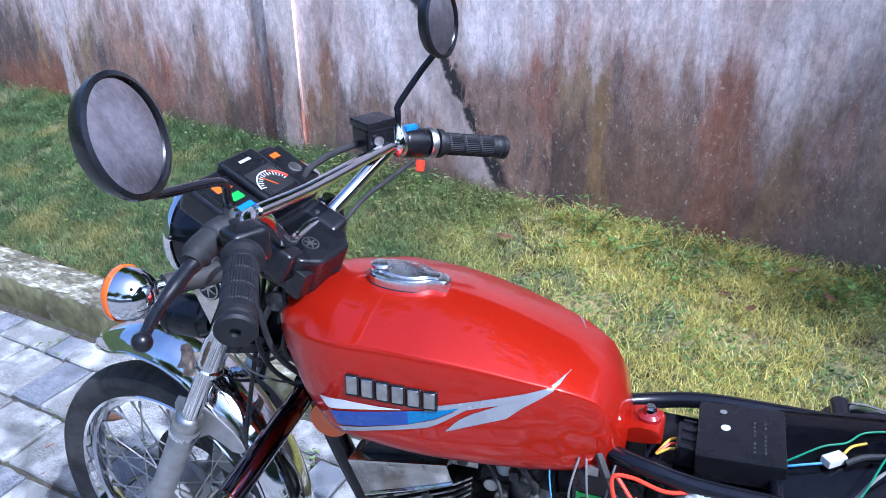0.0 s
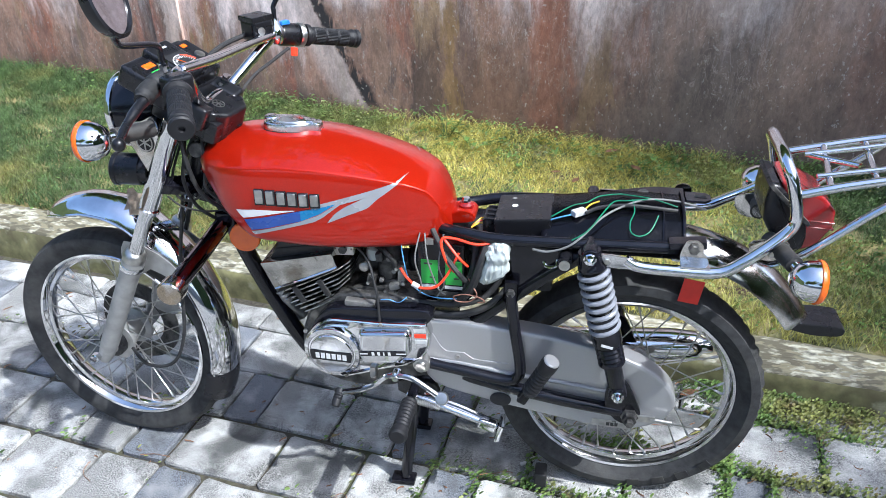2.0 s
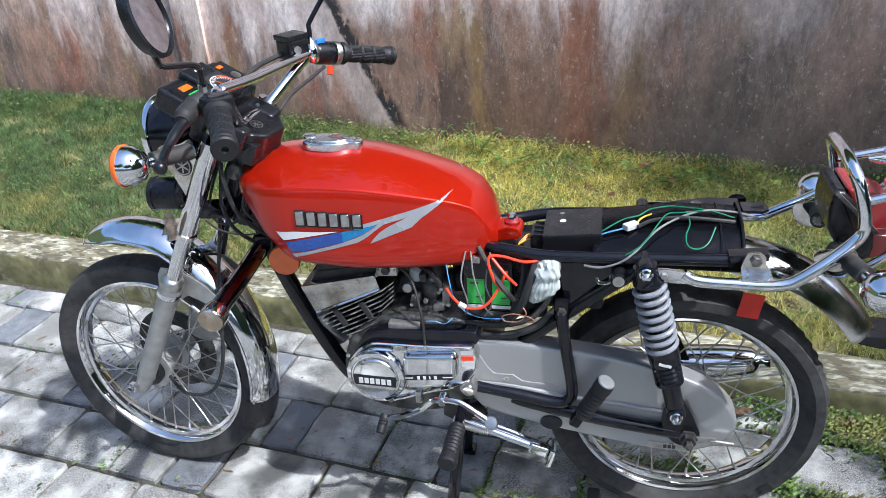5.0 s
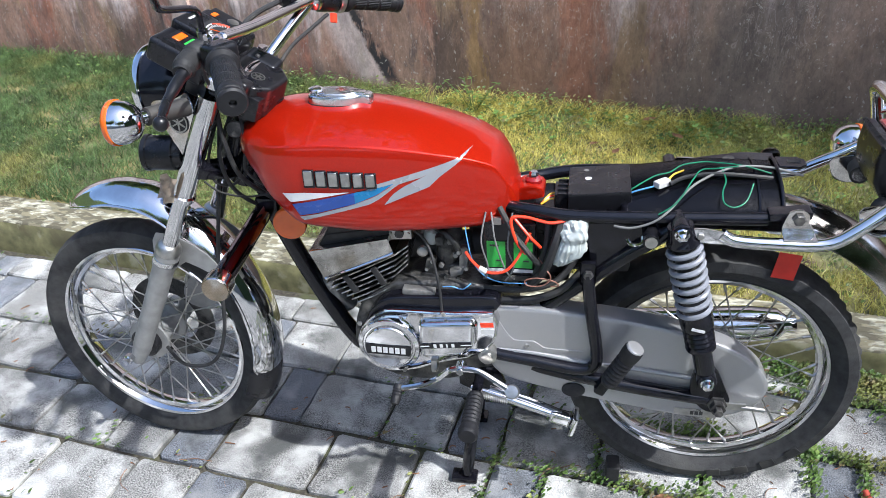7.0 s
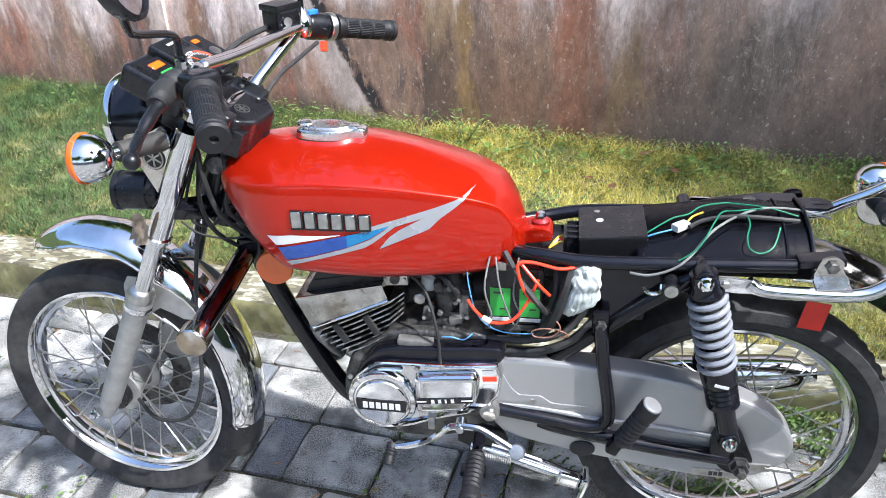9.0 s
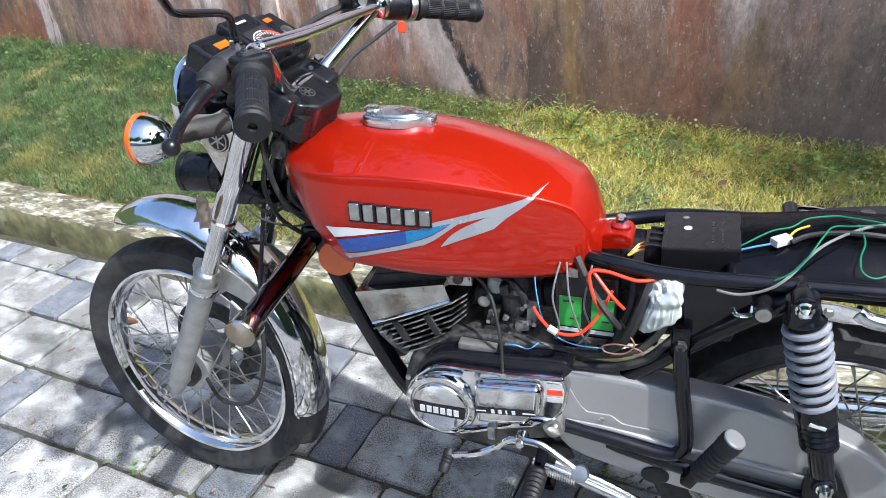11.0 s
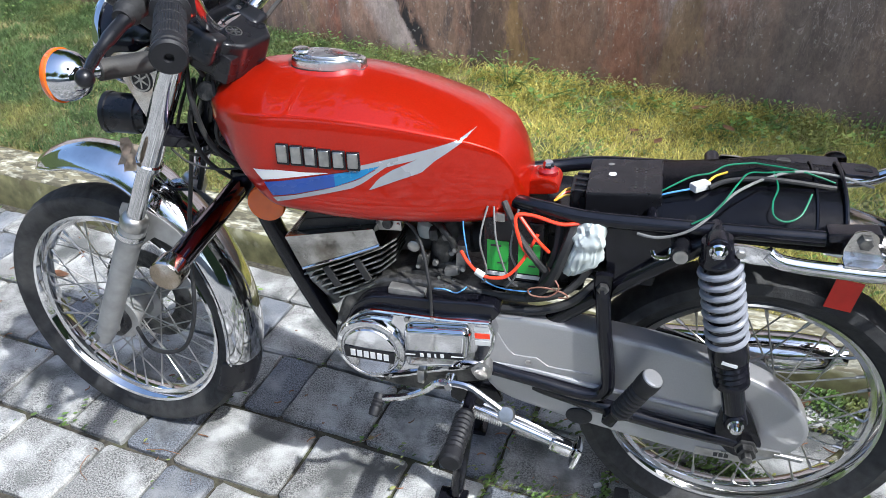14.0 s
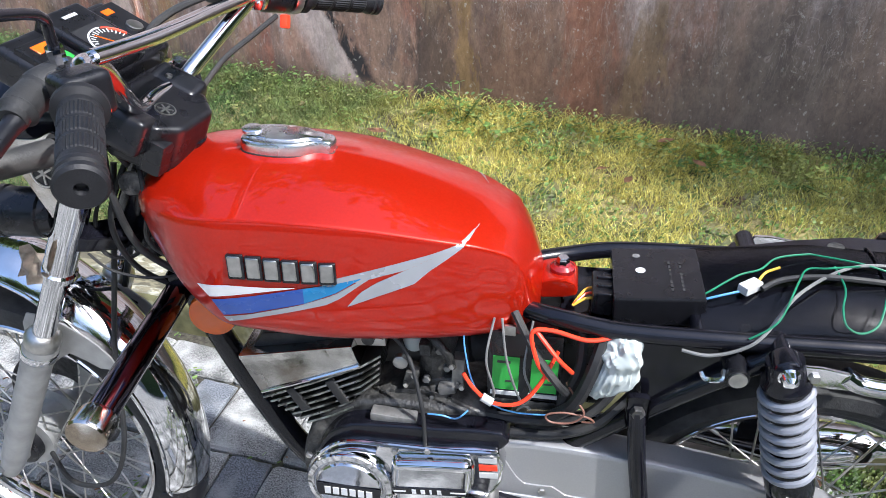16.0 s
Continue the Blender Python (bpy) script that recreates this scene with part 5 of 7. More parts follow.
for x, z in ((0.662, 0.57), (0.674, 0.588), (0.728, 0.612), (0.742, 0.575), (0.7, 0.552), (0.725, 0.548)):
    bolt(carb, (x, -0.08, z), (0, -1, 0.2), 0.0045, 0.006, STEEL)
bent("vent_hose", [(0.69, -0.06, 0.65), (0.705, -0.075, 0.648), (0.722, -0.08, 0.63), (0.728, -0.075, 0.605)], 0.006, GRIMY, carb)
part("fuel_tap", box((0.046, 0.014, 0.03), Matrix.Translation((0.614, -0.082, 0.655)) @ Matrix.Rotation(radians(-4), 4, "Y"), 0.003), STEEL, tank, "steel fuel tap")
part("tap_lever", lathe(bmesh.new(), [(0.009, 0), (0.009, 0.006), (0, 0.006)], along((0.614, -0.089, 0.655), (0, -1, 0)), 12), GRIMY, tank)
for x in (0.596, 0.632):
    bolt(tank, (x, -0.089, 0.655), (0, -1, 0), 0.003, 0.003)
bent("fuel_hose", [(0.63, -0.06, 0.67), (0.66, -0.06, 0.665), (0.69, -0.055, 0.64), (0.7, -0.05, 0.61)], 0.0055, RUBBER, carb)
bent("clutch_cable", [(0.4, 0.02, 0.82), (0.56, -0.06, 0.69), (0.655, -0.085, 0.65), (0.69, -0.12, 0.58), (0.698, -0.135, 0.5)], 0.003, RUBBER, bike)
part("fuel_filter", lathe(bmesh.new(), [(0.0, -0.02), (0.012, -0.018), (0.017, -0.006), (0.017, 0.01), (0.01, 0.018), (0.0, 0.02)], along((0.671, -0.05, 0.633), (0.2, 0, 1)), 18), BAG, carb, "pale translucent fuel filter")
part("horn", lathe(bmesh.new(), [(0.0, -0.045), (0.028, -0.045), (0.03, -0.03), (0.034, -0.028), (0.034, 0.02), (0.036, 0.022), (0.036, 0.03), (0.03, 0.034), (0.0, 0.03)], along((0.15, -0.085, 0.812), (-1, -0.12, 0.05)), 28), PLASTIC, bike, "black electric horn")

# ---- foot controls and stands ----
lever = part("gear_lever", joined([tube(bmesh.new(), [(0.602, -0.172, 0.328), (0.65, -0.172, 0.342), (0.687, -0.168, 0.36), (0.712, -0.165, 0.382), (0.735, -0.165, 0.388)], 0.0065, 8, 4),
    tube(bmesh.new(), [(0.735, -0.165, 0.388), (0.77, -0.168, 0.388), (0.81, -0.175, 0.368), (0.838, -0.18, 0.352)], 0.0065, 8, 4)]), CHROME, bike, "chrome heel-and-toe gear lever")
part("lever_rubber", lathe(bmesh.new(), [(0.0, 0.0), (0.0095, 0.001), (0.011, 0.01), (0.0095, 0.013), (0.011, 0.016), (0.0095, 0.019), (0.011, 0.022), (0.0095, 0.026), (0.011, 0.03), (0.009, 0.042), (0, 0.043)], along((0.604, -0.165, 0.334), (-0.1, -0.8, -0.55)), 16), GRIP, lever)
part("heel_pad", lathe(bmesh.new(), [(0.0, -0.003), (0.0135, -0.003), (0.015, 0.001), (0.015, 0.007), (0.013, 0.01), (0, 0.011)], along((0.842, -0.18, 0.35), (-0.1, -0.75, 0.65)), 24), STEEL, lever, "knurled chrome heel pad")
part("lever_boss", lathe(bmesh.new(), [(0.011, -0.012), (0.011, 0.008), (0.007, 0.01), (0.007, 0.015), (0, 0.015)], along((0.735, -0.16, 0.385), (0, -1, 0)), 16), CHROME, lever)
peg = part("foot_peg", lathe(bmesh.new(), [(0.0, 0), (0.014, 0.0)] + [(r, 0.01 + 0.0055 * k) for k in range(17) for r in ((0.0165,) if k % 2 else (0.0185,))] + [(0.02, 0.105), (0.02, 0.118), (0.016, 0.122), (0, 0.122)], along((0.765, -0.165, 0.32), (0.0, -1, 0.02)), 20), GRIP, bike, "ribbed black rubber foot peg")
part("peg_stem", rod(bmesh.new(), (0.765, -0.06, 0.318), (0.765, -0.17, 0.32), 0.011, 12), BLACK, peg)
part("engine_bolt_plate", prism([(0.72, 0.33), (0.8, 0.35), (0.82, 0.3), (0.76, 0.27), (0.72, 0.29)], -0.1, -0.09, 0.002), BLACK, frame_ob)
stand = part("centre_stand", joined([tube(bmesh.new(), [(0.755, -0.07, 0.28), (0.742, -0.088, 0.15), (0.728, -0.1, 0.02)], 0.014, 10, 4), tube(bmesh.new(), [(0.755, 0.07, 0.28), (0.742, 0.088, 0.15), (0.728, 0.1, 0.02)], 0.014, 10, 4), rod(bmesh.new(), (0.755, -0.08, 0.28), (0.755, 0.08, 0.28), 0.013, 12)]), BLACK, bike, "black centre stand, deployed")
for s in (-1, 1):
    part("stand_foot", box((0.06, 0.035, 0.014), Matrix.Translation((0.722, 0.101 * s, 0.008)), 0.004), BLACK, stand)
# chrome side stand folded up along the chain case
sst = part("side_stand", tube(bmesh.new(), [(0.75, -0.13, 0.31), (0.80, -0.135, 0.30), (0.87, -0.14, 0.28), (0.945, -0.145, 0.258)], 0.009, 10, 4), CHROME, bike, "chrome side stand folded up")
part("stand_rail", tube(bmesh.new(), [(0.79, -0.132, 0.315), (0.87, -0.137, 0.295), (0.94, -0.142, 0.27)], 0.006, 8, 4), CHROME, sst)
part("stand_shoe", box((0.012, 0.045, 0.05), Matrix.Translation((0.965, -0.145, 0.25)) @ Matrix.Rotation(radians(15), 4, "Y"), 0.005), CHROME, sst)
part("stand_neck", box((0.045, 0.024, 0.028), Matrix.Translation((0.938, -0.144, 0.259)) @ Matrix.Rotation(radians(16), 4, "Y"), 0.007, 3), CHROME, sst)
q = along((0.775, -0.15, 0.307), (0.95, 0.0, -0.2))
part("stand_spring", tube(bmesh.new(), [q @ Vector((0.006 * math.cos(k * 0.9), 0.006 * math.sin(k * 0.9), 0.055 * k / 90)) for k in range(91)], 0.0014, 5), STEEL, sst)
# passenger peg hanger
hang = part("peg_hanger", tube(bmesh.new(), [(0.978, -0.115, 0.60), (0.988, -0.118, 0.52), (1.004, -0.122, 0.42), (1.0, -0.122, 0.385), (0.97, -0.122, 0.372), (0.88, -0.12, 0.385), (0.79, -0.118, 0.398)], 0.0125, 12, 5), BLACK, bike, "black passenger foot peg hanger")
for s in (-1,):
    part("hanger_boss", lathe(bmesh.new(), [(0.019, -0.014), (0.019, 0.014), (0.012, 0.016), (0.012, 0.024), (0, 0.024)], along((0.787, -0.122, 0.4), (0, -1, 0)), 16), STEEL, hang)
    part("hanger_plate", box((0.03, 0.006, 0.05), Matrix.Translation((0.979, -0.116, 0.60)), 0.008, 2), BLACK, hang)
    bolt(hang, (0.979, -0.119, 0.60), (0, -1, 0), 0.01, 0.008, GRIMY)
    ppeg = part("passenger_peg", lathe(bmesh.new(), [(0.0, 0.0), (0.012, 0.0)] + [(0.0165 if k % 2 else 0.0185, 0.012 + 0.005 * k) for k in range(15)] + [(0.0195, 0.092), (0.0195, 0.106), (0.017, 0.11), (0, 0.11)], along((1.026, -0.162, 0.374), (0.42, -0.08, 0.9)), 20), GRIP, bike, "folding passenger peg with a ribbed rubber sleeve")
    part("peg_cap", lathe(bmesh.new(), [(0.0175, 0.1085), (0.0175, 0.112), (0.0155, 0.114), (0, 0.115)], along((1.026, -0.162, 0.374), (0.42, -0.08, 0.9)), 20), SILVER, ppeg, "pale metal cap")
    part("peg_hinge", box((0.022, 0.022, 0.045), Matrix.Translation((1.02, -0.15, 0.362)) @ Matrix.Rotation(radians(25), 4, "Y"), 0.005), BLACK, ppeg)

# crash bar with a capped end
for s in (-1, 1):
    cb = part("crash_bar", tube(bmesh.new(), [(0.315, 0.0, 0.668), (0.318, 0.05 * s, 0.667), (0.325, 0.16 * s, 0.664), (0.332, 0.29 * s, 0.661)], 0.0195, 18, 4), CHROME_DARK_TONED, bike, "chrome crash bar with a capped end, dark reflections in its colour")
    part("bar_cap", lathe(bmesh.new(), [(0.0, -0.02), (0.0255, -0.02), (0.0265, -0.015), (0.0265, 0.008), (0.024, 0.012), (0, 0.013)], along((0.333, 0.31 * s, 0.66), (0.03, s, -0.02)), 28), OLD_CHROME, cb)
    part("bar_clamp", box((0.05, 0.03, 0.05), Matrix.Translation((0.325, 0.03 * s, 0.672)), 0.01, 2), BLACK, cb)

# exhaust on the far side
ex = part("exhaust", lathe(bmesh.new(), [(0.0, 0.0), (0.02, 0.0), (0.022, 0.1), (0.036, 0.2), (0.042, 0.35), (0.042, 0.62), (0.036, 0.68), (0.02, 0.7), (0.018, 0.72), (0.0, 0.72)], along((0.73, 0.15, 0.257), (0.985, 0.0, 0.09)), 28), CHROME, bike, "chrome exhaust silencer")
bent("exhaust_pipe", [(0.44, 0.02, 0.55), (0.40, 0.06, 0.48), (0.43, 0.11, 0.36), (0.54, 0.14, 0.27), (0.71, 0.15, 0.256)], 0.02, OLD_CHROME, ex)

# ---- battery, wiring, bag and control box ----
batt = part("battery", box((0.1, 0.06, 0.13), Matrix.Translation((0.828, -0.06, 0.622)), 0.005), PLASTIC, bike, "black battery with green labels")
for x in (0.803, 0.855):
    part("battery_label", box((0.036, 0.001, 0.058), Matrix.Translation((x, -0.0908, 0.618)), 0), GREEN, batt)
    part("label_band", box((0.04, 0.001, 0.007), Matrix.Translation((x, -0.0908, 0.582)), 0), WHITE, batt)
    part("label_print", box((0.018, 0.001, 0.004), Matrix.Translation((x - 0.003, -0.0915, 0.638)), 0), DARK_LETTER, batt)
    part("label_print", box((0.012, 0.001, 0.003), Matrix.Translation((x + 0.006, -0.0915, 0.605)), 0), DARK_LETTER, batt)
part("battery_strap", box((0.104, 0.003, 0.012), Matrix.Translation((0.828, -0.0925, 0.566)), 0.001), GRIMY, batt)
wires = [
    ("red_cable", [(0.94, -0.1, 0.705), (0.905, -0.112, 0.704), (0.86, -0.11, 0.713), (0.835, -0.115, 0.71), (0.845, -0.125, 0.67), (0.862, -0.12, 0.64)], 0.003, RED_WIRE),
    ("red_cable", [(0.87, -0.11, 0.68), (0.85, -0.13, 0.64), (0.825, -0.14, 0.612), (0.79, -0.14, 0.608), (0.765, -0.135, 0.625), (0.75, -0.13, 0.645)], 0.0028, RED_WIRE),
    ("red_cable", [(0.84, -0.11, 0.71), (0.87, -0.125, 0.68), (0.89, -0.12, 0.655)], 0.003, RED_WIRE),
    ("grey_wire", [(0.785, -0.09, 0.71), (0.778, -0.115, 0.66), (0.79, -0.12, 0.61), (0.785, -0.11, 0.575)], 0.0017, GREY_WIRE),
    ("grey_wire", [(0.795, -0.09, 0.71), (0.805, -0.115, 0.66), (0.825, -0.12, 0.6), (0.84, -0.11, 0.575)], 0.0017, GREY_WIRE),
    ("grey_wire", [(0.835, -0.09, 0.71), (0.828, -0.115, 0.65), (0.84, -0.12, 0.61), (0.822, -0.11, 0.57)], 0.0017, GREY_WIRE),
    ("blue_wire", [(0.745, -0.09, 0.71), (0.748, -0.1, 0.66), (0.765, -0.11, 0.6), (0.8, -0.11, 0.57), (0.85, -0.11, 0.566), (0.89, -0.105, 0.57)], 0.0012, BLUE_WIRE),
    ("black_cable", [(0.81, -0.08, 0.715), (0.84, -0.115, 0.68), (0.87, -0.13, 0.645), (0.885, -0.12, 0.62)], 0.0055, RUBBER),
    ("brown_wire", [(0.885, -0.1, 0.62), (0.9, -0.125, 0.612), (0.91, -0.13, 0.595), (0.895, -0.13, 0.577), (0.868, -0.13, 0.575), (0.862, -0.128, 0.585), (0.885, -0.128, 0.592), (0.915, -0.125, 0.585), (0.925, -0.12, 0.572), (0.91, -0.115, 0.566)], 0.0014, BROWN_WIRE),
    ("black_cable", [(0.93, -0.09, 0.71), (0.915, -0.12, 0.66), (0.895, -0.12, 0.6), (0.86, -0.1, 0.55)], 0.009, RUBBER),
    ("black_cable", [(0.9, -0.07, 0.71), (0.9, -0.1, 0.65), (0.88, -0.1, 0.58)], 0.007, RUBBER),
    ("black_cable", [(0.96, -0.08, 0.62), (0.92, -0.1, 0.57), (0.85, -0.1, 0.545), (0.76, -0.09, 0.54)], 0.007, RUBBER),
    ("black_cable", [(0.98, -0.08, 0.6), (0.93, -0.1, 0.55), (0.86, -0.1, 0.52), (0.76, -0.1, 0.52)], 0.008, RUBBER),
    ("blue_wire", [(0.70, -0.12, 0.555), (0.72, -0.125, 0.56), (0.74, -0.12, 0.552), (0.755, -0.11, 0.56)], 0.0013, BLUE_WIRE),
]
for name, pts, r, mat in wires:
    part(name, tube(bmesh.new(), pts, r, 7, 7), mat, bike)
part("wire_crimp", rod(bmesh.new(), (0.79, -0.14, 0.608), (0.776, -0.138, 0.615), 0.006, 10), CONNECTOR, bike)
part("wire_terminal", box((0.016, 0.006, 0.016), Matrix.Translation((0.806, -0.09, 0.692)), 0.002), STEEL, batt)

bm = bmesh.new()
bmesh.ops.create_icosphere(bm, subdivisions=5, radius=1)
for v in bm.verts:
    c = v.co.copy()
    fold = abs(noise.noise(Vector((c.x * 3.4 + c.z * 1.2, c.y * 3.0, c.z * 0.9 + 5)))) + 0.5 * abs(noise.noise(Vector((c.x * 2.0, c.y * 2, c.z * 4.2 + c.x * 2))))
    k = 0.34 * noise.noise(c * 1.3 + Vector((4, 2, 1))) - 0.26 * fold + 0.1
    waist = 1 - 0.22 * math.exp(-((c.z - 0.15) / 0.2) ** 2)
    v.co = Vector((0.948 - 0.012 * c.z * c.z + 0.016 * c.z + 0.031 * c.x * (1 + k) * waist, -0.108 + 0.026 * c.y * (1 + k) * waist, 0.662 + 0.05 * c.z * (1 + 0.5 * k)))
part("plastic_bag", bm, BAG, bike, "crumpled white plastic bag wrapped round a connector", 25)

cdi = part("control_box", box((0.116, 0.124, 0.042), Matrix.Translation((0.994, 0.0, 0.72)) @ Matrix.Rotation(radians(-5), 4, "Y"), 0.004), PLASTIC, bike, "black ignition control box")
cm = Matrix.Translation((0.992, 0.0, 0.715)) @ Matrix.Rotation(radians(-5), 4, "Y")
part("box_sticker", lathe(bmesh.new(), [(0.0065, 0.0), (0.0065, 0.0006), (0, 0.0006)], cm @ Matrix.Translation((-0.018, 0.004, 0.0262)), 18), WHITE, cdi)
part("box_mark", lathe(bmesh.new(), [(0.005, 0.0), (0.005, 0.0006), (0, 0.0006)], cm @ Matrix.Translation((-0.022, 0.04, 0.0262)), 18), GREY_WIRE, cdi)
part("box_print", joined([box((0.003, 0.006, 0.0005), cm @ Matrix.Translation((0.02 + 0.014 * j, -0.04 + 0.009 * k, 0.0264)), 0) for j in range(2) for k in range(8) if (j, k) not in ((0, 3), (1, 5))]), DARK_LETTER, cdi)
part("box_plug", box((0.035, 0.06, 0.03), Matrix.Translation((0.927, -0.015, 0.712)), 0.003), PLASTIC, cdi)
part("box_latch", joined([box((0.02, 0.004, 0.034), Matrix.Translation((0.925, -0.045 + 0.02 * k, 0.714)), 0.001, 1) for k in range(4)]), PLASTIC, cdi)
for k, mat in enumerate((YELLOW_WIRE, RED_WIRE, YELLOW_WIRE)):
    part("plug_wire", tube(bmesh.new(), [(0.912, -0.03 + 0.012 * k, 0.712), (0.9, -0.034 + 0.01 * k, 0.712), (0.885, -0.04, 0.704)], 0.002, 6, 4), mat, cdi)
part("tank_mount", prism(smooth2([(0.835, 0.725), (0.86, 0.735), (0.885, 0.73), (0.89, 0.712), (0.86, 0.705), (0.835, 0.705)], 2), -0.028, 0.028, 0.004), RED, tank, "red tank mounting tongue")
part("mount_washer", lathe(bmesh.new(), [(0.0, 0.0), (0.017, 0.0), (0.017, 0.006), (0.012, 0.01), (0, 0.01)], along((0.868, 0, 0.733), (0, 0, 1)), 20), RED_LENS, tank)
bolt(tank, (0.868, 0, 0.742), (0, 0, 1), 0.009, 0.012, CHROME)
part("white_connector", box((0.03, 0.016, 0.012), Matrix.Translation((1.105, -0.032, 0.752)) @ Matrix.Rotation(radians(40), 4, "Z"), 0.002), CONNECTOR, bike, "white wire connector")
for name, pts, r, mat in (
    ("green_wire", [(1.04, -0.043, 0.735), (1.054, -0.041, 0.745), (1.091, -0.02, 0.76), (1.12, -0.005, 0.762), (1.144, 0.019, 0.766), (1.182, 0.031, 0.768), (1.2, 0.03, 0.768), (1.25, 0.01, 0.772), (1.3, 0.0, 0.762)], 0.0014, GREEN_WIRE),
    ("green_wire", [(1.095, -0.11, 0.728), (1.115, -0.105, 0.74), (1.132, -0.092, 0.752), (1.159, -0.037, 0.766), (1.175, -0.009, 0.77), (1.2, -0.006, 0.772), (1.24, 0.0, 0.775)], 0.0014, GREEN_WIRE),
    ("green_wire", [(1.21, 0.0, 0.772), (1.214, -0.04, 0.766), (1.206, -0.07, 0.756), (1.208, -0.09, 0.745), (1.225, -0.095, 0.74), (1.245, -0.085, 0.748), (1.26, -0.05, 0.765)], 0.0014, GREEN_WIRE),
    ("blue_wire", [(1.04, -0.05, 0.735), (1.06, -0.05, 0.744), (1.09, -0.042, 0.75)], 0.0016, BLUE_WIRE),
    ("yellow_wire", [(1.118, -0.018, 0.754), (1.128, -0.005, 0.758), (1.145, 0.0, 0.764)], 0.0018, YELLOW_WIRE),
    ("grey_wire", [(1.02, -0.112, 0.703), (1.05, -0.119, 0.704), (1.085, -0.118, 0.716), (1.112, -0.108, 0.734), (1.16, -0.05, 0.76), (1.23, 0.0, 0.772), (1.3, 0.02, 0.765), (1.36, 0.02, 0.75)], 0.0023, GREY_WIRE),
    ("black_cable", [(1.119, -0.035, 0.752), (1.142, -0.024, 0.76), (1.178, -0.02, 0.766), (1.221, -0.02, 0.768), (1.3, -0.01, 0.758)], 0.004, RUBBER)):
    part(name, tube(bmesh.new(), pts, r, 7, 7), mat, bike)

air = part("air_box", box((0.17, 0.14, 0.15), Matrix.Translation((0.86, 0.03, 0.6)), 0.015, 3), PLASTIC, bike, "black plastic air box behind the battery")
part("air_hose", rod(bmesh.new(), (0.74, -0.01, 0.6), (0.79, 0.0, 0.6), 0.03, 18), RUBBER, air)
part("tool_tray", box((0.12, 0.13, 0.1), Matrix.Translation((1.0, 0.02, 0.61)), 0.01, 2), PLASTIC, bike)
tag_bm = bmesh.new()
tag_rows = [[tag_bm.verts.new(Matrix.Translation((0.165, -0.124, 0.752)) @ Matrix.Rotation(radians(24), 4, "Y") @ Vector((-0.016 + 0.032 * i / 4, 0.006 * math.sin(i * 1.9 + j), -0.03 + 0.06 * j / 5 + 0.004 * math.sin(i * 2.3)))) for j in range(6)] for i in range(5)]
for a, b in zip(tag_rows, tag_rows[1:]):
    for j in range(5):
        tag_bm.faces.new((a[j], b[j], b[j + 1], a[j + 1]))
bmesh.ops.solidify(tag_bm, geom=tag_bm.faces[:], thickness=0.001)
part("paper_tag", tag_bm, material("torn_paper", (0.5, 0.42, 0.34), 0.7, vary=0.2, scale=60), bike, "torn beige paper tag on the fork", 20)

# helmet lock
lock = part("helmet_lock", rod(bmesh.new(), (1.085, -0.09, 0.69), (1.085, -0.14, 0.688), 0.014, 16), PLASTIC, bike, "helmet lock with a steel hook")
part("lock_face", lathe(bmesh.new(), [(0.011, 0), (0.011, 0.003), (0, 0.003)], along((1.085, -0.14, 0.688), (0, -1, 0)), 16), STEEL, lock)
part("lock_hook", tube(bmesh.new(), [(1.07, -0.13, 0.695), (1.068, -0.135, 0.682), (1.05, -0.135, 0.68), (1.044, -0.13, 0.688)], 0.0035, 7, 4), CHROME, lock)

# ---- grab rail and carrier ----
grab = part("grab_rail", tube(bmesh.new(), [(1.2, -0.142, 0.712), (1.225, -0.143, 0.7), (1.29, -0.143, 0.697), (1.372, -0.143, 0.7), (1.42, -0.135, 0.727), (1.478, -0.115, 0.772), (1.496, -0.108, 0.805), (1.482, -0.1, 0.868), (1.47, -0.085, 0.896), (1.465, -0.05, 0.91), (1.464, 0.0, 0.912),
    (1.465, 0.05, 0.91), (1.47, 0.085, 0.896), (1.482, 0.1, 0.868), (1.496, 0.108, 0.805), (1.478, 0.115, 0.772), (1.42, 0.135, 0.727), (1.372, 0.143, 0.7), (1.29, 0.143, 0.697), (1.2, 0.142, 0.712)], 0.0115, 14, 5), CHROME, bike, "chrome tubular grab rail")
for s in (-1, 1):
    plate = prism(smooth2([(1.148, 0.724), (1.2, 0.72), (1.225, 0.708), (1.218, 0.696), (1.15, 0.7)], 2), 0.147 * s - 0.003, 0.147 * s + 0.003, 0.001)
    part("rail_tab", plate, CHROME, grab)
    bolt(grab, (1.165, 0.15 * s, 0.711), (0, s, 0), 0.007, 0.005)
    part("rail_bracket", prism(smooth2([(1.302, 0.708), (1.352, 0.708), (1.35, 0.722), (1.342, 0.732), (1.34, 0.748), (1.328, 0.757), (1.312, 0.755), (1.304, 0.744)], 2), 0.128 * s - 0.002, 0.128 * s + 0.002, 0.001), OLD_CHROME, grab)
    part("bracket_foot", box((0.054, 0.026, 0.004), Matrix.Translation((1.328, 0.137 * s, 0.709)), 0.001), CHROME, grab)
    bolt(grab, (1.324, 0.13 * s, 0.74), (0, s, 0), 0.011, 0.008, GRIMY)
rack = part("luggage_rack", tube(bmesh.new(), [(1.488, -0.1, 0.848), (1.57, -0.1, 0.872), (1.67, -0.1, 0.896), (1.703, -0.085, 0.902), (1.718, 0.0, 0.903), (1.703, 0.085, 0.898), (1.67, 0.1, 0.89), (1.57, 0.1, 0.868), (1.488, 0.1, 0.848)], 0.0085, 12, 4), CHROME, bike, "chrome wire luggage carrier")
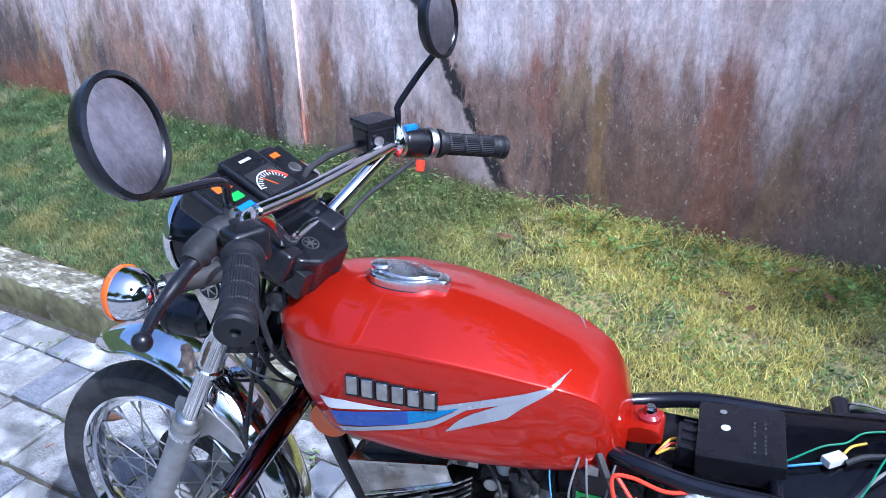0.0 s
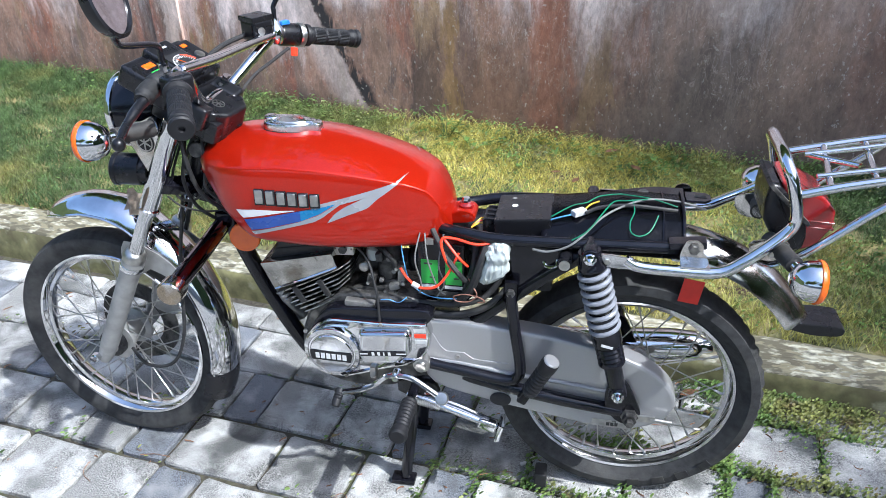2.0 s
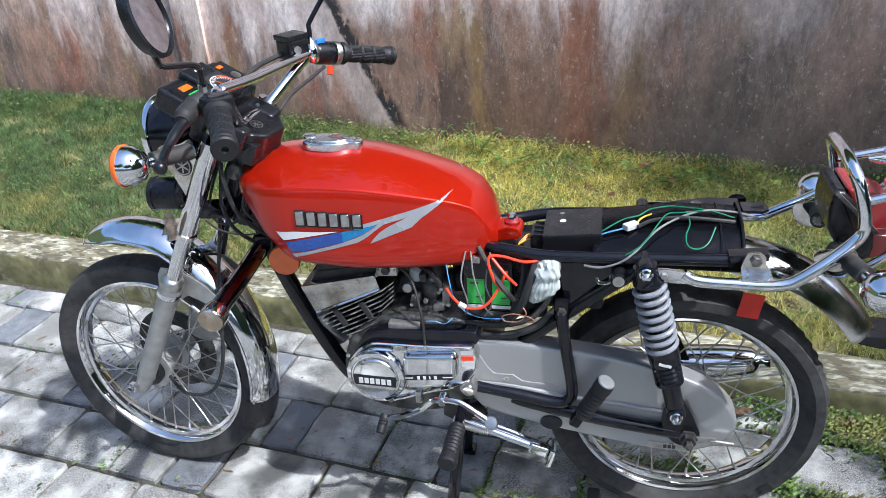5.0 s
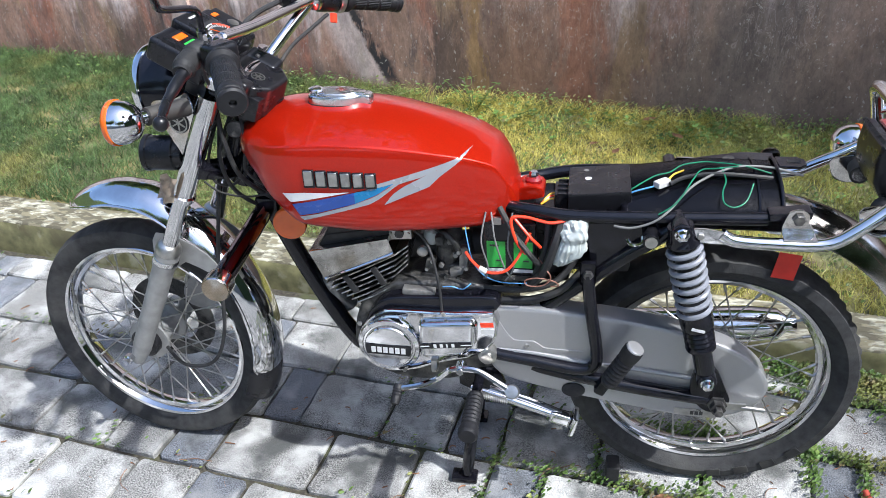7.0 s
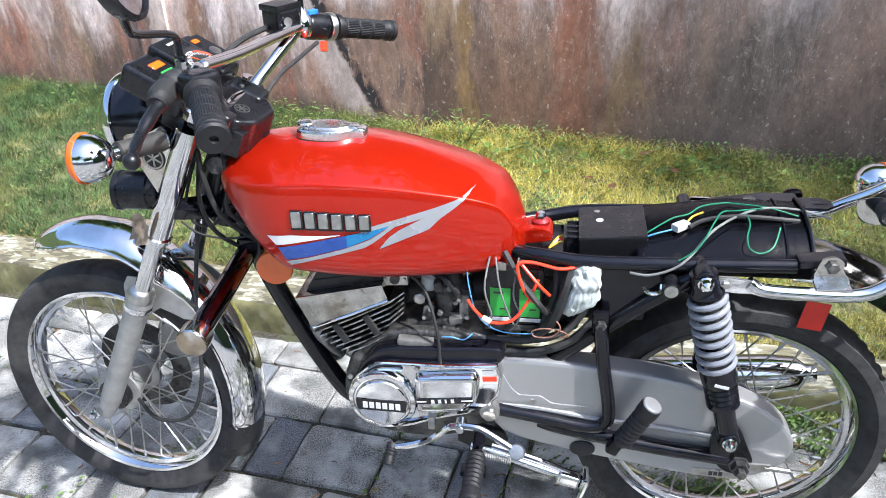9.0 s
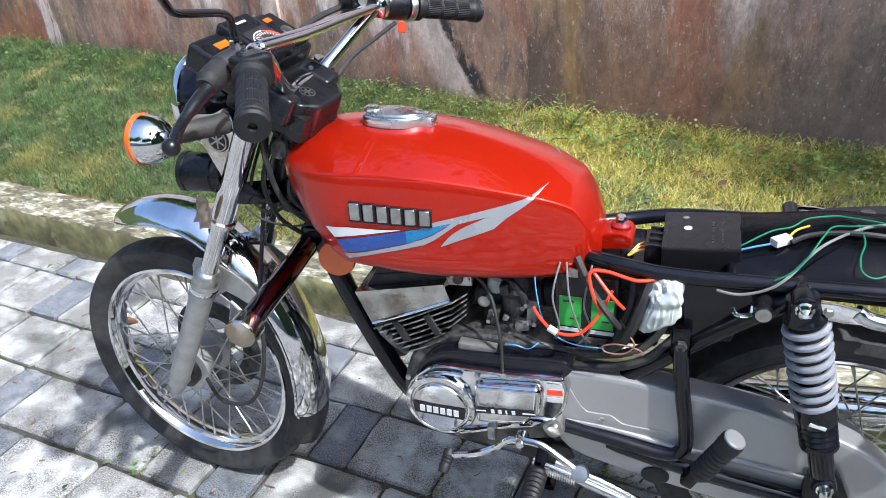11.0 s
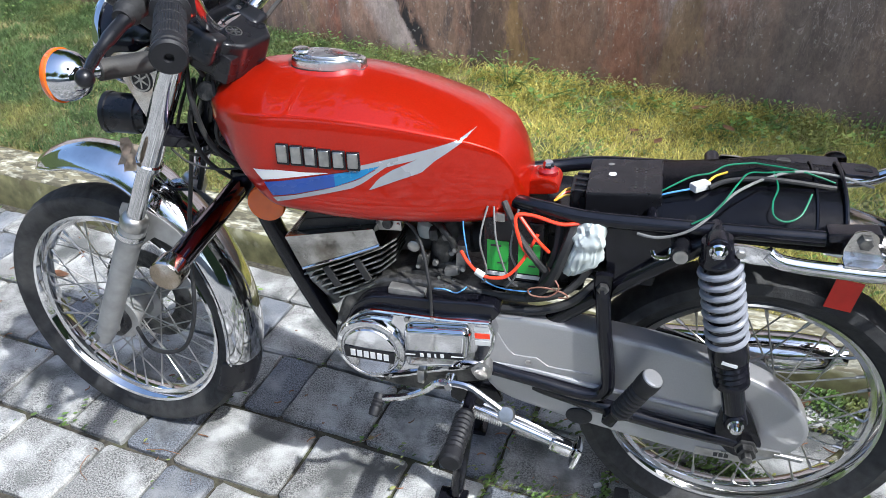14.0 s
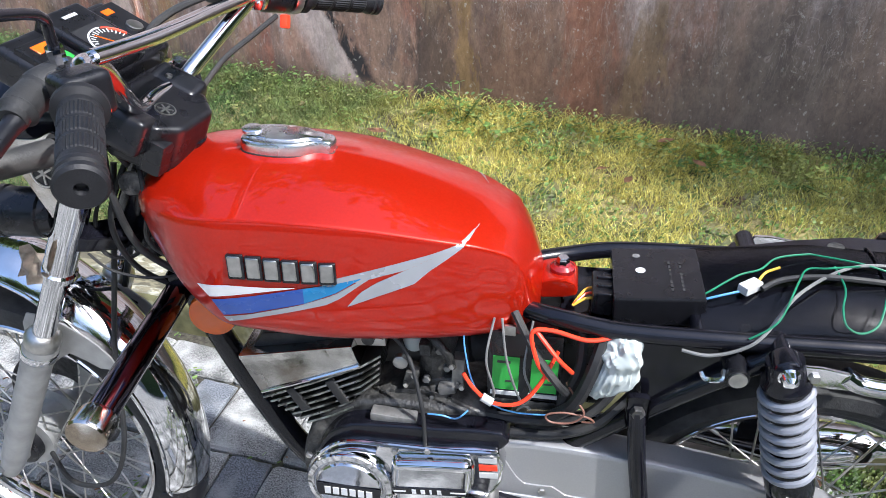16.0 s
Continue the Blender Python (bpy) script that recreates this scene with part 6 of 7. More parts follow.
for x, z in ((1.545, 0.867), (1.62, 0.879)):
    part("rack_bar", rod(bmesh.new(), (x, -0.099, z), (x + 0.03, 0.099, z + 0.002), 0.0065, 10), CHROME, rack)
for y in (-0.055, 0.05):
    part("rack_rail", tube(bmesh.new(), [(1.53, y, 0.869), (1.62, y, 0.886), (1.69, y, 0.9), (1.712, y, 0.902)], 0.0055, 10, 4), CHROME, rack)
part("rack_diagonal", rod(bmesh.new(), (1.54, 0.05, 0.868), (1.61, -0.02, 0.88), 0.006, 10), CHROME, rack)
for s in (-1, 1):
    part("rack_stay", tube(bmesh.new(), [(1.69, 0.1 * s, 0.898), (1.675, 0.102 * s, 0.868), (1.61, 0.105 * s, 0.812), (1.55, 0.108 * s, 0.757), (1.508, 0.104 * s, 0.718)], 0.0075, 12, 4), CHROME, rack)
    part("rack_clip", rod(bmesh.new(), (1.69, 0.05 * s, 0.912), (1.71, 0.075 * s, 0.913), 0.011, 14), CHROME, rack)

# round-bottomed indicator brackets under the bends of the grab rail
for s in (-1, 1):
    cup = part("indicator_bracket", prism(smooth2([(1.431, 0.75), (1.43, 0.724), (1.444, 0.708), (1.467, 0.701), (1.487, 0.709), (1.498, 0.726), (1.49, 0.757)], 3), 0.1 * s - 0.0015, 0.1 * s + 0.0015, 0.001), OLD_CHROME, grab, "round-bottomed steel indicator bracket")
    part("bracket_rim", tube(bmesh.new(), [(1.432, 0.104 * s, 0.726), (1.444, 0.106 * s, 0.709), (1.467, 0.107 * s, 0.702), (1.486, 0.106 * s, 0.709), (1.497, 0.104 * s, 0.727)], 0.0045, 8, 5), CHROME, cup)
    bolt(cup, (1.466, 0.1 * s - 0.0015, 0.729), (0, -1, 0), 0.006, 0.014, STEEL)
    bolt(cup, (1.485, 0.1 * s - 0.0015, 0.746), (0, -1, 0), 0.005, 0.008, STEEL)

# ---- rear lamps ----
tail = part("tail_lamp", prism(smooth2([(1.452, 0.84), (1.468, 0.85), (1.505, 0.81), (1.532, 0.77), (1.534, 0.72), (1.515, 0.712), (1.485, 0.73), (1.452, 0.775)], 2), -0.062, 0.062, 0.012, 3), PLASTIC, bike, "tail lamp with a dark red wedge-shaped lens")
lens = prism([(1.472, 0.853), (1.5, 0.852), (1.555, 0.824), (1.58, 0.798), (1.581, 0.764), (1.558, 0.722), (1.53, 0.71), (1.51, 0.76)], -0.054, 0.054, 0.009, 3)
lens_ob = part("lens", lens, RED_LENS, tail, "dark red ribbed lens")
for z in (0.775, 0.762):
    part("lens_rib", box((0.05, 0.11, 0.004), Matrix.Translation((1.557, 0, z)) @ Matrix.Rotation(radians(3), 4, "Y"), 0.001, 1), RED_LENS, lens_ob)
part("lamp_plate", prism([(1.452, 0.845), (1.458, 0.85), (1.536, 0.775), (1.532, 0.768)], -0.066, 0.066, 0.0015), GRIMY, tail, "grey lamp mounting plate")


def signal(name, c, facing, stem_from, label):
    c, facing = Vector(c), Vector(facing).normalized()
    m = along(c, facing) @ Matrix.Diagonal((0.93, 0.93, 0.82, 1))
    body = part(name, lathe(bmesh.new(), [(0.0, -0.042), (0.015, -0.041), (0.03, -0.03), (0.0385, -0.012), (0.041, 0.006), (0.041, 0.012), (0.0, 0.012)], m, 32), CHROME, bike, label)
    part("lens", lathe(bmesh.new(), [(0.041, 0.0095), (0.0435, 0.011), (0.0435, 0.018), (0.04, 0.024), (0.025, 0.03), (0.0, 0.032)], m, 32), ORANGE, body, "orange lens")
    d = (Vector(stem_from) - c)
    part("stem", rod(bmesh.new(), c + d.normalized() * 0.03, stem_from, 0.011, 14, 0.013), CHROME, body)
    part("stem_rubber", rod(bmesh.new(), c + d * 0.36, stem_from, 0.0165, 14, 0.0175), RUBBER, body)
    return body


signal("rear_indicator", (1.515, -0.205, 0.733), (1, 0, -0.05), (1.47, -0.06, 0.735), "chrome ball indicator with an orange lens")
signal("rear_indicator", (1.488, 0.205, 0.738), (1, 0, -0.05), (1.47, 0.06, 0.735), "chrome ball indicator with an orange lens")
signal("front_indicator", (0.178, -0.222, 0.93), (-1, -0.05, 0.0), (0.235, -0.105, 0.915), "chrome ball indicator with an orange lens")
signal("front_indicator", (0.20, 0.215, 0.93), (-1, 0.0, 0.0), (0.25, 0.105, 0.915), "chrome ball indicator with an orange lens")

# ---- headlamp and instruments ----
hm = STEER @ along((0.154, 0, 0.914), (-1, 0, -0.05)) @ Matrix.Scale(0.93, 4)
head_ob = part("headlamp", lathe(bmesh.new(), [(0.0, -0.085), (0.04, -0.08), (0.07, -0.055), (0.084, -0.015), (0.087, 0.03), (0.0, 0.03)], hm, 40), BLACK, bike, "round headlamp in a black bowl with a chrome rim")
part("headlamp_rim", lathe(bmesh.new(), [(0.088, 0.028), (0.091, 0.03), (0.092, 0.038), (0.089, 0.046), (0.082, 0.05), (0.08, 0.044), (0.085, 0.032)], hm, 40, True), CHROME, head_ob)
part("headlamp_glass", lathe(bmesh.new(), [(0.082, 0.045), (0.06, 0.056), (0.03, 0.062), (0.0, 0.064)], hm, 40), MIRROR, head_ob)

# instrument pod: three boxy housings on one base, sloping to the rider
pod_m = Matrix.Translation((0.245, 0.004, 1.012)) @ Matrix.Rotation(radians(-6), 4, "Z") @ Matrix.Rotation(radians(-33 + 60), 4, "Y") @ Matrix.Scale(0.87, 4)
pod = part("instrument_pod", box((0.13, 0.235, 0.055), pod_m @ Matrix.Translation((0, 0, -0.02)), 0.012, 3), PLASTIC, bike, "black boxy instrument pod with warning lights and a dial")
part("warning_panel", box((0.10, 0.066, 0.012), pod_m @ Matrix.Translation((0.012, -0.078, 0.01)), 0.003), PLASTIC, pod)
for k, mat in enumerate((ORANGE, GREEN, BLUE)):
    part("warning_light", box((0.017, 0.036, 0.002), pod_m @ Matrix.Translation((-0.018 + 0.028 * k, -0.077, 0.0168)), 0.0005, 1), mat, pod)
dial_b = part("dial_housing", box((0.125, 0.092, 0.03), pod_m @ Matrix.Translation((0.0, 0.004, 0.012)), 0.008, 3), PLASTIC, pod)
part("dial_face", box((0.062, 0.07, 0.001), pod_m @ Matrix.Translation((0.018, 0.004, 0.0275)), 0), DIAL, dial_b)
arc = []
for k in range(15):
    a = radians(-78 + 156 * k / 14)
    arc.append(box((0.006 if k % 2 else 0.009, 0.0016, 0.0006), pod_m @ Matrix.Translation((0.036, 0.004, 0.0285)) @ Matrix.Rotation(a, 4, "Z") @ Matrix.Translation((-0.03, 0, 0)), 0))
part("dial_marks", joined(arc), WHITE, dial_b)
part("dial_red", joined([box((0.003, 0.006, 0.0006), pod_m @ Matrix.Translation((0.036, 0.004, 0.0285)) @ Matrix.Rotation(radians(-40 - 9 * k), 4, "Z") @ Matrix.Translation((-0.034, 0, 0)), 0) for k in range(5)]), RED_SWITCH, dial_b)
for name, a0, a1, mat in (("dial_arc", -80, 15, WHITE), ("dial_arc", 17, 80, RED_SWITCH)):
    part(name, tube(bmesh.new(), [pod_m @ Vector((0.036 - 0.037 * math.cos(radians(a)), 0.004 - 0.037 * math.sin(radians(a)), 0.0285)) for a in range(-a1, -a0 + 1, 5)], 0.0013, 5), mat, dial_b)
part("dial_needle", box((0.03, 0.0015, 0.001), pod_m @ Matrix.Translation((0.034, 0.004, 0.029)) @ Matrix.Rotation(radians(28), 4, "Z") @ Matrix.Translation((-0.013, 0, 0)), 0), ORANGE, dial_b)
part("dial_print", joined([box((0.006, 0.0035, 0.0006), pod_m @ Matrix.Translation((-0.04, -0.008 + 0.005 * k, 0.0276)), 0) for k in range(6)]), WHITE, dial_b)
part("ignition_panel", box((0.1, 0.062, 0.014), pod_m @ Matrix.Translation((0.004, 0.084, 0.01)), 0.004), PLASTIC, pod)
part("ignition_lock", lathe(bmesh.new(), [(0.013, 0), (0.013, 0.004), (0.01, 0.005), (0, 0.005)], pod_m @ Matrix.Translation((0.016, 0.084, 0.017)), 20), STEEL, pod)
part("panel_mark", box((0.012, 0.02, 0.001), pod_m @ Matrix.Translation((-0.028, 0.08, 0.0175)), 0), ORANGE, pod)
part("pod_back", box((0.05, 0.2, 0.06), pod_m @ Matrix.Translation((0.05, 0, -0.055)), 0.01, 2), PLASTIC, pod)

# handlebar clamp cover with its round emblem
clamp_m = Matrix.Translation((0.338, -0.02, 0.94)) @ Matrix.Rotation(radians(-6), 4, "Z") @ Matrix.Rotation(radians(24), 4, "Y")
clamp_ob = part("handlebar_clamp_cover", slab([(-0.05, -0.05), (-0.02, -0.068), (0.03, -0.06), (0.052, -0.034), (0.055, 0.034), (0.03, 0.06), (-0.02, 0.068), (-0.05, 0.05)], -0.05, 0.017, clamp_m, 0.009, 3), PLASTIC, bike, "black clamp cover with a round emblem")
for s in (-1, 1):
    part("clamp_lobe", box((0.07, 0.042, 0.05), clamp_m @ Matrix.Translation((-0.012, 0.062 * s, -0.002)) @ Matrix.Rotation(radians(14 * s), 4, "X"), 0.011, 3), PLASTIC, clamp_ob)
    bolt(clamp_ob, clamp_m @ Vector((-0.022, 0.05 * s, 0.02)), (0.4, 0, 0.9), 0.005, 0.004)
em = clamp_m @ Matrix.Translation((0.014, -0.016, 0.0176))
part("round_emblem", joined([lathe(bmesh.new(), [(0.0135, 0.0), (0.0135, 0.0015), (0.0118, 0.0015), (0.0118, 0.0)], em, 24, True)] + [box((0.0022, 0.02, 0.0015), em @ Matrix.Rotation(radians(a), 4, "Z") @ Matrix.Translation((0, 0, 0.0008)), 0) for a in (0, 60, 120)]), STEEL, clamp_ob)
part("clamp_skirt", box((0.03, 0.12, 0.05), clamp_m @ Matrix.Translation((0.032, -0.004, -0.026)), 0.008, 2), PLASTIC, clamp_ob)
part("cable_box", box((0.05, 0.09, 0.06), Matrix.Translation((0.335, -0.02, 0.9)), 0.012, 2), PLASTIC, clamp_ob)

# ---- handlebar ----
BAR = [(0.464, -0.375, 1.033), (0.40, -0.255, 1.058), (0.375, -0.205, 1.066), (0.365, -0.16, 1.045), (0.34, -0.085, 0.975), (0.332, -0.05, 0.957), (0.33, 0.0, 0.955), (0.335, 0.05, 0.953), (0.345, 0.085, 0.967), (0.385, 0.17, 1.02), (0.4, 0.2, 1.033), (0.425, 0.25, 1.022), (0.528, 0.375, 0.985)]
bar = part("handlebar", tube(bmesh.new(), BAR, 0.0112, 14, 5), CHROME, bike, "chrome high handlebar with a cross brace")
part("cross_brace", tube(bmesh.new(), [(0.376, -0.19, 1.068), (0.385, -0.08, 1.056), (0.392, 0.08, 1.045), (0.398, 0.195, 1.036)], 0.0095, 12, 3), CHROME, bar)


def grip(a, b, label):
    a, b = Vector(a), Vector(b)
    L = (b - a).length
    prof = [(0.0, 0.0), (0.024, 0.0), (0.0255, 0.004), (0.0255, 0.01), (0.0195, 0.014), (0.0195, 0.02)]
    third = (L - 0.052) / 3
    for q in range(3):
        h = 0.022 + q * third
        prof += [(0.0186, h), (0.02, h + 0.002), (0.02, h + third - 0.006), (0.0186, h + third - 0.004)]
    prof += [(0.0195, L - 0.024), (0.0215, L - 0.02), (0.0215, L - 0.015), (0.019, L - 0.013), (0.0215, L - 0.01), (0.0222, L - 0.003), (0.0195, L), (0.006, L), (0.004, L - 0.006), (0, L - 0.006)]
    m = along(a, b - a)
    bm = lathe(bmesh.new(), prof, m, 72)
    back = m.inverted()
    for v in bm.verts:
        p = back @ v.co
        k = round(math.atan2(p.y, p.x) / (2 * math.pi) * 72)
        if k % 2 and abs(math.hypot(p.x, p.y) - 0.02) < 0.0002:
            v.co = m @ Vector((p.x * 0.945, p.y * 0.945, p.z))
    return part("grip", bm, GRIP, bar, label, 25)


grip((0.412, -0.278, 1.055), (0.474, -0.392, 1.033), "ribbed black rubber grip")
grip((0.440, 0.268, 1.017), (0.533, 0.382, 0.982), "ribbed black rubber throttle grip")
# left switch and clutch lever
ls = part("left_switch", box((0.04, 0.05, 0.045), Matrix.Translation((0.397, -0.25, 1.055)) @ Matrix.Rotation(radians(-28), 4, "Z"), 0.01, 3), PLASTIC, bar, "black switch block")
part("switch_button", box((0.008, 0.016, 0.008), Matrix.Translation((0.417, -0.242, 1.04)), 0.002), RED_SWITCH, ls)
cl = part("clutch_lever", tube(bmesh.new(), [(0.352, -0.285, 1.043), (0.352, -0.315, 1.035), (0.353, -0.36, 1.02), (0.361, -0.398, 1.008)], [0.011, 0.0095, 0.0075, 0.0065], 10, 5), PLASTIC, bar, "black clutch lever with a ball end")
bm = bmesh.new()
bmesh.ops.create_uvsphere(bm, u_segments=14, v_segments=9, radius=0.0115, matrix=Matrix.Translation((0.364, -0.405, 1.006)))
part("lever_ball", bm, PLASTIC, cl)
boot_pts = [(0.362, -0.205, 1.055), (0.352, -0.235, 1.054), (0.348, -0.265, 1.05), (0.35, -0.295, 1.042)]
part("lever_boot", tube(bmesh.new(), boot_pts, [0.02, 0.021, 0.018, 0.0135], 16, 6), RUBBER, cl, "wrinkled black rubber boot over the lever pivot")
for k in range(3):
    q = Vector(boot_pts[k]).lerp(Vector(boot_pts[k + 1]), 0.5)
    part("boot_ring", lathe(bmesh.new(), [(0.019 - 0.002 * k, -0.004), (0.0225 - 0.002 * k, 0.0), (0.019 - 0.002 * k, 0.004)], along(q, Vector(boot_pts[k + 1]) - Vector(boot_pts[k])), 18), RUBBER, cl)
part("lever_perch", box((0.036, 0.03, 0.03), Matrix.Translation((0.378, -0.225, 1.058)) @ Matrix.Rotation(radians(-28), 4, "Z"), 0.006, 2), PLASTIC, cl)
part("clutch_cable_end", tube(bmesh.new(), [(0.352, -0.2, 1.05), (0.32, -0.16, 1.03), (0.29, -0.11, 0.97), (0.3, -0.06, 0.88)], 0.0042, 8, 5), RUBBER, cl)
# right switch block, throttle, brake master cylinder
rs = part("right_switch", lathe(bmesh.new(), [(0.0, -0.032), (0.022, -0.032), (0.026, -0.026), (0.026, 0.012), (0.022, 0.016), (0.0, 0.016)], Matrix.Translation((0.418, 0.238, 1.025)) @ along((0, 0, 0), (0.6, 0.78, -0.2)), 20), PLASTIC, bar, "black switch block with a blue and a red button")
part("blue_button", box((0.014, 0.024, 0.01), Matrix.Translation((0.412, 0.225, 1.055)) @ Matrix.Rotation(radians(-30), 4, "Z"), 0.003), BLUE, rs)
part("red_button", box((0.012, 0.016, 0.02), Matrix.Translation((0.43, 0.222, 0.99)) @ Matrix.Rotation(radians(-20), 4, "X"), 0.003), RED_SWITCH, rs)
part("throttle_collar", lathe(bmesh.new(), [(0.0, 0.0), (0.026, 0.0), (0.028, 0.004), (0.028, 0.012), (0.025, 0.014), (0, 0.014)], along((0.428, 0.253, 1.021), (0.6, 0.78, -0.2)), 24), STEEL, rs)
mc = part("brake_reservoir", box((0.05, 0.055, 0.045), Matrix.Translation((0.372, 0.165, 1.055)) @ Matrix.Rotation(radians(-30), 4, "Z"), 0.008, 3), PLASTIC, bar, "black square brake fluid reservoir")
part("reservoir_lid", box((0.053, 0.058, 0.012), Matrix.Translation((0.372, 0.165, 1.08)) @ Matrix.Rotation(radians(-30), 4, "Z"), 0.003), PLASTIC, mc)
part("sight_glass", lathe(bmesh.new(), [(0.008, 0), (0.008, 0.003), (0, 0.003)], along((0.392, 0.142, 1.056), (0.5, -0.85, 0)), 16), STEEL, mc)
part("brake_hose", tube(bmesh.new(), [(0.35, 0.15, 1.045), (0.31, 0.1, 1.03), (0.285, 0.07, 1.0), (0.25, 0.06, 0.9), (0.2, 0.06, 0.7), (0.1, 0.08, 0.45)], 0.0055, 8, 6), RUBBER, mc)
part("throttle_cable", tube(bmesh.new(), [(0.42, 0.215, 1.0), (0.4, 0.17, 0.985), (0.37, 0.1, 0.96), (0.34, 0.05, 0.9), (0.36, 0.03, 0.82), (0.45, 0.0, 0.74)], 0.004, 8, 6), RUBBER, rs)
part("front_brake_lever", tube(bmesh.new(), [(0.36, 0.2, 1.035), (0.365, 0.24, 1.02), (0.4, 0.3, 0.995), (0.46, 0.37, 0.975)], 0.006, 8, 5), BLACK, bar, "black brake lever")
part("mirror_clamp", lathe(bmesh.new(), [(0.0, -0.024), (0.012, -0.022), (0.018, -0.012), (0.0195, 0.0), (0.018, 0.012), (0.012, 0.02), (0.01, 0.034), (0.0, 0.035)], along((0.4, 0.2, 1.036), (-0.05, 0.1, 1)), 20), CHROME, bar)


def mirror(c, facing, stem, label):
    c, facing = Vector(c), Vector(facing).normalized()
    m = along(c, facing)
    ob = part("mirror", lathe(bmesh.new(), [(0.0, -0.024), (0.03, -0.022), (0.052, -0.012), (0.058, 0.0), (0.058, 0.006), (0.053, 0.008), (0.052, 0.002), (0.0, 0.002)], m, 40), PLASTIC, bike, label)
    part("mirror_glass", lathe(bmesh.new(), [(0.0515, 0.0025), (0.0515, 0.004), (0.0, 0.0044)], m, 40), MIRROR, ob, "silvered mirror glass")
    part("mirror_stem", tube(bmesh.new(), stem, 0.0055, 10, 4), BLACK, ob)
    part("stem_nut", rod(bmesh.new(), stem[0], Vector(stem[0]) + (Vector(stem[1]) - Vector(stem[0])).normalized() * 0.02, 0.009, 8), CHROME, ob)
    return ob


mirror((0.41, -0.42, 1.24), (0.9, 0.15, 0.25), [(0.36, -0.22, 1.07), (0.362, -0.225, 1.1), (0.365, -0.24, 1.125), (0.37, -0.34, 1.15), (0.385, -0.38, 1.17), (0.4, -0.41, 1.2)], "round black mirror on a bent black stem")
mirror((0.458, 0.25, 1.228), (0.95, -0.1, 0.1), [(0.4, 0.2, 1.05), (0.399, 0.205, 1.085), (0.4, 0.21, 1.1), (0.43, 0.235, 1.15), (0.45, 0.25, 1.18), (0.452, 0.25, 1.2)], "round black mirror on a bent black stem")

# raised writing on the rear tyre's side, as plain bars
for k in range(4):
    a = radians(-81 + 12.5 * k)
    at = Matrix.Translation((AXLE_R.x + 0.272 * math.cos(a), -0.0452, AXLE_R.z + 0.272 * math.sin(a))) @ Matrix.Rotation(-a - radians(90), 4, "Y")
    part("sidewall_bar", box((0.03, 0.003, 0.02), at, 0.001, 1), RUBBER, rear)

# red tape on the tyre side, and the orange reflector under the tank
part("reflector_tape", box((0.042, 0.002, 0.056), Matrix.Translation((1.345, -0.046, 0.593)) @ Matrix.Rotation(radians(8), 4, "Y"), 0.0005), REFLECTOR, rear, "red reflective tape")
part("side_reflector", lathe(bmesh.new(), [(0.0, -0.01), (0.034, -0.01), (0.035, 0.0), (0.033, 0.005), (0.0, 0.007)], along((0.383, -0.072, 0.656), (0.1, -1, 0)), 28), ORANGE, frame_ob, "orange round reflector")

# ---- grass and plants ----
rng = random.Random(5)


def blades(count, u0, u1, v0, v1, tall, name, mat, label, dense=None):
    vs, fs = [], []
    for _ in range(count):
        u, v = rng.uniform(u0, u1), rng.uniform(v0, v1)
        p = kerb_point(u, v, 0)
        if p.y > wall_y(p.x) - 0.01:
            continue
        if dense and rng.random() > dense(u, v):
            continue
        z = lawn_z(u, v)
        if v < 0.115 + kerb_back(u)[0]:
            continue
        h = tall * rng.uniform(0.5, 1.3) * (1 + 1.1 * max(0, 1 - (wall_y(p.x) - p.y) / 0.3))
        a = rng.uniform(0, 6.283)
        w = rng.uniform(0.0008, 0.0017)
        lean = rng.uniform(0.3, 1.7) * h
        b = rng.uniform(0, 6.283)
        dx, dy = w * math.cos(a), w * math.sin(a)
        lx, ly = lean * math.cos(b), lean * math.sin(b)
        k = len(vs)
        vs += [(p.x - dx, p.y - dy, z - 0.004), (p.x + dx, p.y + dy, z - 0.004), (p.x + lx * 0.4 + dx * 0.8, p.y + ly * 0.4 + dy * 0.8, z + h * 0.65), (p.x + lx * 0.4 - dx * 0.8, p.y + ly * 0.4 - dy * 0.8, z + h * 0.65), (p.x + lx, p.y + ly, z + h)]
        fs += [(k, k + 1, k + 2, k + 3), (k + 3, k + 2, k + 4)]
    return sheet(name, vs, fs, mat, label, "grass", "stuff")


def tuft(u, v):
    return max(0.12, (0.62 if u > 0 else 0.95) + 0.9 * noise.noise(Vector((u * 3.4, v * 3.4, 1))) + 0.9 * noise.noise(Vector((u * 10, v * 10, 7))))


blades(300000, -3.0, 2.6, 0.1, 1.85, 0.03, "grass", GRASS, "short patchy green and straw-coloured grass", tuft)


blades(40000, -7.3, -3.0, 0.12, 2.3, 0.036, "far_grass", GRASS, "short grass further along the wall")
blades(40000, 2.6, 7.3, 0.12, 1.6, 0.036, "far_grass", GRASS, "short grass further along the wall")


def leaves(spots, name, mat, label, size, category="plant", slim=0.72):
    """Clumps of small rounded leaves on the ground."""
    vs, fs = [], []
    for x, y, z, h in spots:
        a, t = rng.uniform(0, 6.283), rng.uniform(0.1, 0.9)
        s = size * rng.uniform(0.6, 1.4)
        n = Vector((math.cos(a) * t, math.sin(a) * t, 1)).normalized()
        e = n.orthogonal().normalized()
        f = n.cross(e)
        c = Vector((x, y, z + h))
        k = len(vs)
        for i in range(6):
            q = 6.283 * i / 6
            vs.append(c + e * (s * math.cos(q)) + f * (slim * s * math.sin(q) * (1 - 0.25 * math.cos(q))) + n * (-0.25 * s * (math.cos(q) ** 2)))
        fs.append(tuple(range(k, k + 6)))
    return sheet(name, vs, fs, mat, label, category, "stuff")


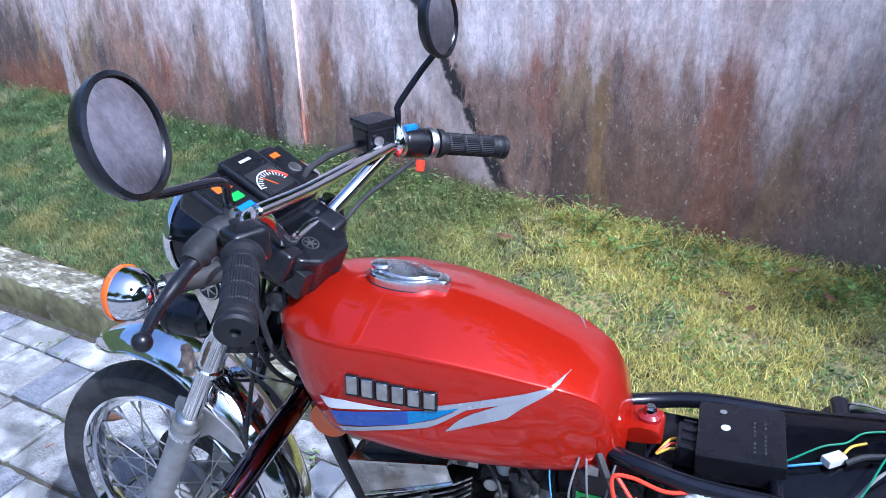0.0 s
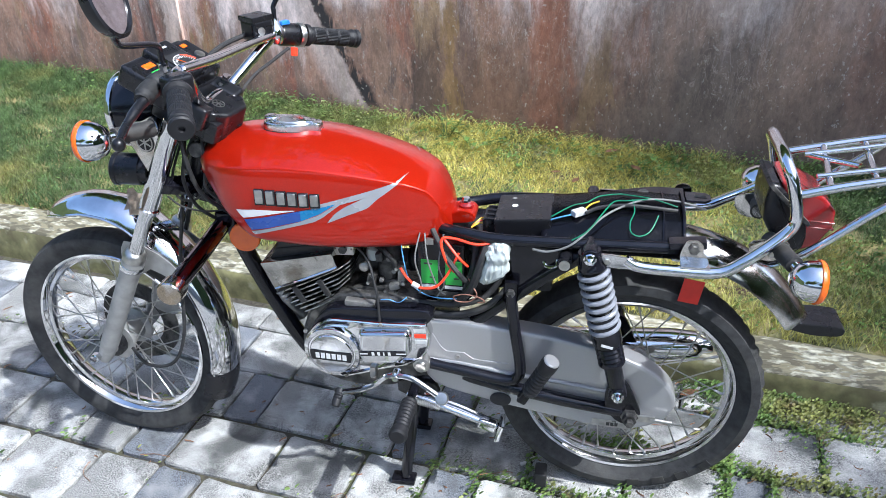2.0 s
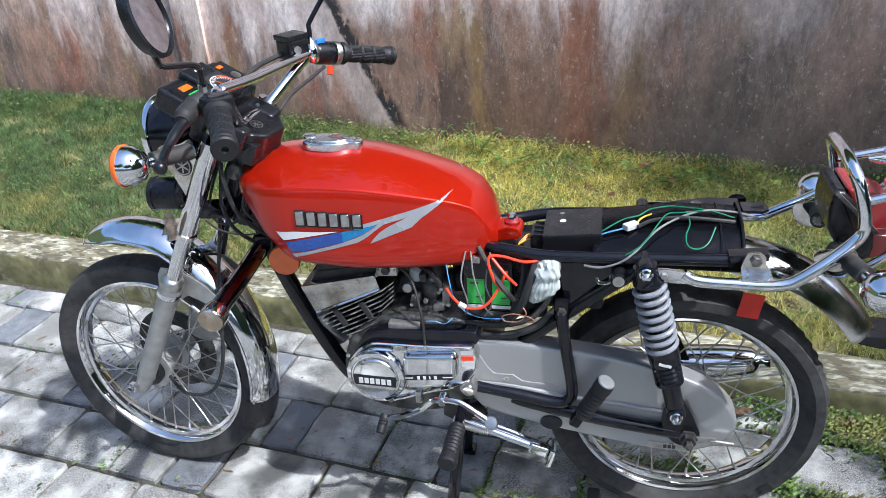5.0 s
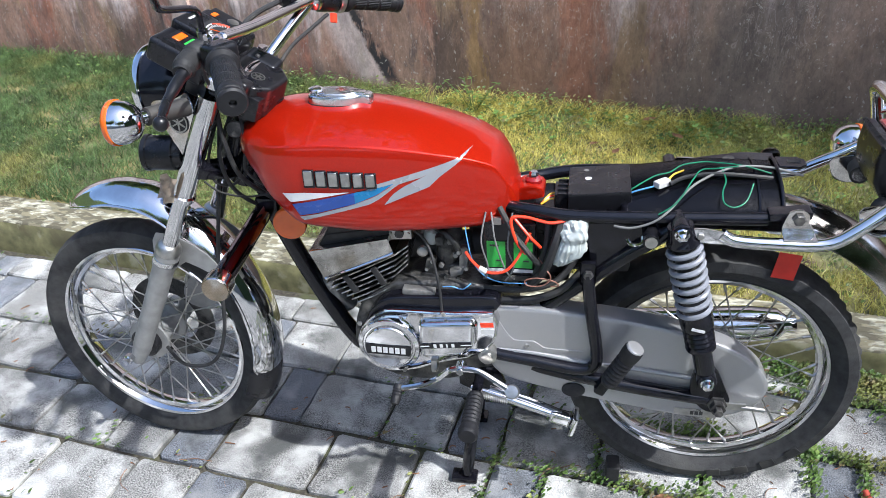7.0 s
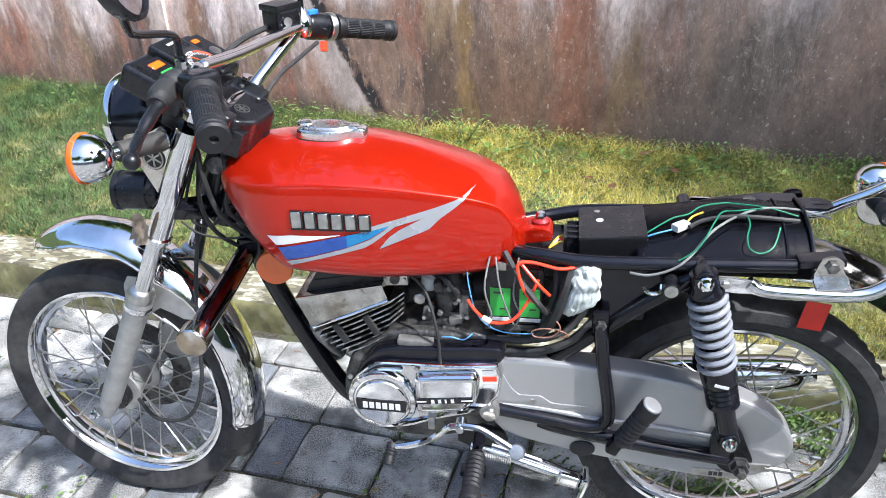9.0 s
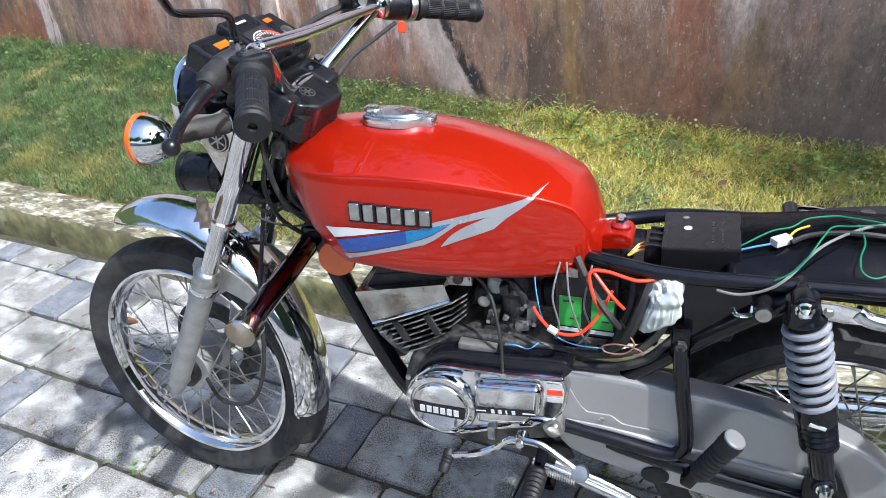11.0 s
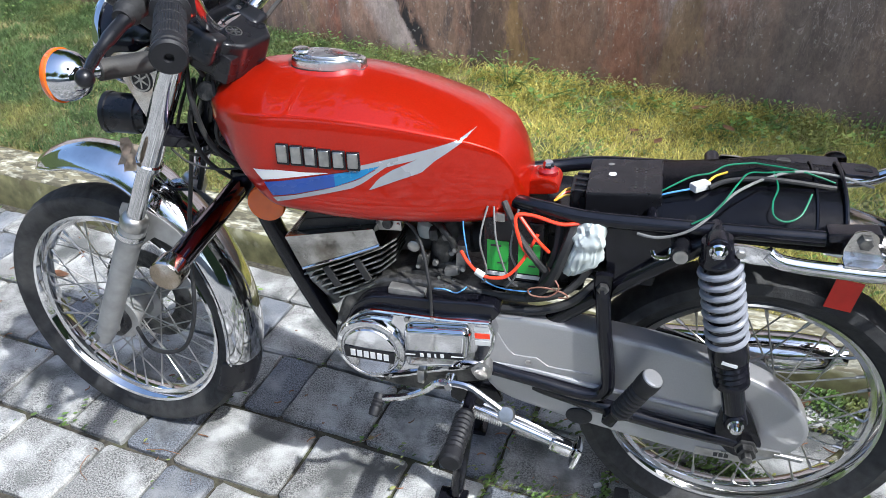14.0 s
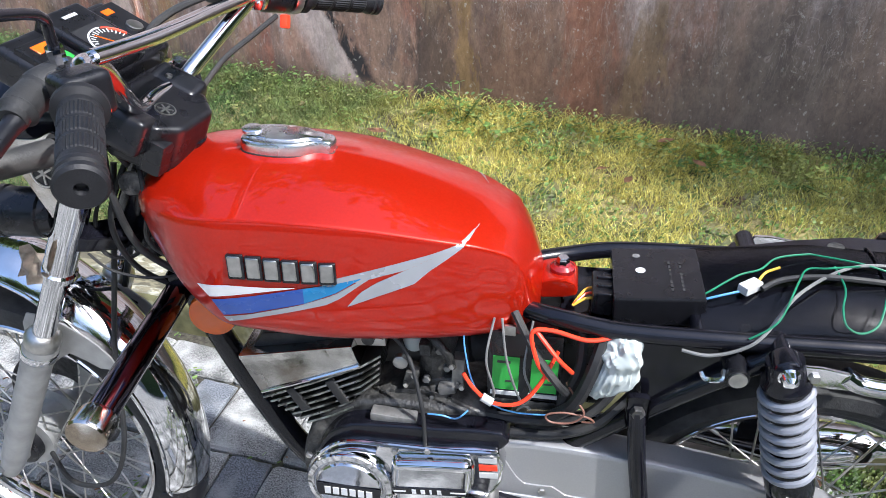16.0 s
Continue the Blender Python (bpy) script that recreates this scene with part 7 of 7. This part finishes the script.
spots = []
for _ in range(90000):
    u, v = rng.uniform(-0.9, 2.6) if rng.random() < 0.85 else rng.uniform(-3.0, -0.9), 0.14 + abs(rng.gauss(0, 0.5)) if rng.random() < 0.3 else rng.uniform(0.5, 1.7)
    p = kerb_point(u, v, 0)
    if p.y > wall_y(p.x) - 0.01:
        continue
    near_wall = max(0, 1 - (wall_y(p.x) - p.y) / 0.35)
    if rng.random() < 0.25 + 0.7 * near_wall * (0.6 + noise.noise(Vector((u * 2.5, 0, 4)))) + 0.8 * max(0, noise.noise(Vector((u * 2.2, v * 2.2, 12))) - 0.1):
        spots.append((p.x, p.y, lawn_z(u, v), rng.uniform(0.004, 0.026 + 0.06 * near_wall)))
leaves(spots, "clover", LEAF, "low broad-leaved weeds along the wall and in the grass", 0.0066, slim=0.6)


def weed(name, x, y, z, h, n, label):
    """A small upright plant: bent stems with pairs of leaves."""
    vs, fs = [], []
    ob = thing(name, (x, y, z), label, "plant")
    for k in range(n):
        a, r = rng.uniform(0, 6.283), rng.uniform(0.02, 0.09)
        hh = h * rng.uniform(0.4, 1.0)
        p = [Vector((x, y, z)) + Vector((r * math.cos(a), r * math.sin(a), 0)) * (t * t) * 1.6 + Vector((0, 0, hh * t)) for t in (0, 0.35, 0.7, 1.0)]
        part("stem", tube(bmesh.new(), p, 0.0016, 5), LEAF, ob)
        for t in (1, 2, 3, 3):
            for s in (0, 1):
                c, b = p[t], rng.uniform(0, 6.283)
                e = Vector((math.cos(b), math.sin(b), rng.uniform(-0.2, 0.5))).normalized()
                f = e.cross(Vector((0, 0, 1))).normalized()
                L = rng.uniform(0.014, 0.03)
                i = len(vs)
                vs += [c, c + e * L * 0.5 + f * L * 0.32, c + e * L, c + e * L * 0.5 - f * L * 0.32]
                fs.append((i, i + 1, i + 2, i + 3))
    me = bpy.data.meshes.new("leaves")
    o = Vector((x, y, z))
    me.from_pydata([v - o for v in vs], [], fs)
    me.materials.append(LEAF)
    lo = tagged(new("leaves", me), "", "", "", "stuff")
    lo.parent = ob
    return ob


for x, dy, h, n in ((0.5, 0.16, 0.19, 7), (0.56, 0.1, 0.12, 6), (0.62, 0.2, 0.1, 6), (-1.9, 0.1, 0.1, 4), (1.2, 0.14, 0.1, 6), (0.0, 0.1, 0.07, 6), (0.16, 0.08, 0.09, 6), (0.3, 0.14, 0.08, 7), (0.42, 0.22, 0.08, 6), (0.72, 0.12, 0.08, 6), (0.86, 0.2, 0.07, 6), (1.02, 0.1, 0.07, 7), (1.34, 0.2, 0.09, 7), (1.48, 0.12, 0.1, 7), (1.62, 0.24, 0.08, 7), (-0.5, 0.1, 0.06, 5), (-1.3, 0.12, 0.07, 5)):
    weed("weed", x, wall_y(x) - dy, 0.16, h, n, "small leafy weed growing by the wall")


def dry_leaf(x, y, z, a, s):
    bm = bmesh.new()
    pts = [(-1, 0), (-0.5, 0.4), (0.1, 0.5), (0.6, 0.3), (1.1, 0), (0.6, -0.3), (0.1, -0.5), (-0.5, -0.4)]
    mid = [bm.verts.new((px * s, 0, 0.06 * s * px * px)) for px in (-1, -0.5, 0.1, 0.6, 1.1)]
    up = [bm.verts.new((px * s, py * s, 0.2 * s * abs(py) + 0.06 * s * px * px)) for px, py in pts[1:4]]
    dn = [bm.verts.new((px * s, -py * s, 0.2 * s * abs(py) + 0.06 * s * px * px)) for px, py in pts[1:4]]
    for side in (up, dn):
        bm.faces.new((mid[0], mid[1], side[0]))
        bm.faces.new((mid[1], mid[2], side[1], side[0]))
        bm.faces.new((mid[2], mid[3], side[2], side[1]))
        bm.faces.new((mid[3], mid[4], side[2]))
    bmesh.ops.solidify(bm, geom=bm.faces[:], thickness=0.0008)
    bm.transform(Matrix.Translation((x, y, z)) @ Matrix.Rotation(a, 4, "Z"))
    return tagged(part("dry_leaf", bm, DRY, None), "curled dry brown leaf", "leaf", "fallen leaves")


for x, y, z, a, s in ((0.227, 1.54, 0.225, 2.9, 0.04), (1.22, 1.6, 0.225, 0.4, 0.036), (1.31, 1.45, 0.22, 2.2, 0.03), (1.08, 1.31, 0.215, 1.1, 0.026), (1.0, 1.38, 0.215, 0.3, 0.02), (-0.66, 0.42, 0.006, 0.2, 0.045), (2.06, 0.204, 0.012, 1.0, 0.04), (1.171, -0.116, 0.008, 0.3, 0.03), (1.2, 0.64, 0.125, 1.4, 0.034), (1.45, 0.34, 0.015, 0.5, 0.03), (-0.98, 0.2, 0.01, 2.0, 0.03)):
    dry_leaf(x, y, z, a, s)

# two small plastic clips dropped by the rear tyre
for x, y, a in ((1.012, 0.0, 0.5), (1.034, 0.022, 1.3)):
    tagged(part("plastic_clip", box((0.016, 0.009, 0.006), Matrix.Translation((x, y, 0.005)) @ Matrix.Rotation(a, 4, "Z"), 0.0015), CONNECTOR), "small clear plastic wire clip on the paving", "clip", "dropped clips")

# hoses on the paving
tagged(part("garden_hose", tube(bmesh.new(), [(2.6, 0.32, 0.012), (2.3, 0.245, 0.012), (2.12, 0.192, 0.012), (2.026, 0.148, 0.012), (1.952, 0.07, 0.012), (1.932, -0.01, 0.012), (1.942, -0.105, 0.012), (2.03, -0.3, 0.012), (2.3, -0.5, 0.012)], 0.011, 12, 8), HOSE), "green plastic garden hose lying on the paving", "hose")
tagged(part("rubber_hose", tube(bmesh.new(), [(1.672, -0.055, 0.022), (1.668, -0.09, 0.012), (1.652, -0.145, 0.01), (1.635, -0.2, 0.01), (1.618, -0.18, 0.01), (1.612, -0.13, 0.01), (1.614, -0.09, 0.011), (1.61, -0.04, 0.011)], 0.0085, 10, 6), RUST), "reddish rubber hose lying on the paving", "hose")
tagged(part("black_block", joined([box((0.03, 0.045, 0.05), Matrix.Translation((1.06, -0.055, 0.026)), 0.006)]), RUBBER), "small black rubber block on the paving by the tyre", "block")

# ---- paving stones ----
pavement = thing("pavement", (0.5, -0.5, 0), "grey concrete paving stones with a few blue-grey ones and mossy joints", "pavement", "", "structure")
ROW, GAP = 0.204, 0.009
ROWS_U = {-1: [-0.85, -0.632, -0.507, -0.235, 0.005, 0.182, 0.307, 0.56, 0.785, 1.01, 1.235, 1.36, 1.585, 1.81], 0: [-0.97, -0.748, -0.64, -0.357, -0.13, 0.04, 0.17, 0.452, 0.68, 0.863, 0.988, 1.215, 1.44, 1.56, 1.785],
          1: [-0.97, -0.748, -0.48, -0.37, -0.14, 0.085, 0.225, 0.33, 0.557, 0.735, 0.865, 1.1, 1.34, 1.575, 1.69, 1.96, 2.18], 3: [-1.36, -1.12, -1.025, -0.8, -0.575, -0.35, -0.125, 0.1, 0.325, 0.55, 0.775, 1.0, 1.225, 1.45, 1.675, 1.9, 2.12], 2: [-1.195, -1.005, -0.878, -0.655, -0.43, -0.205, 0.02, 0.13, 0.337, 0.562, 0.787, 0.9, 1.125, 1.35, 1.585, 1.81, 2.03, 2.25]}
SIZES = {}


def stone(w, d, blue, kind):
    """A paving stone with worn, uneven edges; alike stones share one mesh."""
    key = (round(w / 0.01), round(d / 0.01), blue, kind)
    if key not in SIZES:
        w, d = key[0] * 0.01, key[1] * 0.01
        krng = random.Random(key[0] * 37 + key[1] * 11 + kind)
        ring = []
        for (ax, ay), (bx, by) in zip(((-1, -1), (1, -1), (1, 1), (-1, 1)), ((1, -1), (1, 1), (-1, 1), (-1, -1))):
            for q in (0.04, 0.34, 0.67, 0.96):
                x, y = ax + (bx - ax) * q, ay + (by - ay) * q
                ring.append((x * w / 2 + krng.uniform(-0.003, 0.003), y * d / 2 + krng.uniform(-0.003, 0.003)))
        n = len(ring)
        vs = [(x, y, -0.05) for x, y in ring] + [(x, y, -0.006) for x, y in ring]
        for x, y in ring:
            r = math.hypot(x, y)
            c = krng.uniform(0.004, 0.009)
            vs.append((x * (1 - c / r), y * (1 - c / r), -krng.uniform(0, 0.0015)))
        fs = [(k + lv, (k + 1) % n + lv, (k + 1) % n + lv + n, k + lv + n) for lv in (0, n) for k in range(n)] + [tuple(range(2 * n, 3 * n))]
        me = bpy.data.meshes.new("paving_stone")
        me.from_pydata(vs, [], fs)
        me.materials.append(PAVER_BLUE if blue else PAVER)
        SIZES[key] = me
    return SIZES[key]


far_stones, cross_joints = [], []
for r in range(-40, 4):
    v1 = -0.535 + ROW * r
    v0 = v1 - ROW
    v1 = min(v1, -0.006)
    joints = list(ROWS_U.get(r, []))
    prng = random.Random(100 + r)
    if not joints:
        joints = [-0.9 + prng.uniform(0, 0.2)]
        while joints[-1] < 1.7:
            joints.append(joints[-1] + prng.choice((0.225, 0.225, 0.225, 0.112)))
    while joints[0] > -7.3:
        joints.insert(0, joints[0] - prng.choice((0.225, 0.225, 0.225, 0.112)))
    while joints[-1] < 7.3:
        joints.append(joints[-1] + prng.choice((0.225, 0.225, 0.225, 0.112)))
    if v1 - v0 < 0.03:
        continue
    for a, b in zip(joints, joints[1:]):
        w, d = b - a - GAP, v1 - v0 - GAP
        blue = b - a < 0.135 and (prng.random() < 0.75 or r in ROWS_U)
        q = kerb_point((a + b) / 2, (v0 + v1) / 2, prng.uniform(-0.003, 0.002))
        cross_joints.append((a, v0, v1))
        near = -1.5 < (a + b) / 2 < 2.4 and r > -6
        if not near:
            far_stones.append((q, w, d))
            continue
        ob = new("paving_stone", stone(w, d, blue, prng.randint(0, 2)))
        ob.location = q
        ob.rotation_euler = (prng.uniform(-0.008, 0.008), prng.uniform(-0.008, 0.008), TURN_K + prng.uniform(-0.008, 0.008))
        ob.parent = pavement
        ob.matrix_parent_inverse = Matrix.Translation(-ORIGIN[pavement.name])
vs, fs = [], []
for q, w, d in far_stones:
    k = len(vs)
    for z, g in ((-0.05, 0), (-0.006, 0), (0, 0.006)):
        for su, sv in ((-1, -1), (1, -1), (1, 1), (-1, 1)):
            vs.append(q + KU * (su * (w / 2 - g)) + KV * (sv * (d / 2 - g)) + Vector((0, 0, z)))
    for lv in (0, 4):
        for i in range(4):
            fs.append((k + lv + i, k + lv + (i + 1) % 4, k + lv + 4 + (i + 1) % 4, k + lv + 4 + i))
    fs.append((k + 8, k + 9, k + 10, k + 11))
sheet("far_paving_stones", vs, fs, PAVER, "grey paving stones further off", "", "stuff", parent=pavement)
# moss and soil filling the joints
jv, jf = [], []
n = 60
for i in range(n + 1):
    for j in range(n + 1):
        u, v = -7.4 + 14.8 * i / n, -8.7 + 8.695 * j / n
        jv.append(kerb_point(u, v, -0.016))
for i in range(n):
    for j in range(n):
        a = i * (n + 1) + j
        jf.append((a, a + n + 1, a + n + 2, a + 1))
sheet("joint_filling", jv, jf, SOIL, "dark soil and moss in the paving joints", "", "stuff", parent=pavement)

# weeds in the joints, thicker towards the rear of the machine
def lush(u, v):
    """How thickly weeds grow at a place on the paving."""
    n = noise.noise(Vector((u * 2.6, v * 2.6, 6)))
    return max(0.0, min(1.0, (u - 0.75) / 0.7)) * max(0, 0.55 + 1.1 * n) + 0.1 * max(0, noise.noise(Vector((u * 4, v * 4, 2))))


spots = []
crossing = [c for c in cross_joints if -1.2 < c[0] < 2.8 and c[1] > -1.4]
for _ in range(130000):
    kind = rng.random()
    if kind < 0.5:
        r = rng.randint(-3, 3)
        u, v = rng.uniform(-1.2, 2.8), -0.535 + ROW * r - ROW + rng.gauss(0, 0.011)
    elif kind < 0.85:
        c = rng.choice(crossing)
        u, v = c[0] + rng.gauss(0, 0.01), rng.uniform(c[1], c[2])
    else:
        u, v = rng.uniform(0.9, 2.8), -abs(rng.gauss(0, 0.06))
    if v > -0.005 or rng.random() > lush(u, v):
        continue
    p = kerb_point(u, v, 0)
    spots.append((p.x, p.y, -0.004, rng.uniform(0.0, 0.03)))
leaves(spots, "joint_weeds", LEAF, "small green weeds growing in the paving joints", 0.0062, slim=0.45)
# loose twigs, roots and crumbs on the paving
vs, fs = [], []
for _ in range(700):
    u, v = rng.uniform(-1.0, 2.8), rng.uniform(-1.2, -0.02)
    if rng.random() > 0.25 + 0.7 * max(0, min(1, (u - 0.4) / 1.2)):
        continue
    p, a, L = kerb_point(u, v, 0.003), rng.uniform(0, 6.283), rng.uniform(0.004, 0.03)
    bend = rng.uniform(-0.8, 0.8)
    w = rng.uniform(0.0006, 0.0014)
    for q in range(5):
        at = p + Vector((math.cos(a + bend * q * 0.4), math.sin(a + bend * q * 0.4), 0)) * (L * (q / 4 - 0.5))
        k = len(vs)
        vs += [at + Vector((0, -w, -0.002)), at + Vector((0, w, -0.002)), at + Vector((0, 0, 2 * w - 0.001))]
        if q:
            for e in range(3):
                fs.append((k - 3 + e, k - 3 + (e + 1) % 3, k + (e + 1) % 3, k + e))
# a few long curled tendrils
for _ in range(26):
    u, v = rng.uniform(-0.1, 1.6), rng.uniform(-1.1, -0.2)
    at, a, turn = kerb_point(u, v, 0.003), rng.uniform(0, 6.283), rng.uniform(-0.5, 0.5)
    for q in range(rng.randint(8, 16)):
        a += turn + rng.uniform(-0.25, 0.25)
        at = at + Vector((math.cos(a), math.sin(a), rng.uniform(-0.05, 0.05))) * 0.007
        side = Vector((-math.sin(a), math.cos(a), 0)) * 0.0008
        k = len(vs)
        vs += [at - side, at + side, at + Vector((0, 0, 0.0016))]
        if q:
            for e in range(3):
                fs.append((k - 3 + e, k - 3 + (e + 1) % 3, k + (e + 1) % 3, k + e))
sheet("loose_twigs", vs, fs, DRY, "thin dry twigs and crumbs scattered on the paving", "litter", "stuff")


# ---- an unseen tree over the yard, added so that its crowns shade parts of the paving ----
def tree(x, y, h, crowns, label, seed=31, leaf=1.0):
    """A leaning trunk with a limb, twigs and a loose clumpy crown for each of the crowns (x, y, z, rx, ry, clumps)."""
    t = thing("tree", (x, y, 0), label, "tree")
    prng = random.Random(seed)
    fork = Vector((x - 0.1, y + 0.3, h * 0.62))
    part("trunk", tube(bmesh.new(), [(x, y, -0.1), (x + 0.08, y + 0.06, h * 0.25), (x - 0.05, y + 0.2, h * 0.45), fork], [0.17, 0.14, 0.12, 0.1], 12, 6), DRY, t)
    for cx, cy, cz, rx, ry, count in crowns:
        c = Vector((cx, cy, cz))
        bm = tube(bmesh.new(), [fork, fork.lerp(c, 0.4) + Vector((0, 0, 0.35)), fork.lerp(c, 0.75) + Vector((0, 0, 0.25)), c], [0.09, 0.065, 0.045, 0.02], 9, 6)
        clumps = [c + Vector((rx * prng.gauss(0, 0.5), ry * prng.gauss(0, 0.5), 0.3 * leaf * prng.gauss(0, 0.7))) for _ in range(count)]
        for q in clumps[::4]:
            tube(bm, [fork.lerp(c, 0.8) + Vector((0, 0, 0.2)), c.lerp(q, 0.5) + Vector((0, 0, 0.08)), q], [0.022, 0.014, 0.005], 6, 3)
        part("limb", bm, DRY, t)
        vs, fs = [], []
        for q in clumps:
            for _ in range(70):
                p = q + leaf * Vector((prng.gauss(0, 0.14), prng.gauss(0, 0.12), prng.gauss(0, 0.12)))
                n = Vector((prng.uniform(-1, 1), prng.uniform(-1, 1), prng.uniform(0.2, 1))).normalized()
                e = n.orthogonal().normalized()
                f = n.cross(e)
                L = leaf * prng.uniform(0.03, 0.06)
                k = len(vs)
                vs += [p - e * L, p + f * L * 0.45, p + e * L, p - f * L * 0.45]
                fs.append((k, k + 1, k + 2, k + 3))
        o = Vector((x, y, 0))
        me = bpy.data.meshes.new("crown")
        me.from_pydata([v - o for v in vs], [], fs)
        me.materials.append(LEAF)
        ob = new("crown", me)
        ob.parent = t
    return t


# out of view; crowns placed to shade the paving, lawn and wall at right
tree(7.0, -1.9, 4.6, [(6.25, -1.1, 5.0, 0.85, 1.3, 44), (5.2, 0.5, 5.0, 0.6, 0.4, 17)], "unseen leafy tree, added to shade the right of the yard", 31, 1.3)
# unseen trees round the yard, added for the paint, the chrome and the mirrors to reflect
for x, y, h, k in ((-5.5, -10.6, 5.0, 3), (-1.2, -11.2, 6.0, 8), (3.6, -10.4, 4.6, 13), (7.2, -10.8, 5.4, 21), (-3.4, 4.4, 6.2, 34), (-0.8, 4.8, 7.0, 55), (1.6, 4.2, 6.0, 89), (4.2, 4.6, 6.4, 67)):
    tree(x, y, h, [(x - 0.4, y, h * 0.8, 1.6, 1.2, 46), (x + 0.9, y - 0.3, h * 1.05, 1.3, 1.2, 40)], "unseen leafy tree beside the yard, added for reflections", k, 3.2)
